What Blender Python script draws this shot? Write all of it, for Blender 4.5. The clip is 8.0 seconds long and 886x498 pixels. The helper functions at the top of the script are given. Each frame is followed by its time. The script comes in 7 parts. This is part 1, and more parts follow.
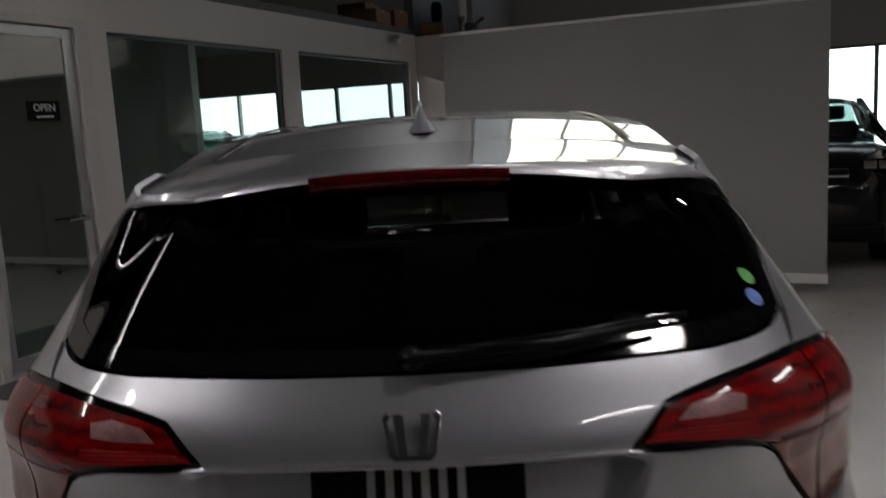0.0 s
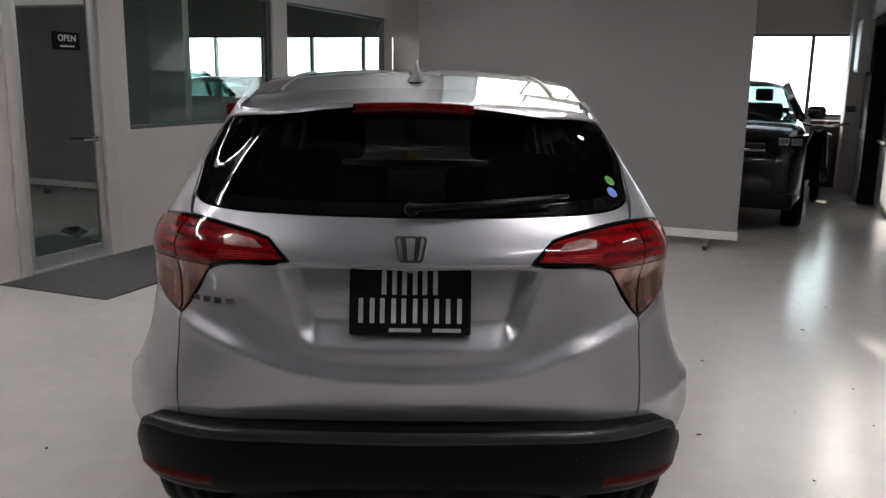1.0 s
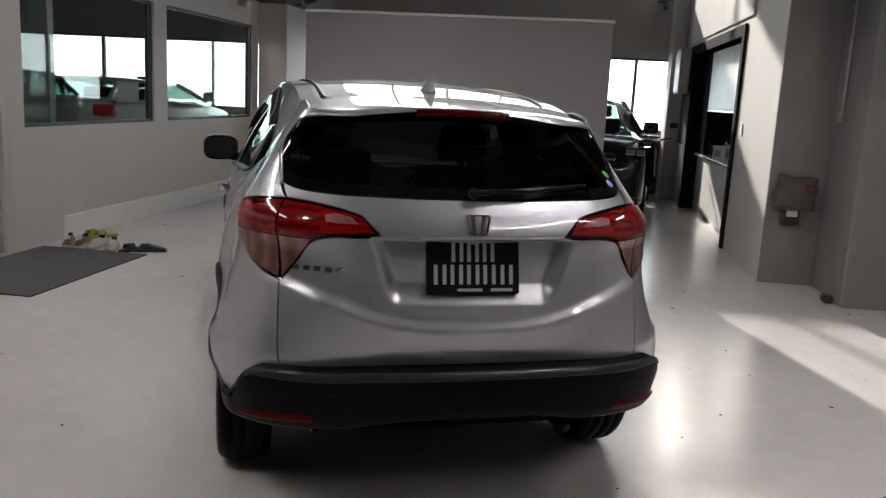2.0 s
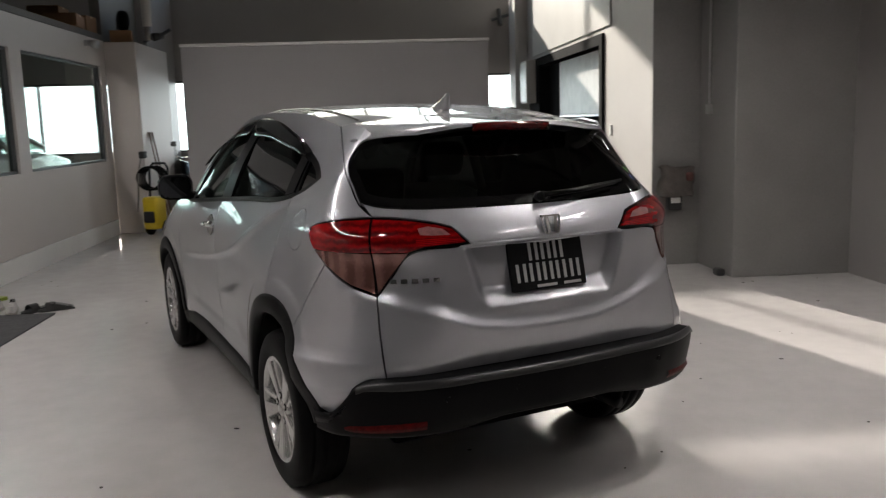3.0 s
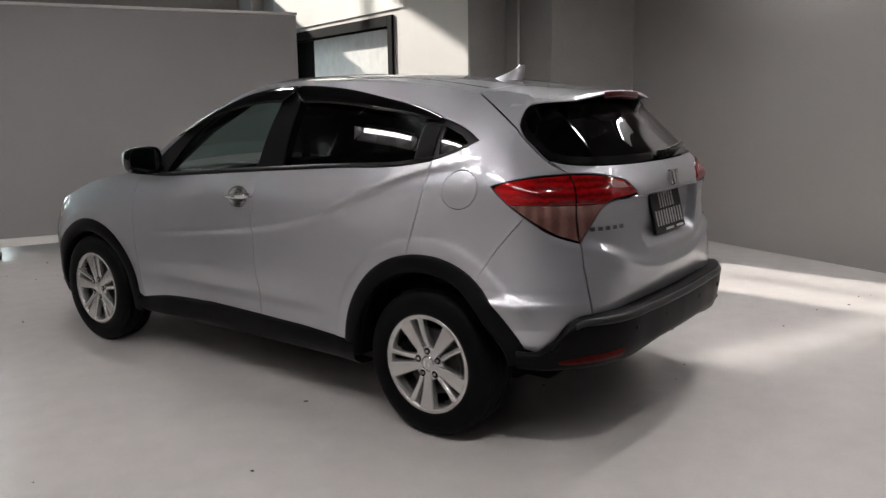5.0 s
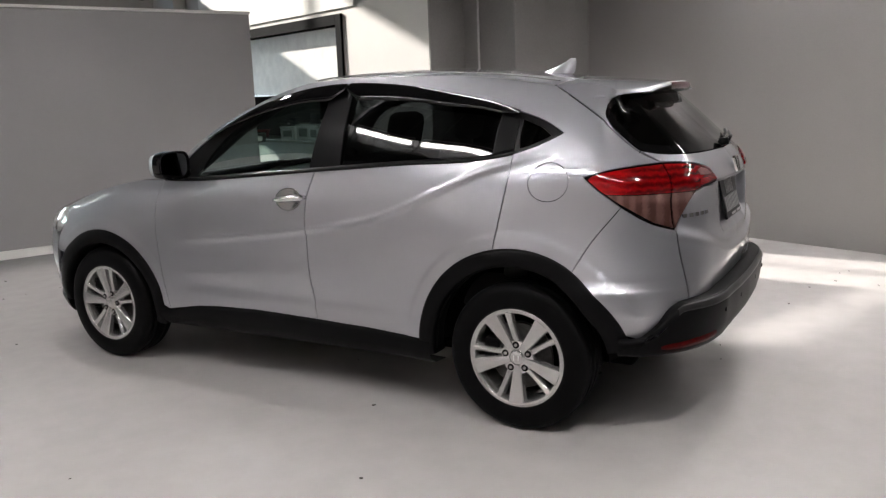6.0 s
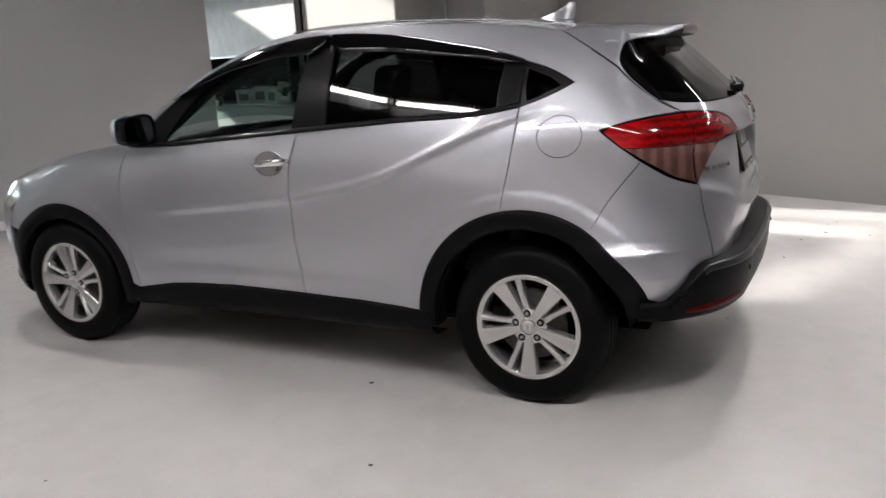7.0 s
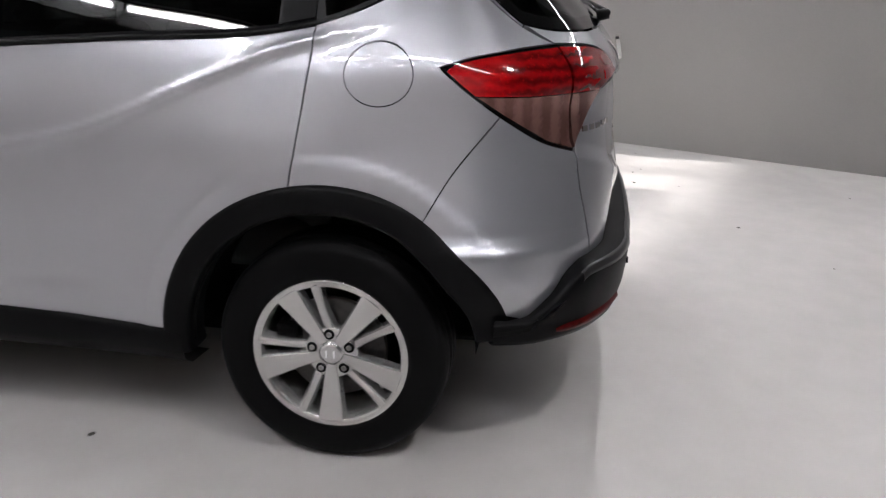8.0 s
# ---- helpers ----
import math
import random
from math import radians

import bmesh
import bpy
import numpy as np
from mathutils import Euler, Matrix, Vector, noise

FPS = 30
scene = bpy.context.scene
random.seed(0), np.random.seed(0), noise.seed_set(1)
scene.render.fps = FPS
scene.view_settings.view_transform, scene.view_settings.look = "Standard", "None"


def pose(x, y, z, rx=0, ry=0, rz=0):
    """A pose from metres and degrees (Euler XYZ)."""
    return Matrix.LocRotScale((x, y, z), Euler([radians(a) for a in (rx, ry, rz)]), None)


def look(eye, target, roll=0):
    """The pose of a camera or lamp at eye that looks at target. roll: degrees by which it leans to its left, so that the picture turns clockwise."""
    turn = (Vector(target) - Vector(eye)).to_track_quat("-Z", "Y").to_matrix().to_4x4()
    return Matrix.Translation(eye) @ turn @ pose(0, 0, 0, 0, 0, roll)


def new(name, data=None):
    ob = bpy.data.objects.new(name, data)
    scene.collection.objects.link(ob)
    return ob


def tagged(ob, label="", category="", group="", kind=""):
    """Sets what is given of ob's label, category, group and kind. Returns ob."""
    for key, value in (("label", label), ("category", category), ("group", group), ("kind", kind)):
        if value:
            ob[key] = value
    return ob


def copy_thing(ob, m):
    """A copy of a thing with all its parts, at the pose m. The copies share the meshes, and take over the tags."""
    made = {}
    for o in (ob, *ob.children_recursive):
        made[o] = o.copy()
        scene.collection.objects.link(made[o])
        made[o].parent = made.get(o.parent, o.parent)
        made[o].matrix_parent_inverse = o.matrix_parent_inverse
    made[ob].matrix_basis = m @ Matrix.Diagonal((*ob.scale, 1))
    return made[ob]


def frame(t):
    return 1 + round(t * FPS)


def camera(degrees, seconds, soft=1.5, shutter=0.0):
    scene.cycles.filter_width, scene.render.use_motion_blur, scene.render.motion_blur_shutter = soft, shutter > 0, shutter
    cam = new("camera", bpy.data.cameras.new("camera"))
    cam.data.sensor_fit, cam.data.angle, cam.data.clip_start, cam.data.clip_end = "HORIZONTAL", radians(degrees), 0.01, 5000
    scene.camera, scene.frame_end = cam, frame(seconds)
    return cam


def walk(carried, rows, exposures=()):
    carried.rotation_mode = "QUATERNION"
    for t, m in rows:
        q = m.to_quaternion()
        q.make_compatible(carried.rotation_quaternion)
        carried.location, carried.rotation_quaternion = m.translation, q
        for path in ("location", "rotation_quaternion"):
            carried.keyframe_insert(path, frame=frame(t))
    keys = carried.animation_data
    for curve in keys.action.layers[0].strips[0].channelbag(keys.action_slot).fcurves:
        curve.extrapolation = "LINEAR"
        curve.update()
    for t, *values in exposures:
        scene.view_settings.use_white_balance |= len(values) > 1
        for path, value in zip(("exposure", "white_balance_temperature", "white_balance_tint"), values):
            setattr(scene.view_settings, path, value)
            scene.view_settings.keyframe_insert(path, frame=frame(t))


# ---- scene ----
cam = camera(56.4, 8.0, soft=1.3, shutter=0.25)
EXPOSURES = [(0.0, 0.3, 6650, 10), (0.4, 0.6, 6650, 10), (1.0, 1.35, 6540, 10), (2.5, 1.24, 6750, 10), (3.0, 1.26, 6800, 10), (4.5, 1.41, 6680, 10),
             (6.5, 2.0, 6540, 10), (7.3, 1.97, 6420, 10), (8.0, 1.92, 6300, 10)]
PATH = [
    (0, (0.097, -1.92, 1.567), (0.036, 0.063, 1.264), -3.2),
    (0.1, (0.123, -1.997, 1.565), (0.086, -0.027, 1.218), -2.8),
    (0.2, (0.117, -2.136, 1.579), (0.089, -0.171, 1.206), -2.3),
    (0.3, (0.111, -2.231, 1.579), (0.061, -0.265, 1.215), -2.6),
    (0.5, (0.107, -2.437, 1.556), (0.033, -0.465, 1.227), -2.5),
    (1, (0.038, -2.92, 1.558), (0.082, -0.961, 1.155), 1.0),
    (1.2, (-0.08, -3.093, 1.535), (0.065, -1.129, 1.185), 0.9),
    (2.3, (-1.064, -3.428, 1.539), (-0.498, -1.545, 1.168), 2.5),
    (2.5, (-1.221, -3.389, 1.504), (-0.6, -1.516, 1.174), 0.7),
    (3, (-1.737, -3.269, 1.497), (-0.839, -1.508, 1.191), -1.7),
    (3.5, (-2.256, -3.067, 1.509), (-1.134, -1.434, 1.231), -0.8),
    (4, (-2.768, -2.852, 1.512), (-1.465, -1.354, 1.27), -0.5),
    (4.5, (-3.17, -2.51, 1.495), (-1.725, -1.17, 1.154), 0.2),
    (5, (-3.56, -2.139, 1.484), (-1.992, -0.954, 1.116), -0.8),
    (5.2, (-3.691, -1.99, 1.453), (-2.1, -0.817, 1.147), -2.1),
    (6.3, (-4.054, -1.3, 1.486), (-2.327, -0.371, 1.093), -1.8),
    (6.5, (-4.07, -1.247, 1.485), (-2.364, -0.281, 1.091), -2.3),
    (7, (-3.848, -1.119, 1.439), (-2.105, -0.256, 0.972), -3.3),
    (7.5, (-3.377, -0.936, 1.433), (-1.561, -0.33, 0.854), -0.3),
    (8, (-2.848, -0.633, 1.366), (-0.983, -0.332, 0.707), 1.0),
]
walk(cam, [(t, look(eye, aim, roll)) for t, eye, aim, roll in PATH], exposures=EXPOSURES)

# ==== world and light ====
TURN = radians(-22.5)                      # the hall stands askew to the car
HALL = Matrix.Rotation(TURN, 4, "Z")       # hall coordinates: u across, v ahead


def hall(u, v, z=0.0, rz=0.0):
    """A pose in the hall's own coordinates."""
    return HALL @ Matrix.Translation((u, v, z)) @ Matrix.Rotation(radians(rz), 4, "Z")


SUN_WAY = (HALL.to_3x3() @ Vector((0.30, -1.0, -0.412))).normalized()
world = bpy.data.worlds.new("sky")
scene.world = world
world.use_nodes = True
wn = world.node_tree
sky = wn.nodes.new("ShaderNodeTexSky")
sky.sky_type = "NISHITA"
sky.sun_disc = False
sky.sun_elevation = math.asin(-SUN_WAY.z)
sky.sun_rotation = math.atan2(-SUN_WAY.x, -SUN_WAY.y)
sky.dust_density = 1.0
wn.nodes["Background"].inputs["Strength"].default_value = 0.15
wn.links.new(sky.outputs[0], wn.nodes["Background"].inputs["Color"])

sun_data = bpy.data.lights.new("sun", "SUN")
sun_data.energy, sun_data.angle, sun_data.color = 3.2, radians(1.0), (1.0, 0.95, 0.88)
sun = new("sun", sun_data)
sun.matrix_world = look((0, 0, 20), Vector((0, 0, 20)) + SUN_WAY)

# ==== materials ====
def mat(name, color, rough=0.6, metal=0.0, vary=0.15, scale=6.0, bump=0.0, bump_scale=60.0, coat=0.0, rvary=0.0,
        tint=None, spec=0.5, detail=5.0):
    """A Principled material with large and small mottling of colour, roughness and relief, in object metres."""
    m = bpy.data.materials.new(name)
    m.use_nodes = True
    t = m.node_tree
    p = t.nodes["Principled BSDF"]
    p.inputs["Roughness"].default_value = rough
    p.inputs["Metallic"].default_value = metal
    p.inputs["Specular IOR Level"].default_value = spec
    if coat:
        p.inputs["Coat Weight"].default_value = coat
        p.inputs["Coat Roughness"].default_value = 0.02
    geo = t.nodes.new("ShaderNodeTexCoord")
    big = t.nodes.new("ShaderNodeTexNoise")
    big.inputs["Scale"].default_value = scale
    big.inputs["Detail"].default_value = detail
    fine = t.nodes.new("ShaderNodeTexNoise")
    fine.inputs["Scale"].default_value = bump_scale
    fine.inputs["Detail"].default_value = 3.0
    for n in (big, fine):
        t.links.new(geo.outputs["Object"], n.inputs["Vector"])
    both = t.nodes.new("ShaderNodeMix")
    both.inputs[0].default_value = 0.35
    t.links.new(big.outputs[0], both.inputs[2])
    t.links.new(fine.outputs[0], both.inputs[3])
    ramp = t.nodes.new("ShaderNodeMapRange")
    ramp.inputs["From Min"].default_value, ramp.inputs["From Max"].default_value = 0.3, 0.7
    t.links.new(both.outputs[0], ramp.inputs["Value"])
    mix = t.nodes.new("ShaderNodeMix")
    mix.data_type = "RGBA"
    second = tint or color
    mix.inputs[6].default_value = (*[c * (1 - vary) for c in color], 1)
    mix.inputs[7].default_value = (*[min(1, c * (1 + vary)) for c in second], 1)
    t.links.new(ramp.outputs[0], mix.inputs[0])
    t.links.new(mix.outputs[2], p.inputs["Base Color"])
    if rvary:
        rr = t.nodes.new("ShaderNodeMapRange")
        rr.inputs["From Min"].default_value, rr.inputs["From Max"].default_value = 0.3, 0.7
        rr.inputs["To Min"].default_value, rr.inputs["To Max"].default_value = max(0.02, rough - rvary), rough + rvary
        t.links.new(both.outputs[0], rr.inputs["Value"])
        t.links.new(rr.outputs[0], p.inputs["Roughness"])
    if bump:
        b = t.nodes.new("ShaderNodeBump")
        b.inputs["Strength"].default_value = bump
        b.inputs["Distance"].default_value = 0.004
        t.links.new(both.outputs[0], b.inputs["Height"])
        t.links.new(b.outputs[0], p.inputs["Normal"])
    return m


def glass_mat(name, tint, gloss=1.0, rough=0.0, floor_gloss=0.045):
    """A thin pane: tinted see-through, with mirror gloss that grows at grazing angles."""
    m = bpy.data.materials.new(name)
    m.use_nodes = True
    t = m.node_tree
    t.nodes.remove(t.nodes["Principled BSDF"])
    out = t.nodes["Material Output"]
    see = t.nodes.new("ShaderNodeBsdfTransparent")
    see.inputs[0].default_value = (*tint, 1)
    shine = t.nodes.new("ShaderNodeBsdfGlossy")
    shine.inputs["Roughness"].default_value = rough
    shine.inputs["Color"].default_value = (gloss, gloss, gloss, 1)
    face = t.nodes.new("ShaderNodeLayerWeight")
    face.inputs["Blend"].default_value = 0.5
    power = t.nodes.new("ShaderNodeMath")
    power.operation = "POWER"
    power.inputs[1].default_value = 5.0
    t.links.new(face.outputs["Facing"], power.inputs[0])
    grow = t.nodes.new("ShaderNodeMapRange")
    grow.inputs["To Min"].default_value = floor_gloss
    t.links.new(power.outputs[0], grow.inputs["Value"])
    mix = t.nodes.new("ShaderNodeMixShader")
    t.links.new(grow.outputs[0], mix.inputs[0])
    t.links.new(see.outputs[0], mix.inputs[1])
    t.links.new(shine.outputs[0], mix.inputs[2])
    t.links.new(mix.outputs[0], out.inputs["Surface"])
    return m


def ribbed(name, light, dark, pitch, rough, metal=0.0, way="Z", wander=0.6):
    """A moulded lens with light and dark ribs put into its colour, under a clear gloss surface."""
    m = mat(name, light, rough=rough, metal=metal, vary=0.0, coat=0.8, spec=0.1)
    t = m.node_tree
    p = t.nodes["Principled BSDF"]
    where = t.nodes.new("ShaderNodeTexCoord")
    wave = t.nodes.new("ShaderNodeTexWave")
    wave.bands_direction = way
    wave.inputs["Scale"].default_value = 0.314 / pitch
    wave.inputs["Distortion"].default_value = wander
    wave.inputs["Detail Scale"].default_value = 12.0
    spots = t.nodes.new("ShaderNodeTexNoise")
    spots.inputs["Scale"].default_value = 14.0
    prod = t.nodes.new("ShaderNodeMath")
    prod.operation = "MULTIPLY"
    t.links.new(where.outputs["Object"], wave.inputs["Vector"])
    t.links.new(where.outputs["Object"], spots.inputs["Vector"])
    t.links.new(wave.outputs["Fac"], prod.inputs[0])
    t.links.new(spots.outputs[0], prod.inputs[1])
    step = t.nodes.new("ShaderNodeMapRange")
    step.inputs["From Min"].default_value, step.inputs["From Max"].default_value = 0.1, 0.5
    t.links.new(prod.outputs[0], step.inputs["Value"])
    mix = t.nodes.new("ShaderNodeMix")
    mix.data_type = "RGBA"
    mix.inputs[6].default_value = (*dark, 1)
    mix.inputs[7].default_value = (*light, 1)
    t.links.new(step.outputs[0], mix.inputs[0])
    t.links.new(mix.outputs[2], p.inputs["Base Color"])
    relief = t.nodes.new("ShaderNodeBump")
    relief.inputs["Strength"].default_value = 0.5
    relief.inputs["Distance"].default_value = 0.002
    t.links.new(wave.outputs["Fac"], relief.inputs["Height"])
    t.links.new(relief.outputs[0], p.inputs["Normal"])
    return m


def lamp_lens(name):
    """Red moulded lamp lens. A bright outer reflector, darker towards the tail, and the glints of small facets are
    painted into its colour, with soft level steps.
    """
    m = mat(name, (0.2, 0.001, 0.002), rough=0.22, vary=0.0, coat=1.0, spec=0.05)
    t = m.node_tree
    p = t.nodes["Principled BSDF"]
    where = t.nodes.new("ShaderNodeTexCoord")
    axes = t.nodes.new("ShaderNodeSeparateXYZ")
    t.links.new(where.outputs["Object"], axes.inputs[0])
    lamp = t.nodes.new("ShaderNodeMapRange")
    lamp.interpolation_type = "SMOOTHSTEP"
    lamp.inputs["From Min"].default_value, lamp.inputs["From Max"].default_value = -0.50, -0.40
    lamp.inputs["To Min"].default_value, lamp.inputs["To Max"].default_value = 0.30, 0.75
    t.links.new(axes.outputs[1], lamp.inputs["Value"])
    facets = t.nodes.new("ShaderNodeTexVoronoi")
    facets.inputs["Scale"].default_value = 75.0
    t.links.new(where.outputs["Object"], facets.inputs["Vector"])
    painted_glint = t.nodes.new("ShaderNodeMapRange")
    painted_glint.inputs["From Min"].default_value, painted_glint.inputs["From Max"].default_value = 0.30, 0.0
    painted_glint.inputs["To Min"].default_value, painted_glint.inputs["To Max"].default_value = -0.06, 0.22
    t.links.new(facets.outputs["Distance"], painted_glint.inputs["Value"])
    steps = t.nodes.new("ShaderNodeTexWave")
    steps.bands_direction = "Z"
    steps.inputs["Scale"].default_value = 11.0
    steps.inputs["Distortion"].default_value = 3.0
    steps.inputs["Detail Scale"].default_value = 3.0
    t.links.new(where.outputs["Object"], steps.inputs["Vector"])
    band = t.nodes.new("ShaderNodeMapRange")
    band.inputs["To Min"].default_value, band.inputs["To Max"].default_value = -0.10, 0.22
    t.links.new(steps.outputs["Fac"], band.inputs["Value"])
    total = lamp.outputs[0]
    for extra in (painted_glint, band):
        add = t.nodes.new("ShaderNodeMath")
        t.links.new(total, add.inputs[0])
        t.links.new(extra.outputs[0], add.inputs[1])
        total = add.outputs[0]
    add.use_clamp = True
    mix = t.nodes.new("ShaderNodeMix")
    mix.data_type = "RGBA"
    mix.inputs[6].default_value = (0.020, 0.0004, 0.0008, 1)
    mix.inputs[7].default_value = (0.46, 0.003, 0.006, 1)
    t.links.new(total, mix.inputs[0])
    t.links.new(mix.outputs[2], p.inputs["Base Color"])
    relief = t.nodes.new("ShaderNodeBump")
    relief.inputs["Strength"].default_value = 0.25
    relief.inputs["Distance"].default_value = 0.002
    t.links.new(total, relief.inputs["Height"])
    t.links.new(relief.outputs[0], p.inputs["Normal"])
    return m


def glow_mat(name, color, strength):
    m = bpy.data.materials.new(name)
    m.use_nodes = True
    p = m.node_tree.nodes["Principled BSDF"]
    p.inputs["Base Color"].default_value = (*color, 1)
    p.inputs["Emission Color"].default_value = (*color, 1)
    p.inputs["Emission Strength"].default_value = strength
    return m


FLOOR = mat("epoxy_floor", (0.56, 0.54, 0.53), rough=0.235, vary=0.09, scale=0.55, bump=0.035, bump_scale=7, rvary=0.03, detail=4.5, spec=0.5)
WALL = mat("grey_wall_paint", (0.275, 0.262, 0.257), rough=0.5, vary=0.06, scale=0.8, bump=0.08, bump_scale=90)
WALL_WARM = mat("warm_grey_wall_paint", (0.57, 0.53, 0.507), rough=0.55, vary=0.06, scale=0.8, bump=0.08, bump_scale=90)
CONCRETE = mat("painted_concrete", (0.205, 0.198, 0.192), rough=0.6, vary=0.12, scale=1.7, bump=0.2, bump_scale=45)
PILLAR = mat("light_pillar_paint", (0.54, 0.52, 0.50), rough=0.6, vary=0.06, scale=1.2, bump=0.1, bump_scale=60)
WHITE = mat("white_paint", (0.78, 0.77, 0.75), rough=0.45, vary=0.05, scale=2.0, bump=0.05)
WHITE_SCUFF = mat("scuffed_white_board", (0.70, 0.70, 0.68), rough=0.4, vary=0.14, scale=7.0, bump=0.05)
PARTITION = mat("grey_partition_board", (0.305, 0.297, 0.30), rough=0.5, vary=0.05, scale=0.9, bump=0.05, bump_scale=120)
CEILING = mat("ceiling_paint", (0.13, 0.125, 0.12), rough=0.8, vary=0.1, scale=0.7)
ALU = mat("brushed_aluminium", (0.62, 0.62, 0.62), rough=0.35, metal=0.9, vary=0.06, scale=20)
BLACK_FRAME = mat("black_frame_paint", (0.018, 0.018, 0.02), rough=0.4, vary=0.2, scale=8)
MATT_BLACK = mat("matt_black_board", (0.012, 0.012, 0.013), rough=0.9, vary=0.2, scale=6, spec=0.04)
DARK_FRAME = mat("dark_window_frame", (0.06, 0.065, 0.07), rough=0.4, vary=0.15, scale=8)
# wall grey darkened on mostly unseen walls, to cut bounce and reflections
LOW_BOUNCE_WALL = mat("low_bounce_wall_grey", (0.13, 0.125, 0.12), rough=0.7, vary=0.08, scale=0.8)
DOOR_PAINT = mat("pale_door_frame_paint", (0.52, 0.50, 0.48), rough=0.5, vary=0.05, scale=3.0)
OFFICE_DARK = mat("office_dark_wall", (0.26, 0.28, 0.265), rough=0.6, vary=0.08, scale=1.0)
MAT_RIB = mat("ribbed_floor_mat", (0.07, 0.07, 0.074), rough=0.9, vary=0.3, scale=30, bump=0.5, bump_scale=140)
PANE = glass_mat("clear_pane", (0.86, 0.9, 0.89))
PANE_FILM = glass_mat("filmed_pane", (0.62, 0.68, 0.66))
DOOR_FILM = glass_mat("filmed_door_glass", (0.26, 0.33, 0.30), floor_gloss=0.20)

PAINT = mat("silver_metallic_paint", (0.425, 0.430, 0.464), rough=0.37, metal=0.75, vary=0.03, scale=2.5, coat=1.0, bump=0.0, bump_scale=900)
PAINT.node_tree.nodes["Principled BSDF"].inputs["Coat IOR"].default_value = 1.75
PLASTIC = mat("black_textured_plastic", (0.0035, 0.0035, 0.004), rough=0.42, vary=0.2, scale=5, bump=0.10, bump_scale=420, spec=0.09)
SMOOTH_PLASTIC = mat("smooth_black_plastic", (0.018, 0.018, 0.019), rough=0.3, vary=0.15, scale=7, bump=0.05, bump_scale=300, spec=0.4)
GLOSS_BLACK = mat("gloss_black_trim", (0.003, 0.003, 0.0033), rough=0.05, vary=0.1, scale=4)
SATIN_BLACK = mat("satin_black_trim", (0.004, 0.004, 0.0045), rough=0.3, vary=0.1, scale=4, spec=0.18)
LINER = mat("dark_body_liner", (0.004, 0.004, 0.004), rough=0.9, vary=0.2, spec=0.05)
RUBBER = mat("tyre_rubber", (0.003, 0.003, 0.0033), rough=0.5, vary=0.3, scale=9, bump=0.3, bump_scale=200, spec=0.08)
RIM = mat("silver_wheel_paint", (0.52, 0.515, 0.51), rough=0.25, metal=0.8, vary=0.05, scale=9, coat=0.6)
STEEL = mat("worn_steel", (0.30, 0.29, 0.28), rough=0.4, metal=0.9, vary=0.3, scale=30)
CHROME = mat("chrome", (0.82, 0.82, 0.83), rough=0.06, metal=1.0, vary=0.03)
TINT_REAR = glass_mat("privacy_glass", (0.055, 0.055, 0.06))
TINT_BACK = glass_mat("rear_screen_glass", (0.05, 0.05, 0.05))
TINT_FRONT = glass_mat("green_tinted_glass", (0.50, 0.60, 0.57))
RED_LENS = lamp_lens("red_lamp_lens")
RED_RIB = ribbed("ribbed_red_lens", (0.42, 0.002, 0.005), (0.13, 0.001, 0.002), 0.0060, 0.25)
RED_DARK = mat("deep_red_lens", (0.060, 0.001, 0.002), rough=0.15, vary=0.6, scale=30, coat=0.5, spec=0.1)
# broad light and dark bands in the colour stand in for the reflector behind
CLEAR_LENS = ribbed("banded_clear_lens", (0.29, 0.155, 0.135), (0.17, 0.074, 0.064), 0.046, 0.2, metal=0.6, way="Y", wander=1.2)
AMBER_LENS = mat("pale_lamp_lens", (0.24, 0.10, 0.10), rough=0.35, metal=0.1, vary=0.4, scale=40, coat=0.3, bump=0.4, bump_scale=150)
REFLECTOR = mat("red_reflector", (0.060, 0.002, 0.002), rough=0.4, vary=0.5, scale=60, coat=0.08, spec=0.1, bump=0.4, bump_scale=220)
SEAT = mat("dark_seat_fabric", (0.03, 0.03, 0.031), rough=0.9, vary=0.2, scale=20, bump=0.3, bump_scale=300)
CABIN = mat("dark_cabin_plastic", (0.035, 0.035, 0.036), rough=0.7, vary=0.15, scale=10)
HEADLINING = mat("pale_headlining", (0.38, 0.37, 0.35), rough=0.95, vary=0.05)
PLATE_BLACK = mat("black_plate", (0.006, 0.006, 0.0065), rough=0.35, vary=0.1, spec=0.15)
PLATE_GREY = mat("plate_character_grey", (0.42, 0.42, 0.42), rough=0.4, vary=0.05)

# ==== building helpers ====
def mesh_of(bm, name, materials, smooth=False):
    me = bpy.data.meshes.new(name)
    bm.to_mesh(me)
    bm.free()
    for m in materials if isinstance(materials, (list, tuple)) else [materials]:
        me.materials.append(m)
    if smooth:
        me.polygons.foreach_set("use_smooth", [True] * len(me.polygons))
    return me


def part(name, bm, material, parent, label="", smooth=False):
    """Links a bmesh as one mesh object under a thing or under a part."""
    ob = new(name, mesh_of(bm, name, material, smooth))
    ob.parent = parent
    if label:
        tagged(ob, label)
    return ob


def thing(name, bm, material, m, label, category, group="", kind="", smooth=False):
    ob = new(name, mesh_of(bm, name, material, smooth))
    ob.matrix_basis = m
    return tagged(ob, label, category, group, kind)


def base(name, m, label, category, group="", kind=""):
    ob = new(name)
    ob.empty_display_size = 0.1
    ob.matrix_basis = m
    return tagged(ob, label, category, group, kind)


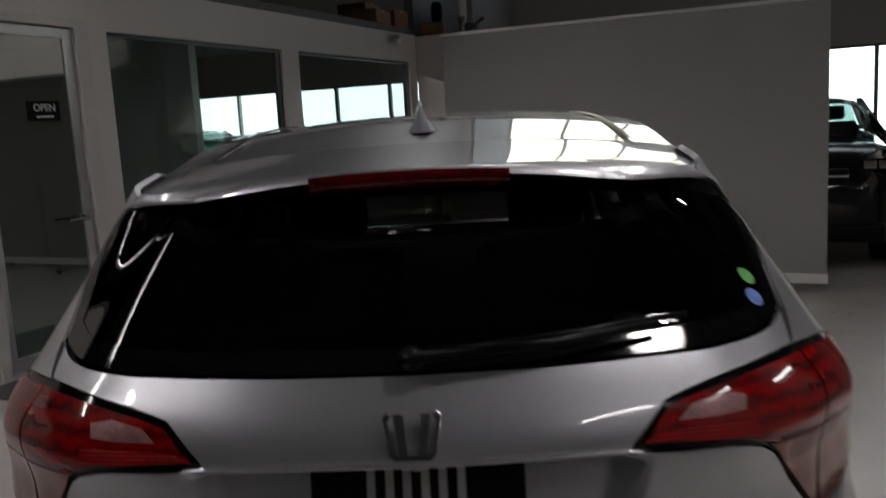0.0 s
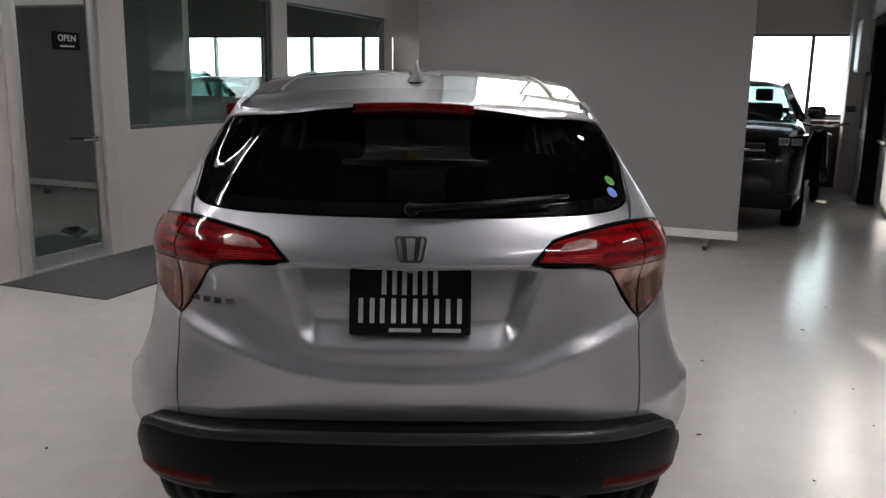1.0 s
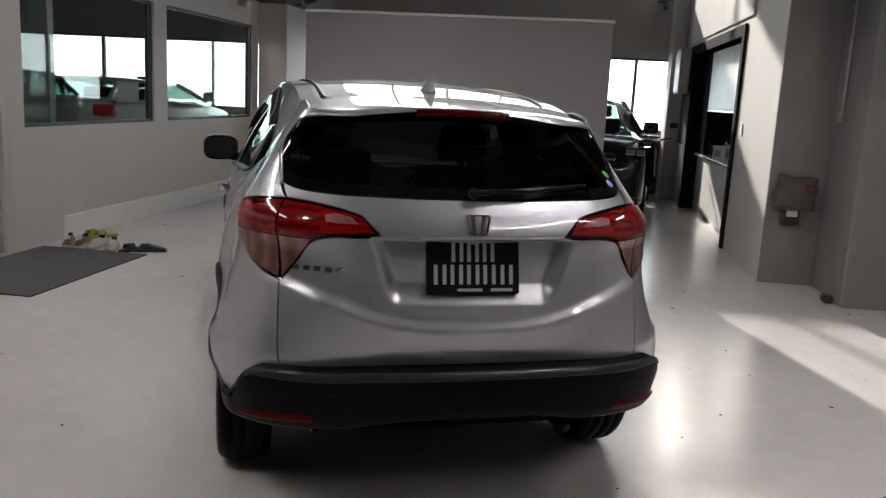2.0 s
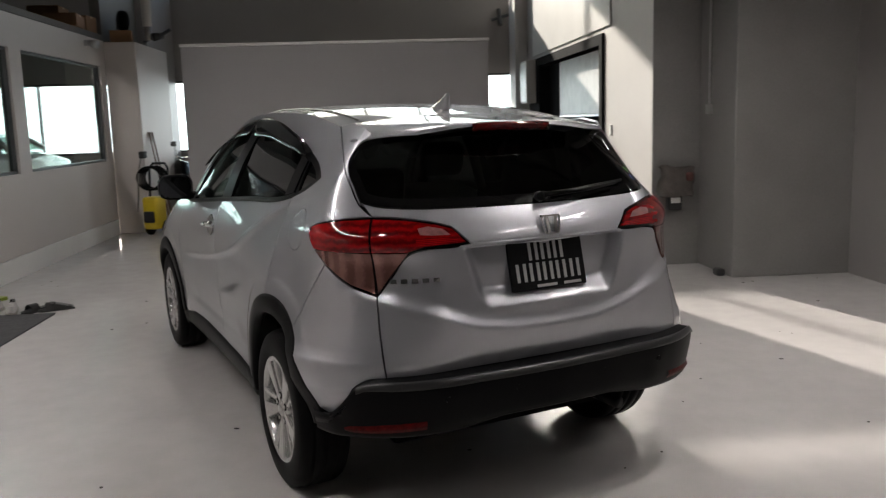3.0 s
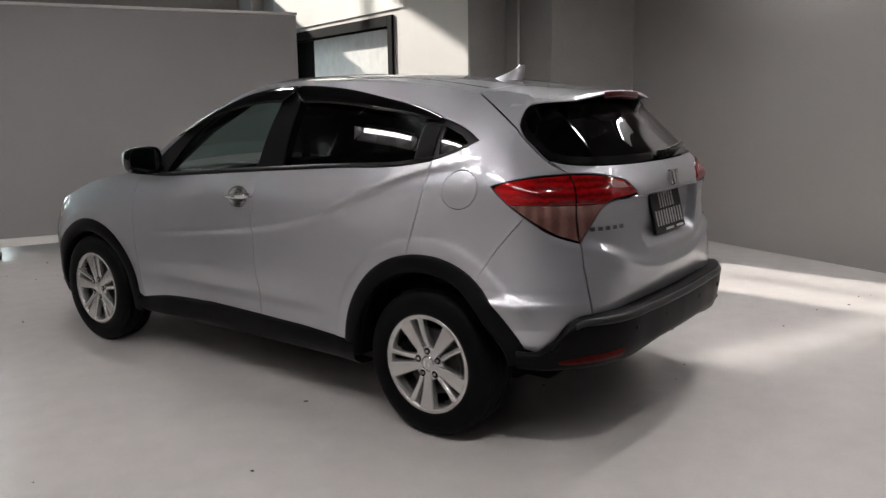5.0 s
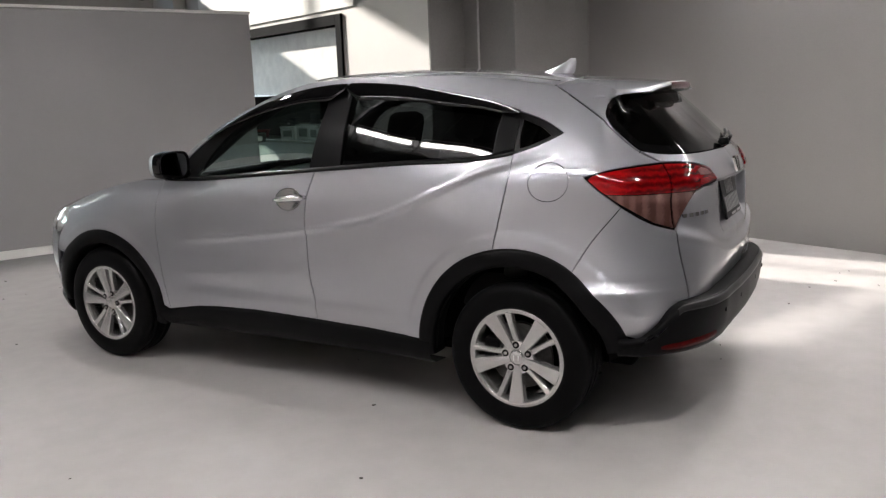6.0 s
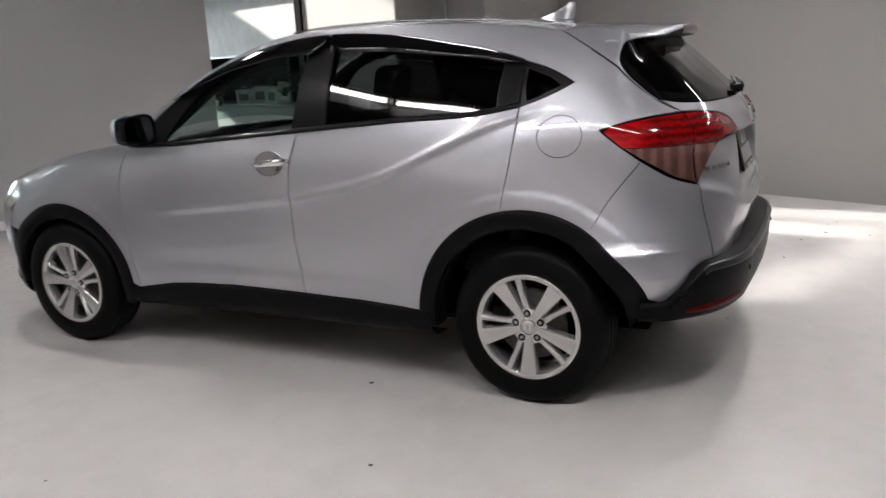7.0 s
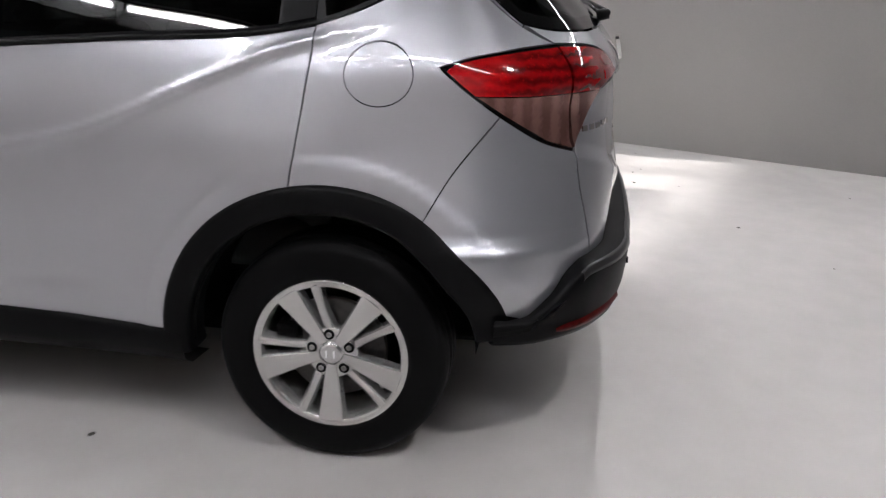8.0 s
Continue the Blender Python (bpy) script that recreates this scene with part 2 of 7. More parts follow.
def add_box(bm, x0, x1, y0, y1, z0, z1, bevel=0.0, seg=2):
    made = bmesh.ops.create_cube(bm, size=1.0)
    vs = made["verts"]
    for v in vs:
        v.co = Vector(((x0 + x1) / 2 + v.co.x * (x1 - x0), (y0 + y1) / 2 + v.co.y * (y1 - y0), (z0 + z1) / 2 + v.co.z * (z1 - z0)))
    if bevel:
        es = list({e for v in vs for e in v.link_edges})
        bmesh.ops.bevel(bm, geom=es, offset=bevel, segments=seg, profile=0.5, affect="EDGES")
    return bm


def box(x0, x1, y0, y1, z0, z1, bevel=0.0, seg=2):
    return add_box(bmesh.new(), x0, x1, y0, y1, z0, z1, bevel, seg)


def add_rod(bm, p, q, r0, r1=None, n=10):
    """A round bar from p to q."""
    p, q = Vector(p), Vector(q)
    d = q - p
    m = Matrix.Translation((p + q) / 2) @ d.to_track_quat("Z", "Y").to_matrix().to_4x4()
    bmesh.ops.create_cone(bm, cap_ends=True, segments=n, radius1=r0, radius2=r0 if r1 is None else r1, depth=d.length, matrix=m)
    return bm


def rod(p, q, r0, r1=None, n=10):
    return add_rod(bmesh.new(), p, q, r0, r1, n)


def add_tube(bm, pts, r, n=8):
    """A bent round bar along the points, with closed ends."""
    pts = [Vector(p) for p in pts]
    rings, side = [], None
    for i, p in enumerate(pts):
        d = (pts[min(i + 1, len(pts) - 1)] - pts[max(i - 1, 0)]).normalized()
        if side is None:
            side = d.orthogonal().normalized()
        side = (side - d * side.dot(d)).normalized()
        up = d.cross(side)
        rr = r[i] if isinstance(r, (list, tuple)) else r
        rings.append([bm.verts.new(p + rr * (math.cos(a) * side + math.sin(a) * up)) for a in (2 * math.pi * k / n for k in range(n))])
    for a, b in zip(rings, rings[1:]):
        for k in range(n):
            bm.faces.new((a[k], a[(k + 1) % n], b[(k + 1) % n], b[k]))
    bm.faces.new(rings[0][::-1])
    bm.faces.new(rings[-1])
    return bm


def add_spin(bm, profile, n=40, axis="x"):
    """Turns a profile of (radius, along) about the axis."""
    rings = []
    for k in range(n):
        a = 2 * math.pi * k / n
        ring = []
        for r, h in profile:
            c, s = r * math.cos(a), r * math.sin(a)
            ring.append(bm.verts.new({"x": (h, c, s), "y": (c, h, s), "z": (c, s, h)}[axis]))
        rings.append(ring)
    for k in range(n):
        a, b = rings[k], rings[(k + 1) % n]
        for j in range(len(profile) - 1):
            bm.faces.new((a[j], a[j + 1], b[j + 1], b[j]))
    return bm


def add_slab(bm, outline, lift, depth):
    """A plate: the outline, a list of Vectors in one plane, pushed by the vector depth. lift moves it first."""
    front = [bm.verts.new(Vector(p) + Vector(lift)) for p in outline]
    back = [bm.verts.new(v.co + Vector(depth)) for v in front]
    bm.faces.new(front)
    bm.faces.new(back[::-1])
    for i in range(len(front)):
        j = (i + 1) % len(front)
        bm.faces.new((front[j], front[i], back[i], back[j]))
    return bm


def wall_with_holes(axis, at, thick, a0, a1, z0, z1, holes):
    """A wall of blocks in the plane axis = at .. at + thick, from a0 to a1 along it, with openings (a, b, z, z)."""
    bm = bmesh.new()
    cuts = sorted({a0, a1, *[h[0] for h in holes], *[h[1] for h in holes]})
    for p, q in zip(cuts, cuts[1:]):
        solid = [(z0, z1)]
        for h in holes:
            if h[0] <= p and q <= h[1]:
                rest = []
                for s, e in solid:
                    if h[2] > s:
                        rest.append((s, min(e, h[2])))
                    if h[3] < e:
                        rest.append((max(s, h[3]), e))
                solid = rest
        for s, e in solid:
            if e - s > 1e-4:
                add_box(bm, *((at, at + thick, p, q) if axis == "x" else (p, q, at, at + thick)), s, e)
    bmesh.ops.remove_doubles(bm, verts=bm.verts, dist=1e-5)
    seen = {}
    for f in list(bm.faces):
        key = tuple(round(c, 4) for c in f.calc_center_median())
        seen.setdefault(key, []).append(f)
    bmesh.ops.delete(bm, geom=[f for fs in seen.values() if len(fs) > 1 for f in fs], context="FACES_ONLY")
    return bm

# ==== the hall ====
UL, UR, VF, VB, TOP = -4.13, 3.97, 12.4, -8.0, 5.75
UA, VA, UB, VBAY = 2.38, 4.34, 2.86, 3.51
WEST = -17.0                               # the bay beyond the office


def setting(name, bm, material, label, category, smooth=False):
    return thing(name, bm, material, HALL, label, category, kind="structure", smooth=smooth)


setting("floor", box(WEST, 6.5, VB - 0.3, VF + 0.3, -0.2, 0.0), FLOOR, "polished pale grey epoxy floor of the car hall", "floor")
setting("ground", box(-400, 400, -400, 600, -0.6, -0.25), mat("yard_concrete", (0.34, 0.33, 0.31), rough=0.8, vary=0.2, scale=0.3), "pale concrete yard outside", "ground")
ceil = box(WEST, 6.5, VB - 0.3, VF + 0.3, TOP, TOP + 0.2)
for k in range(6):
    add_box(ceil, WEST, UR, -6.5 + 3.6 * k, -6.2 + 3.6 * k, TOP - 0.35, TOP - 0.002)
setting("ceiling", ceil, CEILING, "grey painted concrete ceiling with beams", "ceiling")

# far wall with a band of low windows and a clerestory
PITCH, LOW0 = 1.172, 1.70
lows = [(LOW0 - PITCH * k, LOW0 - PITCH * (k - 1)) for k in range(0, 16)]
lows = [(a, min(b, 2.42)) for a, b in lows if a > WEST + 0.4]
low_hall, low_bay = [w for w in lows if w[0] > 0.5], [w for w in lows if w[1] < -1.5]
CP, C0 = 1.16, 1.795
highs = [(C0 - CP * k, C0 - CP * (k - 1)) for k in range(0, 6)]
highs = [(max(a, -4.0), min(b, 2.75)) for a, b in highs]
holes = [(low_hall[-1][0], low_hall[0][1], 1.06, 2.38), (low_bay[-1][0], low_bay[0][1], 1.06, 2.38), (highs[-1][0], highs[0][1], 3.9, 5.36)]
setting("wall_far", wall_with_holes("y", VF, 0.25, WEST, 6.5, 0, TOP, holes), WALL, "grey painted end wall with window bands", "wall")


def window_row(name, panes, z0, z1, label):
    ob = base(name, HALL, label, "window", kind="structure")
    fr = bmesh.new()
    add_box(fr, panes[-1][0], panes[0][1], VF + 0.05, VF + 0.11, z0, z0 + 0.04)
    add_box(fr, panes[-1][0], panes[0][1], VF + 0.05, VF + 0.11, z1 - 0.04, z1)
    for a in [p[0] for p in panes] + [panes[0][1] - 0.03]:
        add_box(fr, a - 0.03, a + 0.03, VF + 0.045, VF + 0.115, z0 + 0.04, z1 - 0.04)
    part("window_frame", fr, DARK_FRAME, ob, "dark metal window frame")
    for a, b in panes:
        p = part("pane", box(a + 0.03, b - 0.03, VF + 0.076, VF + 0.082, z0 + 0.04, z1 - 0.04), PANE, ob)
        p.visible_shadow = False
    return ob


window_row("window_1", low_hall, 1.06, 2.38, "clear windows behind the parked black car, bright outside")
window_row("window_5", low_bay, 1.06, 2.38, "long band of clear windows along the end wall, bright outside")
window_row("window_2", highs, 3.9, 5.36, "row of square clerestory windows under the ceiling")

# office wall
DOOR = (2.01, 2.87, 0.0, 2.40)
W1, W2 = (3.2, 5.53, 1.07, 2.40), (5.83, 8.5, 1.07, 2.40)
setting("wall_office", wall_with_holes("x", UL - 0.12, 0.12, -3.2, 8.72, 0, 2.76, [DOOR, W1, W2]), WALL_WARM, "warm grey office wall with two windows and a door", "wall")
setting("baseboard", box(UL, UL + 0.03, 3.72, 8.65, 0, 0.22, 0.004), WHITE, "broad white skirting board", "baseboard")
setting("roof_office", box(WEST, UL + 0.004, -3.2, 8.72, 2.764, 2.84), CEILING, "flat roof deck of the office", "roof")
setting("wall_office_end", box(WEST, UL, -3.2, -3.05, 0, 2.76), OFFICE_DARK, "dark grey office end wall", "wall")
setting("wall_office_inner", box(WEST, -5.83, 6.12, 6.24, 0, 2.76), OFFICE_DARK, "dark grey inner office wall", "wall")
setting("wall_office_back", box(-8.6, -8.5, -3.05, 6.12, 0, 2.76), OFFICE_DARK, "dark grey inner office wall", "wall")
setting("wall_side", box(UL - 0.15, UL, VB, -3.2, 0, TOP), LOW_BOUNCE_WALL, "grey painted side wall", "wall")
setting("wall_side_upper", box(UL - 0.15, UL, -3.2, 8.72, 3.4, TOP), LOW_BOUNCE_WALL, "grey painted upper side wall", "wall")
setting("wall_stub", box(-4.13, -3.69, 8.725, 10.55, 0, 2.742, 0.01), WALL_WARM, "pale thick stub wall, lower than the hall", "wall")
setting("wall_side_far", box(-4.25, -3.99, 10.555, VF, 0, TOP), WALL, "grey painted side wall", "wall")
setting("wall_side_top", box(-4.28, -4.14, 8.725, 10.55, 2.76, TOP), LOW_BOUNCE_WALL, "grey painted upper side wall", "wall")
setting("wall_west", box(WEST - 0.2, WEST, VB, VF, 0, TOP), LOW_BOUNCE_WALL, "grey painted side wall", "wall")
setting("wall_back", box(WEST, 6.5, VB - 0.25, VB, 0, TOP), LOW_BOUNCE_WALL, "grey painted rear wall of the hall", "wall")


def office_window(name, w):
    a, b, z0, z1 = w
    ob = base(name, HALL, "office window with a slim dark frame", "window", kind="structure")
    fr = bmesh.new()
    for y0, y1, s0, s1 in ((a, b, z0, z0 + 0.03), (a, b, z1 - 0.03, z1), (a, a + 0.03, z0 + 0.03, z1 - 0.03), (b - 0.03, b, z0 + 0.03, z1 - 0.03)):
        add_box(fr, UL - 0.10, UL - 0.03, y0, y1, s0, s1)
    part("window_frame", fr, DARK_FRAME, ob)
    p = part("pane", box(UL - 0.068, UL - 0.062, a + 0.03, b - 0.03, z0 + 0.03, z1 - 0.03), PANE_FILM, ob)
    p.visible_shadow = False


office_window("window_3", W1)
office_window("window_4", W2)

door = base("door_1", HALL, "closed glass office door in a pale frame", "door", kind="structure")
fr = bmesh.new()
add_box(fr, UL - 0.05, UL + 0.025, 2.87, 3.0, 0, 2.46, 0.004)
add_box(fr, UL - 0.05, UL + 0.025, 1.93, 2.01, 0, 2.46, 0.004)
add_box(fr, UL - 0.05, UL + 0.024, 2.01, 2.87, 2.40, 2.459, 0.004)
part("frame", fr, DOOR_PAINT, door, "pale grey door frame")
leaf = bmesh.new()
for y0, y1, s0, s1 in ((2.015, 2.08, 0.02, 2.39), (2.79, 2.865, 0.02, 2.39), (2.08, 2.79, 0.02, 0.12), (2.08, 2.79, 2.32, 2.39)):
    add_box(leaf, UL - 0.045, UL - 0.005, y0, y1, s0, s1, 0.003)
part("leaf_frame", leaf, ALU, door, "aluminium door stile")
p = part("pane", box(UL - 0.028, UL - 0.022, 2.08, 2.79, 0.12, 2.32), DOOR_FILM, door)
p.visible_shadow = False
hd = bmesh.new()
add_rod(hd, (UL + 0.045, 2.60, 1.02), (UL + 0.045, 2.76, 1.02), 0.011)
add_box(hd, UL - 0.004, UL + 0.05, 2.75, 2.79, 0.995, 1.045, 0.004)
part("handle", hd, CHROME, door, "chrome lever handle")
setting("threshold", box(UL - 0.14, UL + 0.05, 2.01, 2.87, 0, 0.018, 0.004), ALU, "aluminium door threshold", "threshold")

# side with the recess, pillars and the reception opening
setting("wall_reception", wall_with_holes("x", UA, 0.3, VA, VF, 0, TOP, [(6.18, 9.77, 0.0, 2.33)]), PILLAR, "pale painted wall with a wide opening", "wall")
# a thin darker grey facing covers the end of the pale wall
setting("wall_recess", add_box(box(UA + 0.3, UB, VA, VA + 0.3, 0, TOP), UA + 0.003, UB, VA - 0.02, VA - 0.001, 0, TOP), CONCRETE, "grey recess wall with a thin darker facing", "wall")
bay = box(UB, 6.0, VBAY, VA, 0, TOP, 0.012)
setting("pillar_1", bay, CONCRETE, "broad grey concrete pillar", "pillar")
setting("wall_right", box(UR, UR + 0.25, VB, VBAY, 0, TOP), WALL, "plain grey painted wall", "wall")
pf = bmesh.new()
for y0, y1, s0, s1 in ((6.05, 6.18, 0, 2.46), (9.77, 10.62, 0.97, 2.46), (9.77, 9.88, 0, 0.97), (9.752, 9.769, 0, 2.33), (6.18, 9.77, 2.33, 2.46)):
    add_box(pf, UA - 0.03, UA - 0.002 if y0 == 9.77 else UA + 0.31, y0, y1, s0, s1, 0.005)
setting("trim_reception", pf, MATT_BLACK, "broad black frame round the reception opening", "frame")
setting("panel_upper", box(UA - 0.02, UA - 0.002, 5.75, 10.35, 2.52, 4.6, 0.003), WHITE, "glossy white panel above the opening", "panel")
setting("column_2", box(UA - 0.22, UA - 0.002, 10.9, 11.5, 0, TOP, 0.01), PILLAR, "slim pale column", "column")
setting("wall_reception_back", box(4.9, 5.0, VA + 0.3, VF, 0, 3.0), WHITE, "white back wall of the reception", "wall")
setting("wall_reception_side", box(UA + 0.3, 4.9, 10.6, 10.7, 0, 3.0), BLACK_FRAME, "black reception side wall", "wall")
setting("ceiling_reception", box(UA + 0.3, 4.9, VA + 0.3, 10.6, 2.75, 2.85), CEILING, "low reception ceiling", "ceiling")

# ==== the silver car ====
# The body is a skin over a rounded plan outline. A place on it is (a, z): a is y along the flank, runs on round the
# rear corner to the middle of the tail at AC, and round the front corner to the middle of the nose at AF.
from mathutils.geometry import delaunay_2d_cdt

AC, AF = -1.294, 3.925
LEVELS = np.array([0.20, 0.36, 0.48, 0.60, 0.70, 0.80, 0.90, 1.00, 1.10, 1.20, 1.32, 1.44, 1.56])
stations = []


def station(a, *swell):
    stations.append((a, np.array(swell)))


station(-1.294, -.02, .060, .080, .082, .105, .112, .108, .098, .080, .010, -.100, -.255, -.45)
station(-1.044, -.02, .055, .074, .078, .100, .105, .100, .088, .066, -.002, -.112, -.265, -.45)
station(-0.854, -.02, .045, .065, .070, .082, .084, .072, .058, .042, -.030, -.150, -.285, -.36)
station(-0.587, .00, .070, .080, .080, .070, .046, .032, .028, .024, -.070, -.200, -.295, -.33)
station(-0.320, .03, .060, .070, .072, .062, .040, .022, .013, .005, -.048, -.128, -.208, -.29)
station(-0.100, 0.050, 0.074, 0.078, 0.082, 0.080, 0.066, 0.040, 0.021, -0.002, -0.052, -0.115, -0.190, -0.270)
station(0.100, 0.060, 0.076, 0.080, 0.083, 0.086, 0.083, 0.066, 0.039, 0.010, -0.040, -0.100, -0.170, -0.245)
station(0.600, 0.030, 0.056, 0.060, 0.062, 0.066, 0.071, 0.073, 0.061, 0.028, -0.016, -0.078, -0.152, -0.220)
station(1.100, 0.020, 0.054, 0.058, 0.060, 0.063, 0.067, 0.070, 0.060, 0.030, -0.010, -0.070, -0.145, -0.210)
station(1.700, 0.020, 0.054, 0.058, 0.060, 0.063, 0.067, 0.068, 0.057, 0.024, -0.022, -0.090, -0.172, -0.250)
station(2.200, 0.030, 0.060, 0.063, 0.067, 0.071, 0.074, 0.066, 0.037, -0.034, -0.100, -0.180, -0.270, -0.360)
station(2.700, .05, .085, .090, .092, .090, .076, .046, -.012, -.10, -.20, -.30, -.40, -.50)
station(3.120, 0.000, 0.065, 0.077, 0.080, 0.070, 0.047, -0.020, -0.170, -0.350, -0.450, -0.550, -0.650, -0.750)
station(3.380, -0.030, 0.080, 0.112, 0.119, 0.110, 0.080, -0.015, -0.270, -0.450, -0.550, -0.650, -0.750, -0.850)
station(3.645, -0.020, 0.110, 0.145, 0.153, 0.140, 0.100, 0.020, -0.280, -0.500, -0.600, -0.700, -0.800, -0.900)
station(3.925, 0.000, 0.120, 0.155, 0.160, 0.147, 0.115, 0.035, -0.280, -0.500, -0.600, -0.700, -0.800, -0.900)


def spline(x, xs, ys):
    """A smooth curve through the knots; ys may have columns."""
    xs, ys = np.asarray(xs, float), np.asarray(ys, float)
    d = np.diff(ys, axis=0) / (np.diff(xs)[:, None] if ys.ndim > 1 else np.diff(xs))
    h = np.diff(xs)
    hh = h[:, None] if ys.ndim > 1 else h
    t = np.empty_like(ys)
    t[1:-1] = (d[:-1] * hh[1:] + d[1:] * hh[:-1]) / (hh[1:] + hh[:-1])
    t[0], t[-1] = d[0], d[-1]
    x = np.clip(np.asarray(x, float), xs[0], xs[-1])
    i = np.clip(np.searchsorted(xs, x, "right") - 1, 0, len(h) - 1)
    u = (x - xs[i]) / h[i]
    if ys.ndim > 1:
        u, k = u[:, None], h[i][:, None]
    else:
        k = h[i]
    return ((1 + 2 * u) * (1 - u) ** 2 * ys[i] + u * (1 - u) ** 2 * k * t[i] + u * u * (3 - 2 * u) * ys[i + 1] + u * u * (u - 1) * k * t[i + 1])


def smooth_step(x, lo, hi):
    t = np.clip((x - lo) / (hi - lo), 0, 1)
    return t * t * (3 - 2 * t)


GA, GZ = np.arange(AC, AF + 0.006, 0.006), np.arange(0.20, 1.5605, 0.005)
skin = spline(GA, [s[0] for s in stations], np.array([s[1] for s in stations]))
skin = np.stack([spline(GZ, LEVELS, row) for row in skin])
A2, Z2 = np.meshgrid(GA, GZ, indexing="ij")
# scoop of the tail above a line that swings from lamp to lamp
swing = spline(GA, [AC, -1.088, -0.92, -0.79, -0.70, -0.60, -0.45], [0.736, 0.746, 0.781, 0.833, 0.865, 0.89, 0.93])[:, None]
side_fade = smooth_step(A2, -0.50, -0.62)
skin -= 0.017 * side_fade * smooth_step(Z2, swing - 0.008, swing + 0.05) * (1 - smooth_step(Z2, swing + 0.10, swing + 0.26))
skin += 0.0025 * side_fade * np.exp(-((Z2 - swing + 0.004) / 0.016) ** 2)
# well for the plate under the handle bar
across = A2 - AC
edge = 0.352 - 0.30 * np.clip(1.05 - Z2, 0, 0.3)
miss = np.hypot(np.clip(1 - (edge + 0.010 - across) / 0.050, 0, None), np.clip(1 - (Z2 - 0.825) / 0.070, 0, None))
well = np.clip(1 - miss, 0, 1)
well = (0.6 * well + 0.4 * well * well * (3 - 2 * well)) * (1 - smooth_step(Z2, 1.048, 1.058))
skin -= 0.050 * well
# ledge of the rear bumper corner, hollow above and upright below
flare = np.interp(A2, [-0.98, -0.80, -0.65, -0.52, -0.44, -0.36, -0.26, -0.12], [0, 0.004, 0.012, 0.024, 0.035, 0.044, 0.034, 0.004])
skin += flare * np.interp(Z2, [0.43, 0.47, 0.56, 0.648, 0.658, 0.675, 0.70, 0.74, 0.98], [0, 0.2, 0.95, 1.0, 0.94, 0.66, 0.46, 0.36, 0])
# rising crease along the doors, a scoop above the sill, and bands round the wheel openings
rise = spline(GA, [-0.25, -0.07, 0.154, 0.357, 0.646, 1.03, 1.31, 1.71, 2.1], [1.235, 1.20, 1.144, 1.062, 0.94, 0.853, 0.811, 0.765, 0.73])[:, None]
along = smooth_step(A2, -0.2, 0.15) * (1 - 0.45 * smooth_step(A2, 0.9, 1.3) - 0.55 * smooth_step(A2, 1.7, 2.1))
skin += along * (0.006 * np.exp(-((Z2 - rise) / 0.011) ** 2) - 0.010 * smooth_step(Z2, rise, rise - 0.035) * np.exp(-(np.minimum(0, Z2 - rise + 0.04) / 0.10) ** 2))
low = smooth_step(A2, 0.55, 0.8) * (1 - smooth_step(A2, 1.75, 2.05))
skin -= low * 0.009 * smooth_step(Z2, 0.44, 0.49) * np.exp(-((Z2 - 0.50) / 0.07) ** 2)
for cy, rim_r in ((0.01, 0.548), (2.61, 0.50)):
    rr = np.hypot(A2 - cy, Z2 - 0.325)
    skin += 0.004 * (1 - smooth_step(rr, rim_r - 0.012, rim_r + 0.016)) * (np.abs(A2 - cy) < 0.7)


def outline(a):
    """Point and outward way of the plan outline (x to the right of the middle)."""
    a = np.asarray(a, float)
    t = np.clip((-0.32 - a) / 0.34, 0, math.pi / 2)
    f = np.clip((a - 2.86) / 0.5, 0, math.pi / 2)
    bx = np.where(a < 1, 0.44 + 0.34 * np.cos(t) - np.clip(-0.854 - a, 0, 9), 0.28 + 0.5 * np.cos(f) - np.clip(a - 3.645, 0, 9))
    by = np.where(a < 1, np.where(a >= -0.32, a, -0.32 - 0.34 * np.sin(t)), np.where(a <= 2.86, a, 2.86 + 0.5 * np.sin(f)))
    nx = np.where(a < 1, np.cos(t), np.cos(f))
    ny = np.where(a < 1, -np.sin(t), np.sin(f))
    return bx, by, nx, ny


def body(a, z, off=0.0):
    """Places on the skin of the left side; past the middle they cross over to the right side."""
    a, z = np.asarray(a, float), np.asarray(z, float)
    over = np.where((a < AC) | (a > AF), -1.0, 1.0)
    a = np.where(a < AC, 2 * AC - a, np.where(a > AF, 2 * AF - a, a))
    i = np.clip((a - GA[0]) / 0.006, 0, len(GA) - 1.001)
    j = np.clip((z - GZ[0]) / 0.005, 0, len(GZ) - 1.001)
    i0, j0 = i.astype(int), j.astype(int)
    u, w = i - i0, j - j0
    d = (skin[i0, j0] * (1 - u) + skin[i0 + 1, j0] * u) * (1 - w) + (skin[i0, j0 + 1] * (1 - u) + skin[i0 + 1, j0 + 1] * u) * w
    bx, by, nx, ny = outline(a)
    d = d + off
    return np.stack([-over * (bx + nx * d), by + ny * d, z + 0 * d], -1)


def body_normal(a, z):
    e = 0.006
    n = np.cross(body(np.asarray(a) + e, z) - body(np.asarray(a) - e, z), body(a, np.asarray(z) + e) - body(a, np.asarray(z) - e))
    n /= np.linalg.norm(n, axis=-1, keepdims=True) + 1e-12
    mid = body(a, z) - np.array([0.0, 1.3, 0.0])
    return np.where(((n[..., 0] * mid[..., 0] + n[..., 1] * (mid[..., 1])) < 0)[..., None], -n, n)


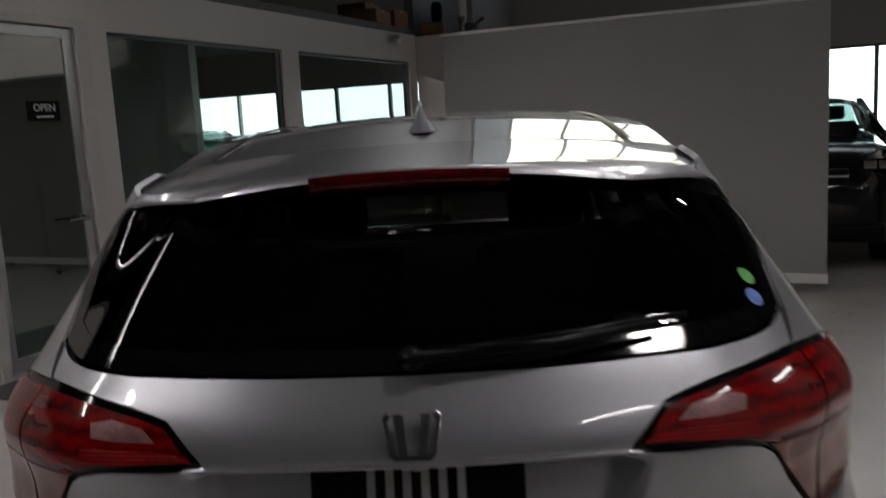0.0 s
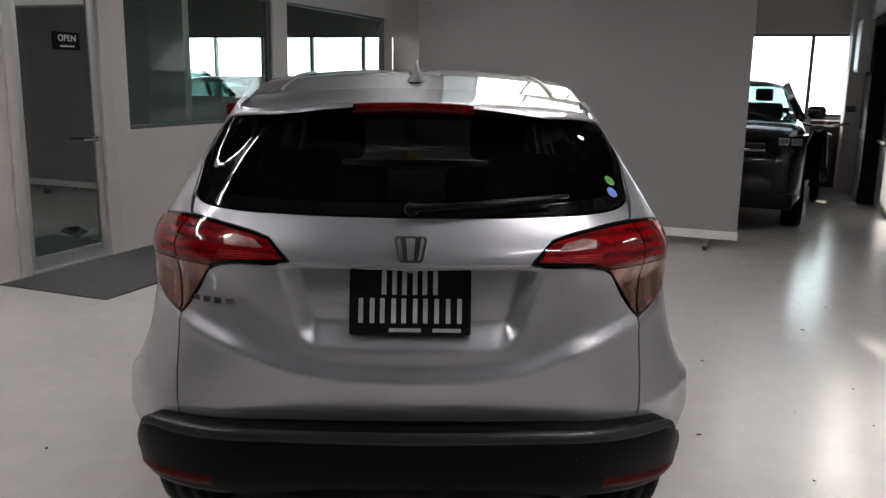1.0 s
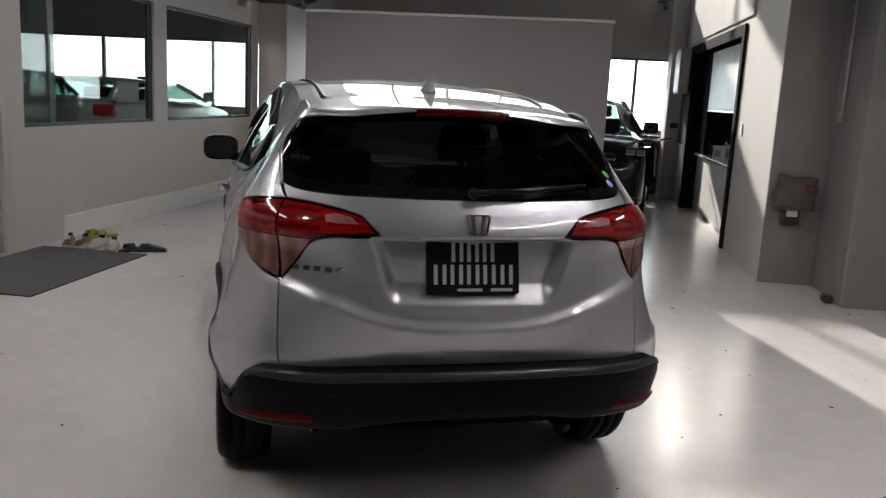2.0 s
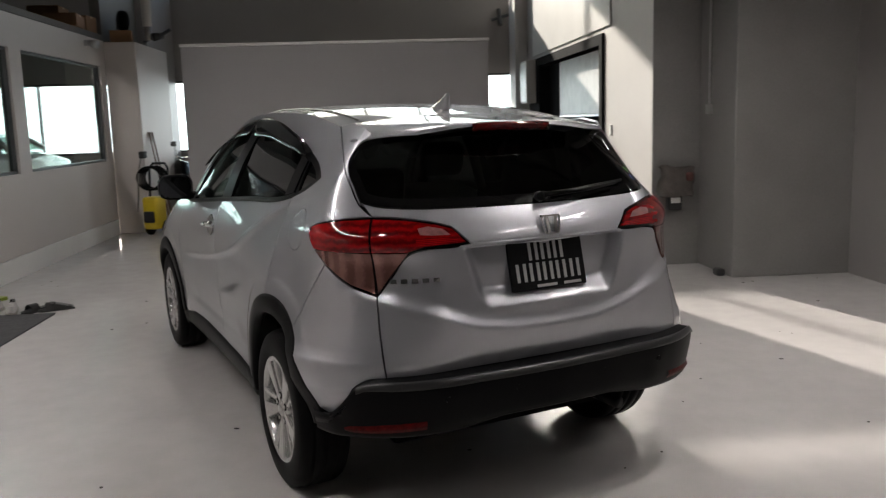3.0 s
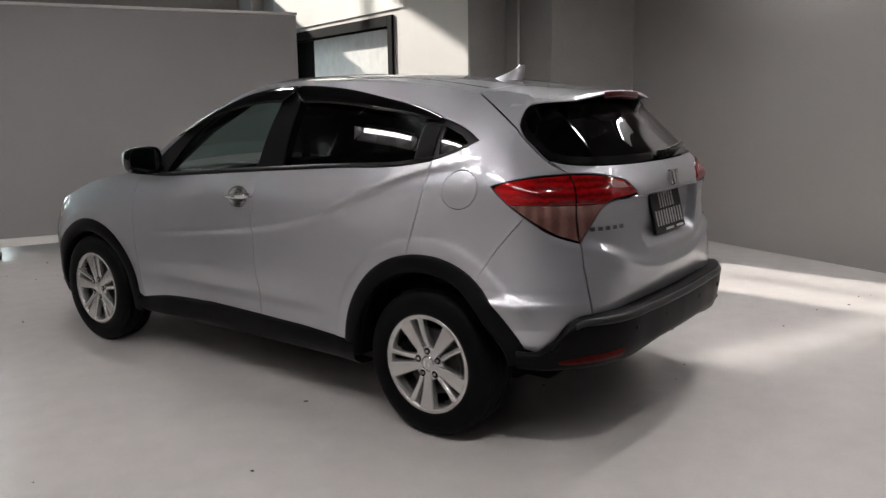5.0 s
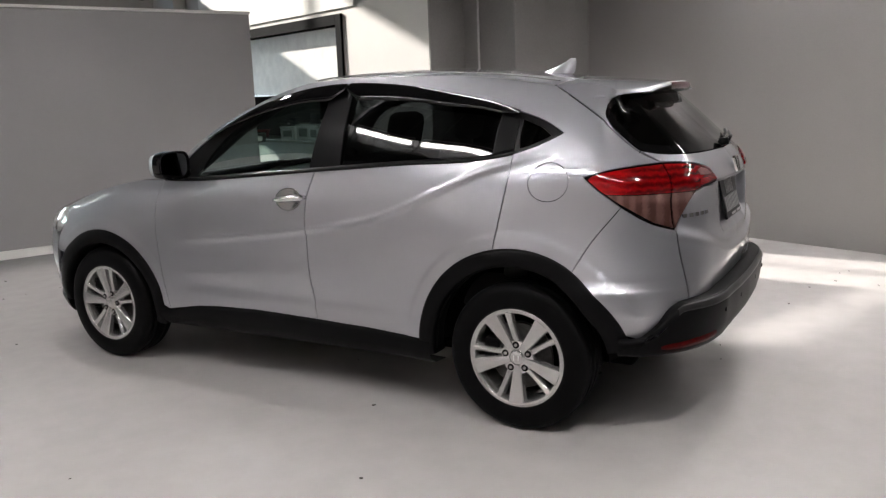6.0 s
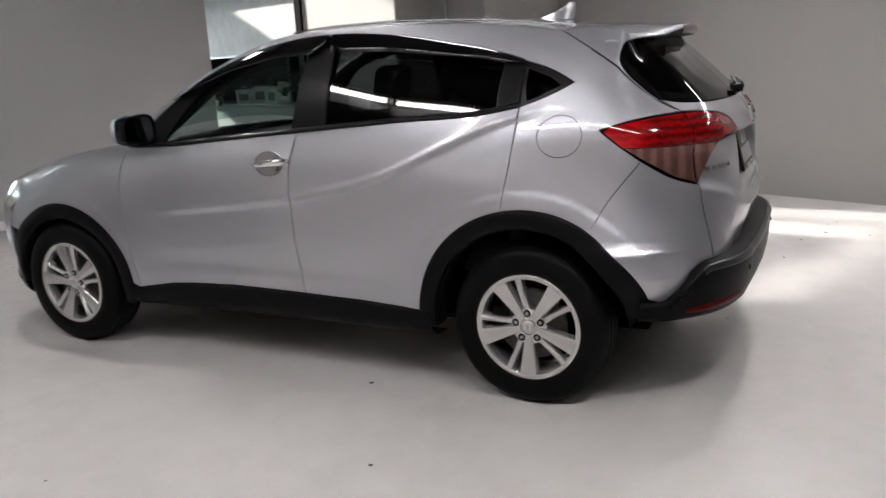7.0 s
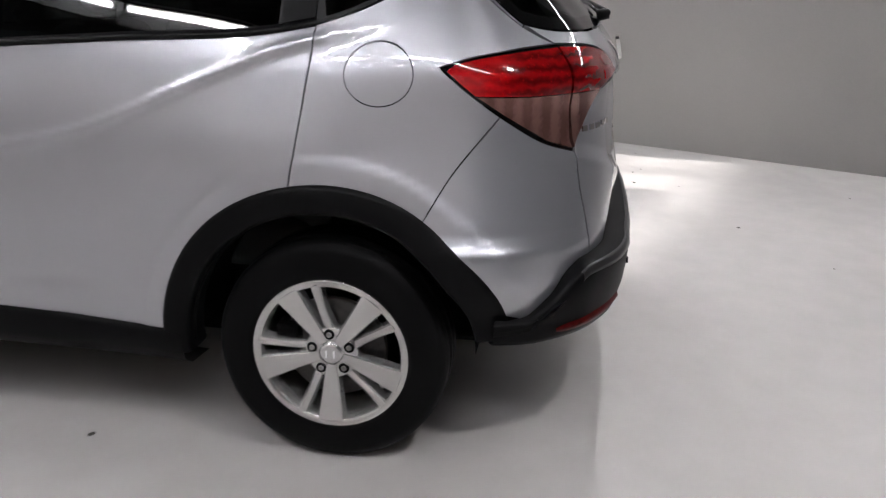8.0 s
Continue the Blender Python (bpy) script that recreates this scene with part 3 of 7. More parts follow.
def glass_point(a, z, zl, zh, bulge, off=0.0):
    """Places on a pane: straight from the lower to the upper level, with a slight even bulge."""
    a, z = np.asarray(a, float), np.asarray(z, float)
    lo_p, hi_p, k = body(a, zl + 0 * z, off), body(a, zh + 0 * z, off), ((z - zl) / (zh - zl))[..., None]
    _, _, nx, ny = outline(np.where(a < AC, 2 * AC - a, a))
    way = np.stack([np.where(a < AC, nx, -nx), ny, 0 * nx], -1)
    return lo_p + (hi_p - lo_p) * k + way * bulge * 4 * k * (1 - k)


def inside(pts, poly):
    x, y = pts[:, 0], pts[:, 1]
    hit = np.zeros(len(pts), bool)
    for (x0, y0), (x1, y1) in zip(poly, np.roll(poly, -1, 0)):
        cross = (y0 > y) != (y1 > y)
        with np.errstate(divide="ignore", invalid="ignore"):
            hit ^= cross & (x < (x1 - x0) * (y - y0) / (y1 - y0) + x0)
    return hit


def resample(poly, step):
    out = []
    poly = np.asarray(poly, float)
    for p, q in zip(poly, np.roll(poly, -1, 0)):
        n = max(1, int(np.linalg.norm(q - p) / step))
        out += [p + (q - p) * k / n for k in range(n)]
    return np.array(out)


def shrink(poly, by):
    d = np.roll(poly, -1, 0) - np.roll(poly, 1, 0)
    n = np.stack([-d[:, 1], d[:, 0]], -1) / (np.linalg.norm(d, axis=1)[:, None] + 1e-9)
    area = np.sum(poly[:, 0] * np.roll(poly[:, 1], -1) - np.roll(poly[:, 0], -1) * poly[:, 1])
    return poly + n * by * (1 if area > 0 else -1)


def curve(pts, step=0.02, closed=False):
    """A rounded line through the points, as a list."""
    pts = np.asarray(pts, float)
    if closed:
        pts = np.vstack([pts[-2:], pts, pts[:3]])
    s = np.r_[0, np.cumsum(np.linalg.norm(np.diff(pts, axis=0), axis=1))]
    lo, hi = (s[2], s[-3]) if closed else (0, s[-1])
    n = max(2, int((hi - lo) / step))
    t = np.linspace(lo, hi, n + 1)[: n if closed else n + 1]
    return spline(t, s, pts).tolist()


def both(pts):
    """A left-hand line and its mirror across the middle of the tail."""
    return list(pts) + [(2 * AC - a, z) for a, z in reversed(list(pts)) if a > AC + 1e-4]


def body_panel(outer, holes=(), step=0.02, off=0.0, gap=0.0022, rim=0.018, flip=False, ruled=None):
    """A sheet of the skin inside the outline, with turned-in edges."""
    loops = [shrink(resample(outer, step), gap)] + [shrink(resample(h, step), -gap) for h in holes]
    lo, hi = loops[0].min(0), loops[0].max(0)
    gx, gy = np.meshgrid(np.arange(lo[0], hi[0], step), np.arange(lo[1], hi[1], step), indexing="ij")
    gx = gx + (np.arange(gx.shape[1]) % 2)[None, :] * step / 2
    pts = np.stack([gx.ravel(), gy.ravel()], -1)
    keep = inside(pts, loops[0])
    for h in loops[1:]:
        keep &= ~inside(pts, h)
    rimpts = np.vstack(loops)
    for k in range(0, len(rimpts), 200):
        near = np.linalg.norm(pts[:, None] - rimpts[None, k:k + 200], axis=2).min(1)
        keep &= near > step * 0.55
    pts = np.vstack([rimpts, pts[keep]])
    edges, at = [], 0
    for loop in loops:
        edges += [(at + k, at + (k + 1) % len(loop)) for k in range(len(loop))]
        at += len(loop)
    vs, _, fs, _, _, _ = delaunay_2d_cdt([Vector(p) for p in pts], edges, [], 0, 1e-7)
    q = np.array([tuple(v) for v in vs])
    tri = np.array([f for f in fs if len(f) == 3])
    mid = q[tri].mean(1)
    ok = inside(mid, loops[0])
    for h in loops[1:]:
        ok &= ~inside(mid, h)
    tri = tri[ok]
    P, N = body(q[:, 0], q[:, 1], off), body_normal(q[:, 0], q[:, 1])
    turn = np.einsum("ij,ij->i", np.cross(P[tri[:, 1]] - P[tri[:, 0]], P[tri[:, 2]] - P[tri[:, 0]]), N[tri[:, 0]]) < 0
    tri[turn] = tri[turn][:, ::-1]
    if ruled:
        P = glass_point(q[:, 0], q[:, 1], *ruled, off)
        fn = np.cross(P[tri[:, 1]] - P[tri[:, 0]], P[tri[:, 2]] - P[tri[:, 0]])
        N = np.zeros_like(P)
        for c in range(3):
            np.add.at(N, tri[:, c], fn)
        N /= np.linalg.norm(N, axis=1, keepdims=True) + 1e-12
    verts, norms, faces = [tuple(p) for p in P], [tuple(n) for n in N], [tuple(int(k) for k in f) for f in tri]
    if rim:
        count = {}
        for f in faces:
            for e in ((f[0], f[1]), (f[1], f[2]), (f[2], f[0])):
                count[e] = 1
        for (i, j) in [e for e in count if (e[1], e[0]) not in count]:
            base_n = len(verts)
            for k in (i, j):
                verts += [tuple(P[k]), tuple(P[k] - N[k] * rim)]
            out = np.cross(P[j] - P[i], N[i])
            out /= np.linalg.norm(out) + 1e-12
            norms += [tuple(out)] * 4
            faces.append((base_n + 2, base_n, base_n + 1, base_n + 3))
    if flip:
        verts = [(-x, y, z) for x, y, z in verts]
        norms = [(-x, y, z) for x, y, z in norms]
        faces = [f[::-1] for f in faces]
    return verts, norms, faces


def sheet(name, made, material, parent, label=""):
    verts, norms, faces = made
    me = bpy.data.meshes.new(name)
    me.from_pydata(verts, [], faces)
    me.materials.append(material)
    me.polygons.foreach_set("use_smooth", [True] * len(me.polygons))
    me.update()
    me.normals_split_custom_set_from_vertices(norms)
    ob = new(name, me)
    ob.parent = parent
    return tagged(ob, label) if label else ob


def pair(name, material, parent, label, outer, holes=(), **more):
    """The same panel on both flanks."""
    a = sheet(name, body_panel(outer, holes, **more), material, parent, label)
    b = sheet(name, body_panel(outer, holes, flip=True, **more), material, parent, label)
    return a, b


def add_grid(bm, rows, wrap=False):
    """Faces between rows of points."""
    vs = [[bm.verts.new(Vector([float(c) for c in p])) for p in row] for row in rows]
    for a, b in zip(vs, vs[1:]):
        for k in range(len(a) - (0 if wrap else 1)):
            j = (k + 1) % len(a)
            try:
                bm.faces.new((a[k], a[j], b[j], b[k]))
            except ValueError:
                pass
    return bm


def mirror_bm(bm):
    """The other side of a left-hand part."""
    other = bm.copy()
    for v in other.verts:
        v.co.x = -v.co.x
    bmesh.ops.reverse_faces(other, faces=other.faces)
    return other


def tidy(bm):
    bmesh.ops.remove_doubles(bm, verts=bm.verts, dist=1e-5)
    bmesh.ops.recalc_face_normals(bm, faces=bm.faces)
    return bm


def pair_part(name, bm, material, parent, label="", smooth=True):
    other = mirror_bm(bm)
    return part(name, bm, material, parent, label, smooth), part(name, other, material, parent, label, smooth)


def arc(cy, r, t0, t1, n=26):
    return [(cy + r * math.cos(radians(t0 + (t1 - t0) * k / n)), 0.325 + r * math.sin(radians(t0 + (t1 - t0) * k / n))) for k in range(n + 1)]


car = base("car", Matrix(), "silver compact crossover car parked on the pale hall floor", "car")
RR, RF, CR = 0.487, 0.442, 0.012

# lines that panels share
SEAM_D = curve([(0.098, 0.804), (0.084, 0.90), (0.070, 1.0), (0.058, 1.1), (0.049, 1.205)])
SEAM_B = curve([(1.075, 1.122), (1.105, 1.016), (1.125, 0.80), (1.118, 0.60), (1.091, 0.384)])
SEAM_A = curve([(2.120, 1.055), (2.150, 0.95), (2.165, 0.75), (2.155, 0.55), (2.120, 0.335)])
BELT_R = curve([(0.049, 1.205), (0.157, 1.186), (0.598, 1.156), (1.075, 1.122)])
BELT_F = curve([(1.075, 1.122), (1.5, 1.089), (1.906, 1.060), (2.120, 1.055)])
DLO_LOW = curve([(-0.161, 1.291), (-0.069, 1.246), (0.049, 1.205)])
DLO_TOP = curve([(-0.161, 1.291), (-0.079, 1.337), (0.056, 1.384), (0.179, 1.421), (0.417, 1.468), (0.7, 1.514), (1.024, 1.530), (1.27, 1.509), (1.517, 1.446), (1.746, 1.345), (1.984, 1.178), (2.08, 1.095), (2.120, 1.055)])
DRIP = curve([(-0.08, 1.490), (0.1, 1.520), (0.3, 1.543), (0.65, 1.559), (1.04, 1.559), (1.28, 1.540), (1.46, 1.492), (1.65, 1.415), (1.83, 1.325), (1.97, 1.235), (2.10, 1.115), (2.17, 1.060)])
SEAM_T = curve([(-0.538, 1.207), (-0.45, 1.262), (-0.365, 1.312), (-0.225, 1.402), (-0.08, 1.490)])
LAMP_TOP = curve([(-0.281, 1.114), (-0.36, 1.138), (-0.48, 1.157), (-0.623, 1.167)])
LAMP_TOP2 = curve([(-0.623, 1.167), (-0.75, 1.160), (-0.86, 1.140), (-0.905, 1.126)])
LAMP_LOW2 = curve([(-0.968, 1.062), (-0.90, 1.056), (-0.80, 1.053), (-0.755, 1.040), (-0.700, 0.965), (-0.646, 0.893)])
LAMP_LOW = curve([(-0.646, 0.893), (-0.55, 0.925), (-0.44, 0.993), (-0.35, 1.060), (-0.281, 1.114)])
SEAM_G = curve([(-0.646, 0.893), (-0.652, 0.80), (-0.662, 0.70), (-0.672, 0.612)])
SEAM_Q = curve([(-0.435, 0.995), (-0.335, 0.865), (-0.2568, 0.7311)])
GLASS_LOW = curve([(-0.545, 1.215), (-0.62, 1.203), (-0.80, 1.192), (-1.0, 1.187), (AC, 1.185)])
GLASS_EDGE = curve([(-0.545, 1.215), (-0.465, 1.268), (-0.375, 1.322), (-0.325, 1.376), (-0.335, 1.414), (-0.42, 1.440), (-0.62, 1.450), (-0.88, 1.457), (-1.048, 1.468), (AC, 1.473)])
LAMP_CUT = LAMP_LOW.index(min(LAMP_LOW, key=lambda p: abs(p[0] + 0.44)))

flap = [(-0.125 + 0.090 * math.cos(t), 1.091 + 0.079 * math.sin(t)) for t in np.linspace(0, 2 * math.pi, 29)[:-1]]
quarter = (SEAM_D[:-1] + DLO_LOW[::-1][:-1] + DLO_TOP[:-1] + [(2.12, 1.055), (2.17, 1.060)] + DRIP[::-1][1:-1] + SEAM_T[::-1][:-1]
           + [(-0.538, 1.207)] + LAMP_TOP[::-1][:-1] + LAMP_LOW[::-1][:len(LAMP_LOW) - 1 - LAMP_CUT] + SEAM_Q[:-1] + arc(CR, RR, 123.5, 79.8, 12))
pair("quarter_panel", PAINT, car, "silver rear flank and roof rail", quarter, [flap], step=0.016)
pair("fuel_flap", PAINT, car, "round silver fuel flap", flap, step=0.016, gap=0.0010, rim=0.006)
corner = (SEAM_Q[:-1] + arc(CR, RR, 123.5, 161.5, 16) + curve([(-0.462, 0.462), (-0.50, 0.472), (-0.545, 0.52), (-0.59, 0.588), (-0.625, 0.608), (-0.672, 0.612)])[1:]
          + SEAM_G[::-1][1:-1] + LAMP_LOW[:LAMP_CUT])
pair("bumper_corner", PAINT, car, "silver rear bumper corner", corner, step=0.014, gap=0.0016)
rear_door = SEAM_D[:-1] + BELT_R[:-1] + SEAM_B[:-1] + curve([(1.091, 0.384), (0.8, 0.372), (0.56, 0.357), (0.498, 0.352)]) + arc(CR, RR, 3.0, 79.8)[:-1]
front_door = BELT_F[:-1] + SEAM_A[:-1] + curve([(2.120, 0.335), (1.9, 0.372), (1.5, 0.390), (1.091, 0.384)])[:-1] + SEAM_B[::-1][:-1]
pair("rear_door", PAINT, car, "silver rear door", rear_door, step=0.012)
doors_f = pair("front_door", PAINT, car, "silver front door", front_door, step=0.013)
fender = SEAM_A[::-1][:-1] + curve([(2.120, 1.055), (2.3, 1.052), (2.55, 1.012), (2.8, 0.945), (2.98, 0.875)])[:-1] + curve([(2.98, 0.875), (2.95, 0.80), (3.02, 0.70), (3.05, 0.60)])[:-1] + arc(2.61, RF, 40, 176, 22)
pair("front_fender", PAINT, car, "silver front wing", fender, step=0.02)
tail = both(SEAM_G[::-1][:-1] + LAMP_LOW2[::-1][:-1] + [(-0.968, 1.062)] + LAMP_TOP2[::-1][:-1] + [(-0.623, 1.167)] + GLASS_LOW)
tailgate = sheet("tailgate", body_panel(tail, step=0.0115, gap=0.0032), PAINT, car, "silver tailgate with a recessed plate well")
pillar = SEAM_T[:-1] + [(-0.08, 1.490), (-0.20, 1.500), (-0.32, 1.482), (-0.40, 1.462)] + GLASS_EDGE[::-1][[k for k, p in enumerate(GLASS_EDGE[::-1]) if p[0] > -0.41][0]:]
pair("tailgate_pillar", PAINT, tailgate, "", pillar, step=0.016, rim=0.012, gap=0.0038)
backlight = both(GLASS_EDGE[:-1] + [GLASS_EDGE[-1]])
backlight = [(a, z) for a, z in backlight] + [(a, z) for a, z in both(GLASS_LOW)[::-1][1:-1]]
inner = shrink(resample(backlight, 0.02), 0.035)
sheet("glass_border", body_panel(backlight, [inner.tolist()], step=0.018, off=-0.004, rim=0.0, ruled=(1.20, 1.41, 0.004)), GLOSS_BLACK, tailgate)
sheet("rear_screen", body_panel(inner.tolist(), step=0.022, off=-0.006, gap=-0.004, rim=0.0, ruled=(1.20, 1.41, 0.004)), TINT_BACK, tailgate, "dark rear screen")

# lamps
for flip in (False, True):
    lamp = sheet("tail_lamp", body_panel(LAMP_TOP[:-1] + LAMP_TOP2[:-1] + [(-0.905, 1.126)] + LAMP_LOW2[:-1] + LAMP_LOW[:-1], step=0.014, off=-0.004, gap=0.001, flip=flip), GLOSS_BLACK, car, "black-edged wraparound tail lamp")
    split = 1.048

    def glassy(name, pts, material, label, off=0.006):
        s = sheet(name, body_panel(pts, step=0.011, off=off, gap=0.0, rim=0.012, flip=flip), material, lamp, label)
        return s

    up = [p for p in LAMP_TOP if p[0] < -0.31]
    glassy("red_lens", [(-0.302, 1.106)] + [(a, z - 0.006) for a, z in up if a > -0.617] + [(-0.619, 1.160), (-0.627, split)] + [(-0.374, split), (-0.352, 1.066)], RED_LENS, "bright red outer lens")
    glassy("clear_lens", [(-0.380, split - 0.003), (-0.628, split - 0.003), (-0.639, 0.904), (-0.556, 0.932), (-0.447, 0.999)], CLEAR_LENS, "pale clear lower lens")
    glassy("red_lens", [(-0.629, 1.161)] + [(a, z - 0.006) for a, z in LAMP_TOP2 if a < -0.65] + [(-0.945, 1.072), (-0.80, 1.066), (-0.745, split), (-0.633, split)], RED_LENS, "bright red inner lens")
    glassy("ribbed_lens", [(-0.775, 1.094), (-0.922, 1.088), (-0.940, 1.075), (-0.80, 1.069), (-0.775, 1.070)], RED_RIB, "bright ribbed red lens", 0.0085)
    glassy("clear_lens", [(-0.634, split - 0.003), (-0.750, split - 0.003), (-0.698, 0.974), (-0.650, 0.905)], CLEAR_LENS, "pale clear lower lens")
    glassy("reversing_lens", [(-0.785, 1.128), (-0.82, 1.134), (-0.868, 1.122), (-0.890, 1.102), (-0.83, 1.104), (-0.79, 1.108)], AMBER_LENS, "pale reversing lens", 0.009)

# side glass and black window frames
dlo = DLO_LOW[:-1] + BELT_R[:-1] + BELT_F[:-1] + DLO_TOP[::-1][:-1]
win_f = curve([(1.119, 1.133), (1.5, 1.105), (1.875, 1.080)])[:-1] + curve([(1.875, 1.080), (1.80, 1.19), (1.64, 1.345), (1.416, 1.445), (1.100, 1.490)]) + [(1.112, 1.30)]
win_r = curve([(0.151, 1.198), (0.5, 1.175), (0.934, 1.148)]) + [(0.952, 1.30)] + curve([(0.965, 1.490), (0.7, 1.472), (0.4, 1.430), (0.139, 1.378)]) + [(0.150, 1.29)]
win_q = [(0.026, 1.228), (-0.03, 1.247), (-0.105, 1.280), (-0.06, 1.312), (0.032, 1.348), (0.034, 1.28)]
pair("window_frame", SATIN_BLACK, car, "black window frames", dlo, [win_f, win_r, win_q], off=-0.004, step=0.02, rim=0.014)
pair("front_side_window", TINT_FRONT, car, "green-tinted front side window", win_f, off=-0.012, gap=-0.006, step=0.03, rim=0, ruled=(1.16, 1.48, 0.004))
pair("rear_side_window", TINT_REAR, car, "dark privacy glass", win_r, off=-0.012, gap=-0.006, step=0.03, rim=0, ruled=(1.18, 1.48, 0.004))
pair("quarter_window", TINT_REAR, car, "dark privacy glass", win_q, off=-0.010, gap=-0.006, step=0.02, rim=0)
pillar_c = [(0.142, 1.205), (0.050, 1.222), (0.045, 1.354), (0.128, 1.380), (0.140, 1.29)]
pair("door_handle_cover", PLASTIC, car, "black hidden rear door handle", pillar_c, off=0.004, step=0.012, rim=0.02)
for lo, hi in ((0.05, 0.985), (1.0, 1.85)):
    bm = bmesh.new()
    rows = []
    for a in np.linspace(lo, hi, 40):
        z = float(np.interp(a, [p[0] for p in DLO_TOP], [p[1] for p in DLO_TOP]))
        drop = float(np.interp(a, [0.05, 0.4, 0.95, 1.42, 1.64, 1.85], [0.020, 0.050, 0.082, 0.058, 0.042, 0.018])) * min(1.0, 0.35 + 9 * min(a - lo, hi - a))
        rows.append([body(a, z + 0.006 - (drop + 0.006) * k, o) for k, o in ((0.0, 0.002), (0.04, 0.008), (0.2, 0.0145), (0.45, 0.0205), (0.7, 0.0245), (0.97, 0.0265), (1.0, 0.0235), (0.97, 0.017))])
    add_grid(bm, rows)
    pair_part("rain_visor", tidy(bm), GLOSS_BLACK, car, "smoked black rain visor")
# belt weather strip
bm = bmesh.new()
strip = BELT_R + BELT_F[1:]
rows = []
for a, z in strip:
    rows.append([body(a, z + dz, o) for o, dz in ((0.001, -0.004), (0.008, 0.0), (0.008, 0.012), (-0.006, 0.018))])
add_grid(bm, rows)
pair_part("belt_strip", bm, SATIN_BLACK, car)

# roof, windscreen and bonnet
DRIP_A, DRIP_Z = [p[0] for p in DRIP], [p[1] for p in DRIP]
CROWN_Y = [-0.46, -0.3, -0.08, 0.05, 0.3, 0.7, 1.05, 1.3, 1.5, 1.75, 2.0, 2.2, 2.3]
CROWN_Z = [1.487, 1.503, 1.527, 1.542, 1.570, 1.595, 1.596, 1.574, 1.520, 1.400, 1.250, 1.107, 1.065]


def roof_row(y, ts, drop=0.0, inset=0.0):
    ze = float(np.interp(y, DRIP_A, DRIP_Z))
    xe = -float(body(y, ze)[0]) - inset
    zc = float(spline(np.array([y]), CROWN_Y, CROWN_Z)[0])
    return [(xe * t, y, ze + (zc - ze) * (1 - abs(t) ** 2.4) - drop) for t in ts]


def roof_sheet(y0, y1, n, drop=0.0, inset=0.003, t=1.0, thick=0.0):
    bm = bmesh.new()
    ts = np.linspace(-t, t, 41)
    rows = [roof_row(y, ts, drop, inset) for y in np.linspace(y0, y1, n)]
    add_grid(bm, rows)
    if thick:
        bmesh.ops.solidify(bm, geom=bm.faces[:], thickness=thick)
    return tidy(bm)


part("roof", roof_sheet(-0.078, 1.30, 60), PAINT, car, "silver roof panel", True)
for s in (-1, 1):
    bm = bmesh.new()
    rows = []
    for y in np.linspace(-0.06, 1.28, 50):
        x, yy, z = roof_row(y, [0.83])[0]
        rows.append([(s * (x + dx), y, z + dz) for dx, dz in ((-0.011, 0.002), (-0.004, 0.006), (0.004, 0.006), (0.011, 0.002))])
    part("roof_ditch_strip", tidy(add_grid(bm, rows)), SATIN_BLACK, car, "", True)
part("headlining", roof_sheet(-0.30, 1.28, 40, drop=0.035, inset=0.03), HEADLINING, car, "pale headlining")
part("windscreen", roof_sheet(1.302, 2.17, 40, drop=0.004, inset=0.03), TINT_FRONT, car, "clear windscreen", True)
bm = bmesh.new()
rows = []
for a in np.linspace(2.10, AF, 46):
    zb = float(np.interp(a, [2.10, 2.3, 2.55, 2.8, 2.98, 3.3, AF], [1.062, 1.052, 1.008, 0.942, 0.880, 0.83, 0.80]))
    b = body(a, zb, -0.002)
    zc = float(np.interp(b[1], [2.1, 2.3, 2.7, 3.1, 3.3, 3.45], [1.075, 1.065, 1.02, 0.95, 0.89, 0.81]))
    rows.append([(b[0] * (1 - t), b[1], b[2] + (max(zc, b[2]) - b[2]) * (1 - (1 - t) ** 3)) for t in np.linspace(0, 1, 16)])
add_grid(bm, rows)
bm2 = mirror_bm(bm)
tmp = bpy.data.meshes.new("bonnet_half")
bm2.to_mesh(tmp)
bm2.free()
bm.from_mesh(tmp)
bpy.data.meshes.remove(tmp)
part("bonnet", tidy(bm), PAINT, car, "silver bonnet", True)
nose = curve([(3.056, 0.60), (3.03, 0.70), (3.06, 0.72), (3.30, 0.74), (3.55, 0.72), (AF, 0.70)])
nose = nose + [(2 * AF - a, z) for a, z in nose[::-1][1:]]
foot = curve([(3.05, 0.58), (3.05, 0.42), (3.02, 0.30)])
nose = nose + [(2 * AF - a, z) for a, z in foot] + [(AF, 0.28)] + foot[::-1]
sheet("front_bumper", body_panel(nose, step=0.03, off=0.002), PAINT, car, "silver front bumper")
head = curve([(2.955, 0.87), (2.93, 0.81), (3.0, 0.735), (3.2, 0.745), (3.45, 0.735)]) + curve([(3.45, 0.785), (3.25, 0.835), (3.0, 0.876)])
pair("head_lamp", mat("clear_head_lamp", (0.75, 0.76, 0.77), rough=0.08, metal=0.4, vary=0.3, scale=20, coat=1.0), car, "clear headlamp", head, off=0.004, step=0.02)
grille = curve([(3.47, 0.79), (3.70, 0.80), (AF, 0.80)]) + curve([(AF, 0.715), (3.7, 0.72), (3.46, 0.74)])
pair("grille", GLOSS_BLACK, car, "gloss black grille", grille, off=-0.002, step=0.03)

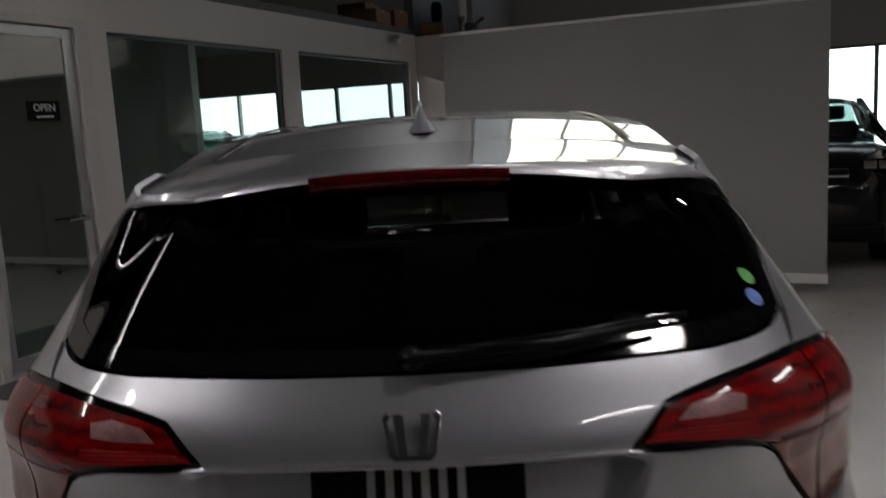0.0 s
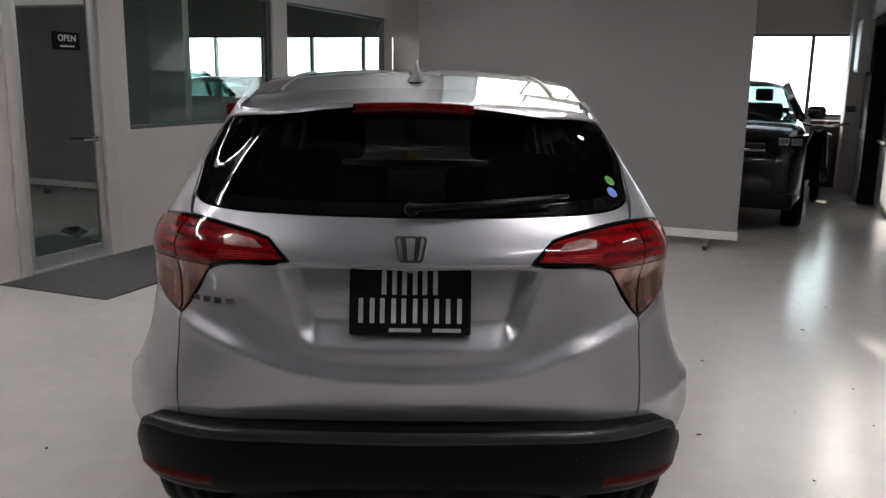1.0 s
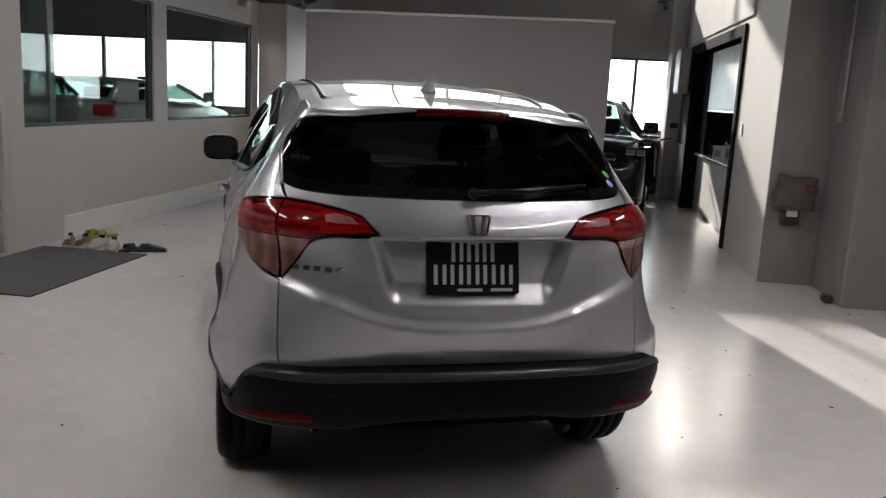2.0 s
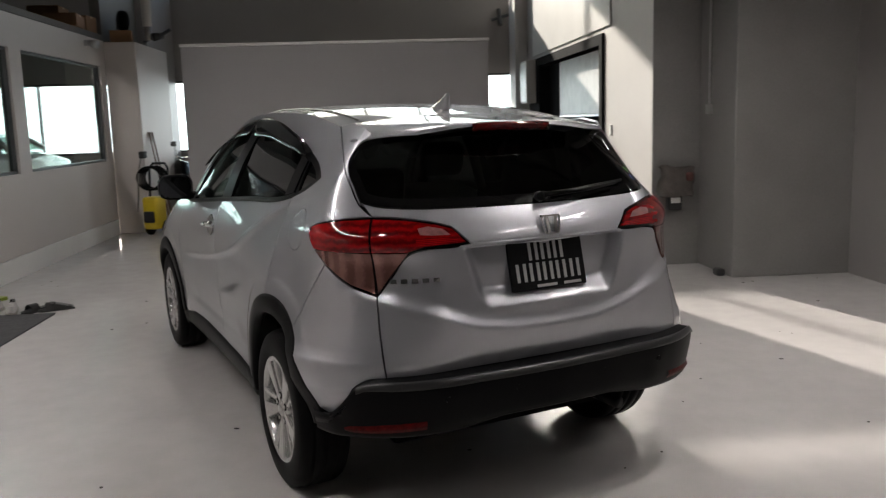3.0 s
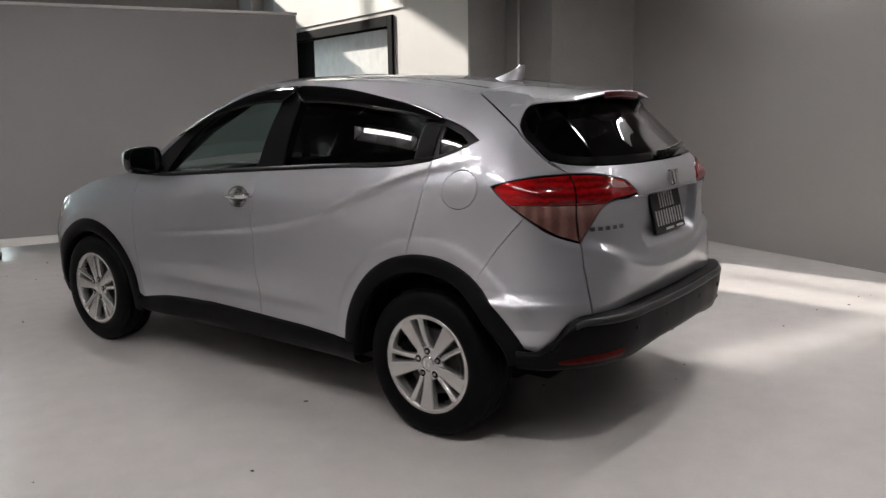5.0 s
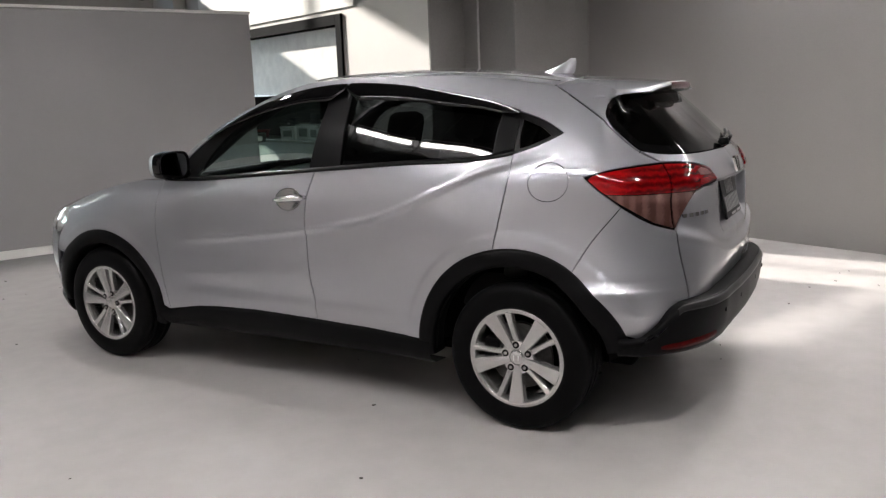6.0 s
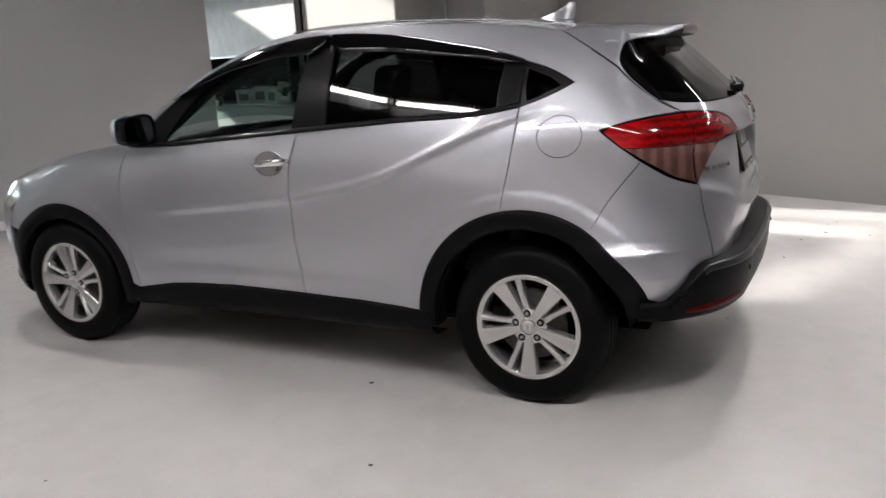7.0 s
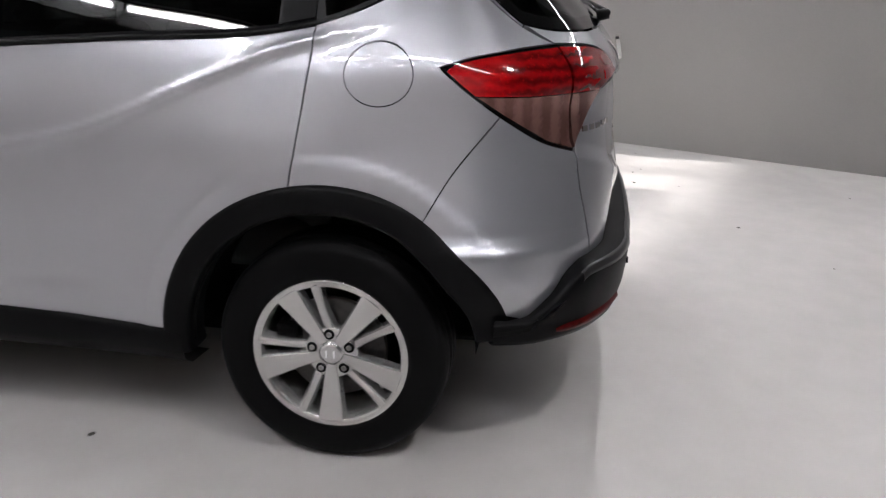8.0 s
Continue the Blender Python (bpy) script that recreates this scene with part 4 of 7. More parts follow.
# black lower lip of the front bumper, running round to the wheel openings
bm = bmesh.new()
rows = []
for a in np.linspace(3.005, AF, 40):
    top = float(np.interp(a, [3.0, 3.1, 3.4, AF], [0.345, 0.335, 0.325, 0.32]))
    rows.append([body(a, z, o) for o, z in ((-0.004, top + 0.004), (0.010, top), (0.018, top - 0.014), (0.020, 0.255), (0.012, 0.232), (-0.03, 0.212), (-0.12, 0.206))])
rows_r = [[(-p[0], p[1], p[2]) for p in r] for r in rows[::-1][1:]]
add_grid(bm, [[tuple(p) for p in r] for r in rows] + rows_r)
part("front_lip", tidy(bm), PLASTIC, car, "black plastic front lip", True)

# spoiler over the rear screen, with the high brake lamp
bm = bmesh.new()
ts = np.linspace(-1, 1, 41)


def spoiler_row(y, k):
    half = float(np.interp(y, [-0.50, -0.44, -0.38, -0.28, -0.08], [0.30, 0.44, 0.512, 0.552, 0.556]))
    zc = float(np.interp(y, [-0.50, -0.30, -0.08], [1.490, 1.508, 1.527]))
    ze = float(np.interp(y, [-0.50, -0.40, -0.28, -0.08], [1.468, 1.462, 1.468, 1.490]))
    return [(half * t, y + 0.035 * t * t * k, ze + (zc - ze) * (1 - abs(t) ** 2.2)) for t in ts]


ys = np.linspace(-0.083, -0.485, 18)
top_rows = [spoiler_row(y, smooth_step(-y, 0.2, 0.48)) for y in ys]
lip = [(x, y - 0.004, z - 0.012) for x, y, z in top_rows[-1]]
lip2 = [(x * 0.99, y + 0.010, z - 0.022) for x, y, z in top_rows[-1]]
under = [(x * 0.95, -0.40 + 0.04 * (x / 0.5) ** 2, z - 0.030) for x, y, z in top_rows[-1]]
add_grid(bm, top_rows + [lip])
part("spoiler", tidy(bm), PAINT, tailgate, "silver roof-edge spoiler", True)
for e in (0, -1):
    rows = []
    for x, y, z in [r[e] for r in top_rows] + [lip[e]]:
        s = math.copysign(1, x)
        xb = float(np.interp(y, [-0.485, -0.44, -0.38, -0.34, -0.30, -0.20, -0.10], [0.300, 0.437, 0.517, 0.560, 0.588, 0.590, 0.556]))
        zb = float(np.interp(y, [-0.485, -0.44, -0.38, -0.30, -0.20, -0.10], [1.450, 1.448, 1.444, 1.430, 1.425, 1.484]))
        zb = min(zb, z - 0.004)
        rows.append([(x, y, z), (x + (s * xb - x) * 0.5 + s * 0.003, y, z + (zb - z) * 0.5), (s * xb, y, zb), (s * (xb - 0.03), y + 0.02, zb - 0.002)])
    bm = add_grid(bmesh.new(), rows)
    part("spoiler_side", tidy(bm), PAINT, tailgate, "", True)
bm = bmesh.new()
add_grid(bm, [lip, lip2, under])
part("spoiler_underside", tidy(bm), SATIN_BLACK, tailgate, "black underside of the spoiler", True)
bm = bmesh.new()
rows = []
for x in np.linspace(-0.176, 0.176, 17):
    y = -0.490 + 0.035 * (x / 0.31) ** 2 * 0.9
    z = 1.489 - 0.02 * (abs(x) / 0.31) ** 2.2
    rows.append([(x, y + 0.02, z + 0.001), (x, y - 0.004, z - 0.001), (x, y - 0.008, z - 0.016), (x, y, z - 0.032), (x, y + 0.03, z - 0.034)])
add_grid(bm, rows)
bmesh.ops.holes_fill(bm, edges=[e for e in bm.edges if e.is_boundary], sides=10)
part("high_brake_lamp", tidy(bm), RED_DARK, tailgate, "dark red high brake lamp", True)

# black lower cladding
bm = bmesh.new()
rows = []
for a in [*np.arange(-0.425, -0.70, -0.018), *np.linspace(-0.71, AC, 24)]:
    swell = float(np.interp(a, [AC, -1.05, -0.85, -0.62, -0.52, -0.425], [0.078, 0.078, 0.074, 0.050, 0.030, 0.012]))
    top = float(np.interp(a, [AC, -0.67, -0.62, -0.59, -0.545, -0.50, -0.46, -0.425], [0.608, 0.612, 0.608, 0.588, 0.52, 0.472, 0.460, 0.452]))
    hgt = top - 0.33
    end, drop = float(np.interp(a, [-1.05, -0.88], [0, 1])), 0.06 * (0.62 - top)
    row = [(-0.004, top + 0.002), (swell * 0.45, top - 0.001), (swell * 0.88, top - 0.005), (swell * 0.99, top - 0.014), (swell * 1.04, top - 0.034), (swell * 1.03, top - 0.080 * min(1, hgt / 0.25) * (0.35 if hgt < 0.2 else 1)),
           (swell * 1.0, 0.475 - 0.02 * (0.62 - top)), (swell * 0.96, 0.456 - drop), (swell * 0.90, 0.437 - 0.02 * end - drop), (swell * 0.70, 0.428 - 0.026 * end - drop), (-0.03, 0.412 - 0.024 * end - drop), (-0.16, 0.385 - drop)]
    rows.append([body(a, z, o) for o, z in row])
rows_r = [[(-p[0], p[1], p[2]) for p in r] for r in rows[::-1][1:]]
add_grid(bm, [[tuple(p) for p in r] for r in rows] + rows_r)
bumper = part("rear_bumper", tidy(bm), PLASTIC, car, "black textured plastic rear bumper", True)
# smooth rounded step along the bumper crest, its colour lightened to carry the highlight
bm = bmesh.new()
rows = []
for a in [*np.arange(-0.60, -0.70, -0.018), *np.linspace(-0.71, AC, 24)]:
    swell = float(np.interp(a, [AC, -1.05, -0.85, -0.62], [0.078, 0.078, 0.074, 0.050]))
    top = float(np.interp(a, [AC, -0.67, -0.62, -0.59], [0.608, 0.612, 0.608, 0.588]))
    wide = float(np.interp(a, [-0.70, -0.60], [1.0, 0.1]))
    rows.append([body(a, z, o) for o, z in ((swell * 0.80, top - 0.006), (swell * 0.84, top + 0.0005 * wide), (swell * 0.96, top - 0.004 - 0.003 * wide), (swell * 1.05, top - 0.014 - 0.006 * wide), (swell * 1.08, top - 0.020 - 0.008 * wide), (swell * 1.00, top - 0.024 - 0.008 * wide))])
rows_r = [[(-p[0], p[1], p[2]) for p in r] for r in rows[::-1][1:]]
add_grid(bm, [[tuple(p) for p in r] for r in rows] + rows_r)
part("bumper_step", tidy(bm), SMOOTH_PLASTIC, bumper, "smooth black step along the bumper top", True)
for s in (-1, 1):
    bm = bmesh.new()
    rows = []
    for a in np.linspace(-0.555, -0.775, 15):
        k = (a + 0.555) / -0.22
        zc, hz = 0.432 + 0.018 * k, (0.011 + 0.009 * k) * min(1, 6 * k + 0.5)
        sw = float(np.interp(a, [-0.85, -0.62, -0.52], [0.074, 0.052, 0.034])) + 0.004
        rows.append([tuple(np.array(body(a, z, sw - 0.010 * abs(z - zc) / 0.02)) * np.array([-s, 1, 1])) for z in np.linspace(zc - hz, zc + hz, 5)])
    add_grid(bm, rows)
    part("reflector", tidy(bm), REFLECTOR, bumper, "slim red reflector", True)
    for a in (-0.83, -1.10):
        p = body(a, 0.535, float(np.interp(a, [AC, -0.85, -0.62], [0.078, 0.075, 0.050])) + 0.003)
        bmx = bmesh.new()
        add_rod(bmx, (s * -p[0], p[1] + 0.01, p[2]), (s * -p[0], p[1] - 0.003, p[2]), 0.011, 0.010, 14)
        part("parking_sensor", bmx, PLASTIC, bumper)
bm = bmesh.new()
rows = []
for a in np.linspace(0.44, 2.19, 60):
    zt = float(np.interp(a, [0.44, 0.56, 0.8, 1.5, 1.9, 2.12, 2.19], [0.352, 0.359, 0.374, 0.392, 0.374, 0.338, 0.33]))
    rows.append([body(a, z, o) for o, z in ((-0.003, zt + 0.004), (0.009, zt - 0.001), (0.015, zt - 0.016), (0.016, 0.300), (0.008, 0.262), (-0.03, 0.235), (-0.14, 0.225))])
add_grid(bm, rows)
pair_part("sill_cladding", tidy(bm), PLASTIC, car, "black plastic sill cladding")
for cy, r_out, t0, t1 in ((CR, RR, -5, 170), (2.61, RF, -2, 192)):
    bm = bmesh.new()
    rows = []
    for t in np.linspace(t0, t1, 64):
        c, s = math.cos(radians(t)), math.sin(radians(t))
        ring = []
        for r, o in ((r_out + 0.004, -0.004), (r_out - 0.002, 0.006), (r_out - 0.012, 0.010), (r_out - 0.04, 0.011), (r_out - 0.068, 0.009), (r_out - 0.077, 0.002), (r_out - 0.080, -0.02), (r_out - 0.078, -0.10)):
            ring.append(body(cy + r * c, max(0.24, 0.325 + r * s), o * (float(np.interp(t, [96, 124], [1.0, 0.1])) if cy == CR and o > 0 else 1.0)))
        rows.append(ring)
    add_grid(bm, rows)
    pair_part("arch_cladding", tidy(bm), PLASTIC, car, "black plastic wheel-arch cladding")
    bm = bmesh.new()
    rows = []
    for t in np.linspace(2, 178, 40):
        c, s = math.cos(radians(t)), math.sin(radians(t))
        rows.append([(x, cy + (r_out - 0.076) * c, 0.325 + (r_out - 0.076) * s) for x in (-0.80, -0.52)])
    add_grid(bm, rows)
    ring = [v for v in bm.verts if abs(v.co.x + 0.52) < 1e-4]
    reach = r_out - 0.076
    low = [bm.verts.new((-0.52, cy - reach, 0.28)), bm.verts.new((-0.52, cy + reach, 0.24))]
    bm.faces.new(ring + low)
    for end in (-1, 1):
        yy = cy + end * reach
        bm.faces.new([bm.verts.new(p) for p in ((-0.76, yy, 0.38), (-0.52, yy, 0.38), (-0.52, yy, 0.30), (-0.74, yy, 0.34))])
    pair_part("wheel_well", bm, LINER, car, smooth=False)

# underbody and inner skin, seen as dark joints and below the sills
bm = box(-0.56, 0.56, -0.28, 3.10, 0.22, 0.30, 0.03)
add_box(bm, -0.34, 0.36, -0.58, -0.27, 0.31, 0.42, 0.04)
add_box(bm, -0.72, 0.72, 0.52, 2.12, 0.23, 0.31, 0.02)
add_box(bm, -0.62, 0.62, -0.62, -0.40, 0.365, 0.42)
add_box(bm, -0.52, 0.52, -0.42, 0.50, 0.24, 0.31, 0.02)
part("underbody", bm, LINER, car, "black underbody")
# inner side sheets below the windows, a few centimetres behind the outer panels
pair("inner_skin", LINER, car, "", DLO_LOW[:-1] + BELT_R[:-1] + BELT_F[:-1] + curve([(2.12, 1.062), (2.6, 0.97), (3.0, 0.84)])[:-1] + [(3.0, 0.62)] + arc(2.61, 0.40, 42, 180) + [(2.15, 0.28), (0.45, 0.28)] + arc(0, 0.41, 0, 165) + [(-0.50, 0.45), (-0.66, 0.58), (-0.70, 1.0), (-0.65, 1.14), (-0.55, 1.19), (-0.36, 1.30), (-0.16, 1.40), (-0.17, 1.31)], off=-0.024, step=0.05, gap=0, rim=0)
sheet("inner_tail", body_panel(both([(-0.60, 0.58), (-0.60, 1.16), (AC, 1.17)]), step=0.05, off=-0.075, gap=0, rim=0), LINER, tailgate)

# ---- wheels ----
def make_wheel():
    """Left-hand wheel, its axle along x, outer face towards -x."""
    ob = new("wheel")
    tagged(ob, "silver alloy wheel with a black tyre")
    bm = bmesh.new()
    prof = [(0.205, 0.095), (0.222, 0.103), (0.262, 0.108), (0.300, 0.104), (0.318, 0.094), (0.327, 0.078), (0.331, 0.056), (0.326, 0.053), (0.326, 0.044),
            (0.332, 0.041), (0.332, 0.008), (0.326, 0.005), (0.326, -0.005), (0.332, -0.008), (0.332, -0.041), (0.326, -0.044), (0.326, -0.053), (0.331, -0.056),
            (0.327, -0.078), (0.318, -0.094), (0.303, -0.103), (0.296, -0.1045), (0.290, -0.1060), (0.262, -0.109), (0.236, -0.106), (0.226, -0.104), (0.219, -0.098), (0.205, -0.095)]
    add_spin(bm, prof, 72)
    tyre = part("tyre", tidy(bm), RUBBER, ob, "black rubber tyre", True)
    bm = bmesh.new()
    add_spin(bm, [(0.200, 0.095), (0.196, 0.02), (0.190, -0.05), (0.196, -0.082), (0.200, -0.094), (0.203, -0.0995), (0.2185, -0.1025), (0.2245, -0.1005), (0.2235, -0.093)], 72)
    rim = part("rim", tidy(bm), RIM, ob, "silver alloy rim", True)
    bm = bmesh.new()
    add_spin(bm, [(0.0, -0.045), (0.145, -0.045), (0.150, -0.040), (0.150, -0.030), (0.0, -0.028)], 40)
    part("brake_disc", tidy(bm), mat("dull_brake_disc", (0.06, 0.058, 0.056), rough=0.5, metal=0.7, vary=0.3, scale=30), ob, "dull steel brake disc")
    bm = bmesh.new()
    add_box(bm, -0.075, -0.01, 0.095, 0.165, -0.07, 0.07, 0.012)
    part("brake_caliper", bm, LINER, ob)
    bm = bmesh.new()
    add_spin(bm, [(0.0, 0.05), (0.190, 0.05), (0.191, 0.047)], 40)
    part("backing", bm, LINER, ob)

    def blade(path, widths, tops, deep, ridge=0.0006):
        """A spoke along (radius, angle) stations, with crisp bevelled edges and a ridge along its crest."""
        b = bmesh.new()
        rows = []
        rs = [q[0] for q in path]
        for r in np.linspace(rs[0], rs[-1], 10):
            t = float(spline(np.array([r]), rs, [q[1] for q in path])[0])
            w = float(np.interp(r, rs, widths)) / 2
            h = float(np.interp(r, rs, tops))
            e = min(0.004, w * 0.3)
            ring = []
            for c, x in ((-w - 0.004, h + deep), (-w, h + 0.005), (-w + e, h), (-0.2 * w, h - ridge), (w - e, h), (w, h + 0.005), (w + 0.004, h + deep)):
                ring.append((x, -(r * math.cos(t) - c * math.sin(t)), r * math.sin(t) + c * math.cos(t)))
            rows.append(ring)
        add_grid(b, rows)
        return tidy(b)

    for k in range(5):
        t = radians(53 + 72 * k)
        part("spoke", blade([(0.035, t), (0.08, t), (0.14, t), (0.206, t)], [0.034, 0.044, 0.058, 0.077], [-0.088, -0.091, -0.096, -0.1005], 0.030, 0.0012), RIM, rim)
        u = t - radians(25)
        part("spoke", blade([(0.066, u - radians(6)), (0.10, u - radians(2)), (0.15, u), (0.206, u + radians(0.5))], [0.030, 0.026, 0.024, 0.030], [-0.080, -0.086, -0.093, -0.0990], 0.030, 0.0036), RIM, rim)
        cy, cz = -0.056 * math.cos(t - radians(31)), 0.056 * math.sin(t - radians(31))
        # proud dark disc stands in for the shade of a sunk nut recess
        nb = bmesh.new()
        add_spin(nb, [(0.0, -0.0885), (0.0125, -0.0888), (0.0150, -0.0880), (0.0160, -0.084)], 16)
        for v in nb.verts:
            v.co.y += cy
            v.co.z += cz
        part("nut_shade_disc", nb, LINER, rim)
        nb = bmesh.new()
        add_rod(nb, (-0.080, cy, cz), (-0.0925, cy, cz), 0.0088, 0.0078, 6)
        part("wheel_nut", nb, STEEL, rim, "dark steel wheel nut")
    bm = bmesh.new()
    add_spin(bm, [(0.080, -0.058), (0.078, -0.080), (0.074, -0.0855), (0.040, -0.0875), (0.037, -0.0855), (0.034, -0.0855), (0.032, -0.092), (0.022, -0.0950), (0.0, -0.0955)], 40)
    part("hub", tidy(bm), RIM, rim, "", True)
    bm = bmesh.new()
    for dy in (-0.011, 0.011):
        add_box(bm, -0.0975, -0.094, dy - 0.003, dy + 0.003, -0.012, 0.012, 0.001)
    part("cap_mark", bm, CHROME, rim)
    return ob


wheel = make_wheel()
wheel.parent = car
wheel.matrix_basis = pose(-0.762, 0, 0.330)
for x, y, rz in ((-0.762, 2.61, 0), (0.762, 0, 180), (0.762, 2.61, 180)):
    w = copy_thing(wheel, pose(x, y, 0.330, 21 if rz == 0 else 0, 0, rz))
    w.parent = car

# ---- mirrors, handles ----
for s in (-1, 1):
    bm = bmesh.new()
    rows = []
    for k, (y, w, h) in enumerate(((2.055, 0.02, 0.015), (2.050, 0.062, 0.045), (2.03, 0.088, 0.064), (1.99, 0.100, 0.073), (1.945, 0.104, 0.077), (1.925, 0.102, 0.075))):
        rows.append([(s * (0.882 + w * math.copysign(abs(math.cos(t)) ** 0.62, math.cos(t)) + 0.002 * k), y, 1.148 + h * math.copysign(abs(math.sin(t)) ** 0.62, math.sin(t)))
                     for t in np.linspace(0, 2 * math.pi, 33)[:-1]])
    add_grid(bm, rows, wrap=True)
    bm.faces.new(list(bm.verts)[:32])
    for f in bm.faces:
        c = f.calc_center_median()
        f.material_index = 0 if c.z > 1.105 and c.y > 1.975 else 1
    me = mesh_of(tidy(bm), "door_mirror", [PAINT, GLOSS_BLACK], True)
    mirror = new("door_mirror", me)
    mirror.parent = car
    tagged(mirror, "silver and black door mirror")
    bm = bmesh.new()
    ring = [bm.verts.new((s * (0.893 + 0.090 * math.copysign(abs(math.cos(t)) ** 0.62, math.cos(t))), 1.931, 1.148 + 0.064 * math.copysign(abs(math.sin(t)) ** 0.62, math.sin(t)))) for t in np.linspace(0, 2 * math.pi, 33)[:-1]]
    bm.faces.new(ring)
    bmesh.ops.recalc_face_normals(bm, faces=bm.faces)
    part("mirror_glass", bm, mat("mirror_glass", (0.30, 0.31, 0.33), rough=0.02, metal=1.0, vary=0.0), mirror, "dark tinted mirror glass")
    bm = bmesh.new()
    add_tube(bm, [(s * 0.75, 1.96, 1.085), (s * 0.80, 1.965, 1.092), (s * 0.86, 1.97, 1.10)], [0.032, 0.028, 0.026], 10)
    part("mirror_foot", tidy(bm), SATIN_BLACK, mirror, "", True)
    # chrome handle in a dished cup
    door = (doors_f[0] if s < 0 else doors_f[1])
    bm = bmesh.new()
    rows = []
    for r, o in ((1.0, 0.0005), (0.95, 0.0025), (0.88, 0.0020), (0.70, -0.0004), (0.45, -0.0012), (0.05, -0.0014)):
        rows.append([tuple(np.array(body(1.222 + 0.080 * r * math.cos(t), 0.985 + 0.056 * r * math.sin(t), o + 0.0015)) * np.array([-s, 1, 1])) for t in np.linspace(0, 2 * math.pi, 29)[:-1]])
    add_grid(bm, rows, wrap=True)
    part("handle_cup", tidy(bm), mat("dished_chrome", (0.36, 0.36, 0.37), rough=0.16, metal=1.0, vary=0.03), door, "bright dished handle cup", True)
    bm = bmesh.new()
    pts = [np.array(body(a, z, o)) * np.array([-s, 1, 1]) for a, z, o in ((1.118, 0.999, 0.004), (1.124, 0.999, 0.024), (1.15, 0.997, 0.034), (1.20, 0.992, 0.037), (1.26, 0.986, 0.034), (1.292, 0.982, 0.024), (1.298, 0.981, 0.004))]
    add_tube(bm, pts, [0.012, 0.0155, 0.0160, 0.0145, 0.0125, 0.011, 0.009], 12)
    part("door_handle", tidy(bm), CHROME, door, "chrome door handle", True)

# ---- plate, badge, lettering bars, wiper, fin ----
PW, PH = 0.168, 0.098


def on_plate(bm):
    """Puts a part drawn flat (x across, y up, z out) on to the plate's place."""
    tilt = Matrix.Translation((0, -0.716, 0.962)) @ Matrix.Rotation(radians(90 - 14), 4, "X")
    bmesh.ops.transform(bm, matrix=tilt, verts=bm.verts)
    return bm


plate = part("number_plate", on_plate(box(-PW, PW, -PH, PH, -0.008, 0.006, 0.006, 3)), PLATE_BLACK, tailgate, "black number plate with grey bars")
for y0, y1, xs in ((0.012, 0.078, [(-0.082, -0.034), (-0.026, 0.022), (0.030, 0.078)]), (-0.066, 0.002, [(-0.145, -0.095), (-0.086, -0.036), (-0.027, 0.023), (0.032, 0.082), (0.095, 0.145)])):
    for x0, x1 in xs:
        for c0, c1 in ((x0 + 0.003, x0 + 0.016), (x1 - 0.016, x1 - 0.003)):
            part("plate_bar", on_plate(box(c0, c1, y0, y1, 0.006, 0.0085, 0.001)), PLATE_GREY, plate, "grey character bar")
bm = bmesh.new()
for x0, x1 in ((-0.058, 0.03), (0.062, 0.14)):
    add_box(bm, x0, x1, -0.090, -0.080, 0.006, 0.0075)
part("dealer_bar", on_plate(bm), PLATE_GREY, plate)

badge = bmesh.new()
outer, inner_r = [], []
for x, y in ((-0.040, 0.036), (-0.046, 0.028), (-0.036, -0.030), (-0.028, -0.038), (0.028, -0.038), (0.036, -0.030), (0.046, 0.028), (0.040, 0.036)):
    outer.append((x, y))
    inner_r.append((x * 0.80, y * 0.80))
rows = [[(x, y, 0) for x, y in outer], [(x * 0.96, y * 0.96, 0.011) for x, y in outer], [(x, y, 0.010) for x, y in inner_r], [(x * 0.98, y * 0.98, 0.001) for x, y in inner_r]]
add_grid(badge, rows, wrap=True)
for sx in (-1, 1):
    add_slab(badge, [Vector((sx * 0.028, 0.030, 0)), Vector((sx * 0.013, 0.030, 0)), Vector((sx * 0.008, -0.032, 0)), Vector((sx * 0.020, -0.032, 0))], (0, 0, 0.0), (0, 0, 0.013))
bmesh.ops.transform(badge, matrix=Matrix.Translation((0, -0.741, 1.108)) @ Matrix.Rotation(radians(90 - 12), 4, "X"), verts=badge.verts)
part("maker_badge", tidy(badge), CHROME, tailgate, "chrome maker's badge shape")
bm = bmesh.new()
for k in range(5):
    a0 = -0.690 - k * 0.034
    vs = [bm.verts.new(Vector([float(c) for c in body(a, z, o)])) for o in (0.0005, 0.005) for a, z in ((a0, 0.938), (a0 - 0.020, 0.938), (a0 - 0.020, 0.953), (a0, 0.953))]
    for f in ((4, 5, 6, 7), (0, 1, 5, 4), (1, 2, 6, 5), (2, 3, 7, 6), (3, 0, 4, 7)):
        bm.faces.new([vs[i] for i in f])
bmesh.ops.recalc_face_normals(bm, faces=bm.faces)
part("model_name_bar", bm, CHROME, tailgate, "small chrome bars of a model name")
# handle bar over the plate
bm = bmesh.new()
rows = []
for a in np.linspace(AC - 0.325, AC + 0.325, 40):
    rows.append([tuple(body(a, z, o)) for z, o in ((1.066, 0.001), (1.060, 0.004), (1.052, 0.002 + 0.0), (1.046, 0.02 - 0.01))])
part("tailgate_grip", tidy(add_grid(bm, rows)), PAINT, tailgate, "", True)
wip = bmesh.new()
pv = np.array(body(AC, 1.205, 0.012))
add_rod(wip, (pv[0], pv[1] + 0.01, pv[2]), (pv[0], pv[1] - 0.030, pv[2] + 0.008), 0.020, 0.017, 14)
tip = np.array(body(2 * AC - (-0.90), 1.234, 0.026))
midp = np.array(body(2 * AC - (-1.08), 1.222, 0.036))
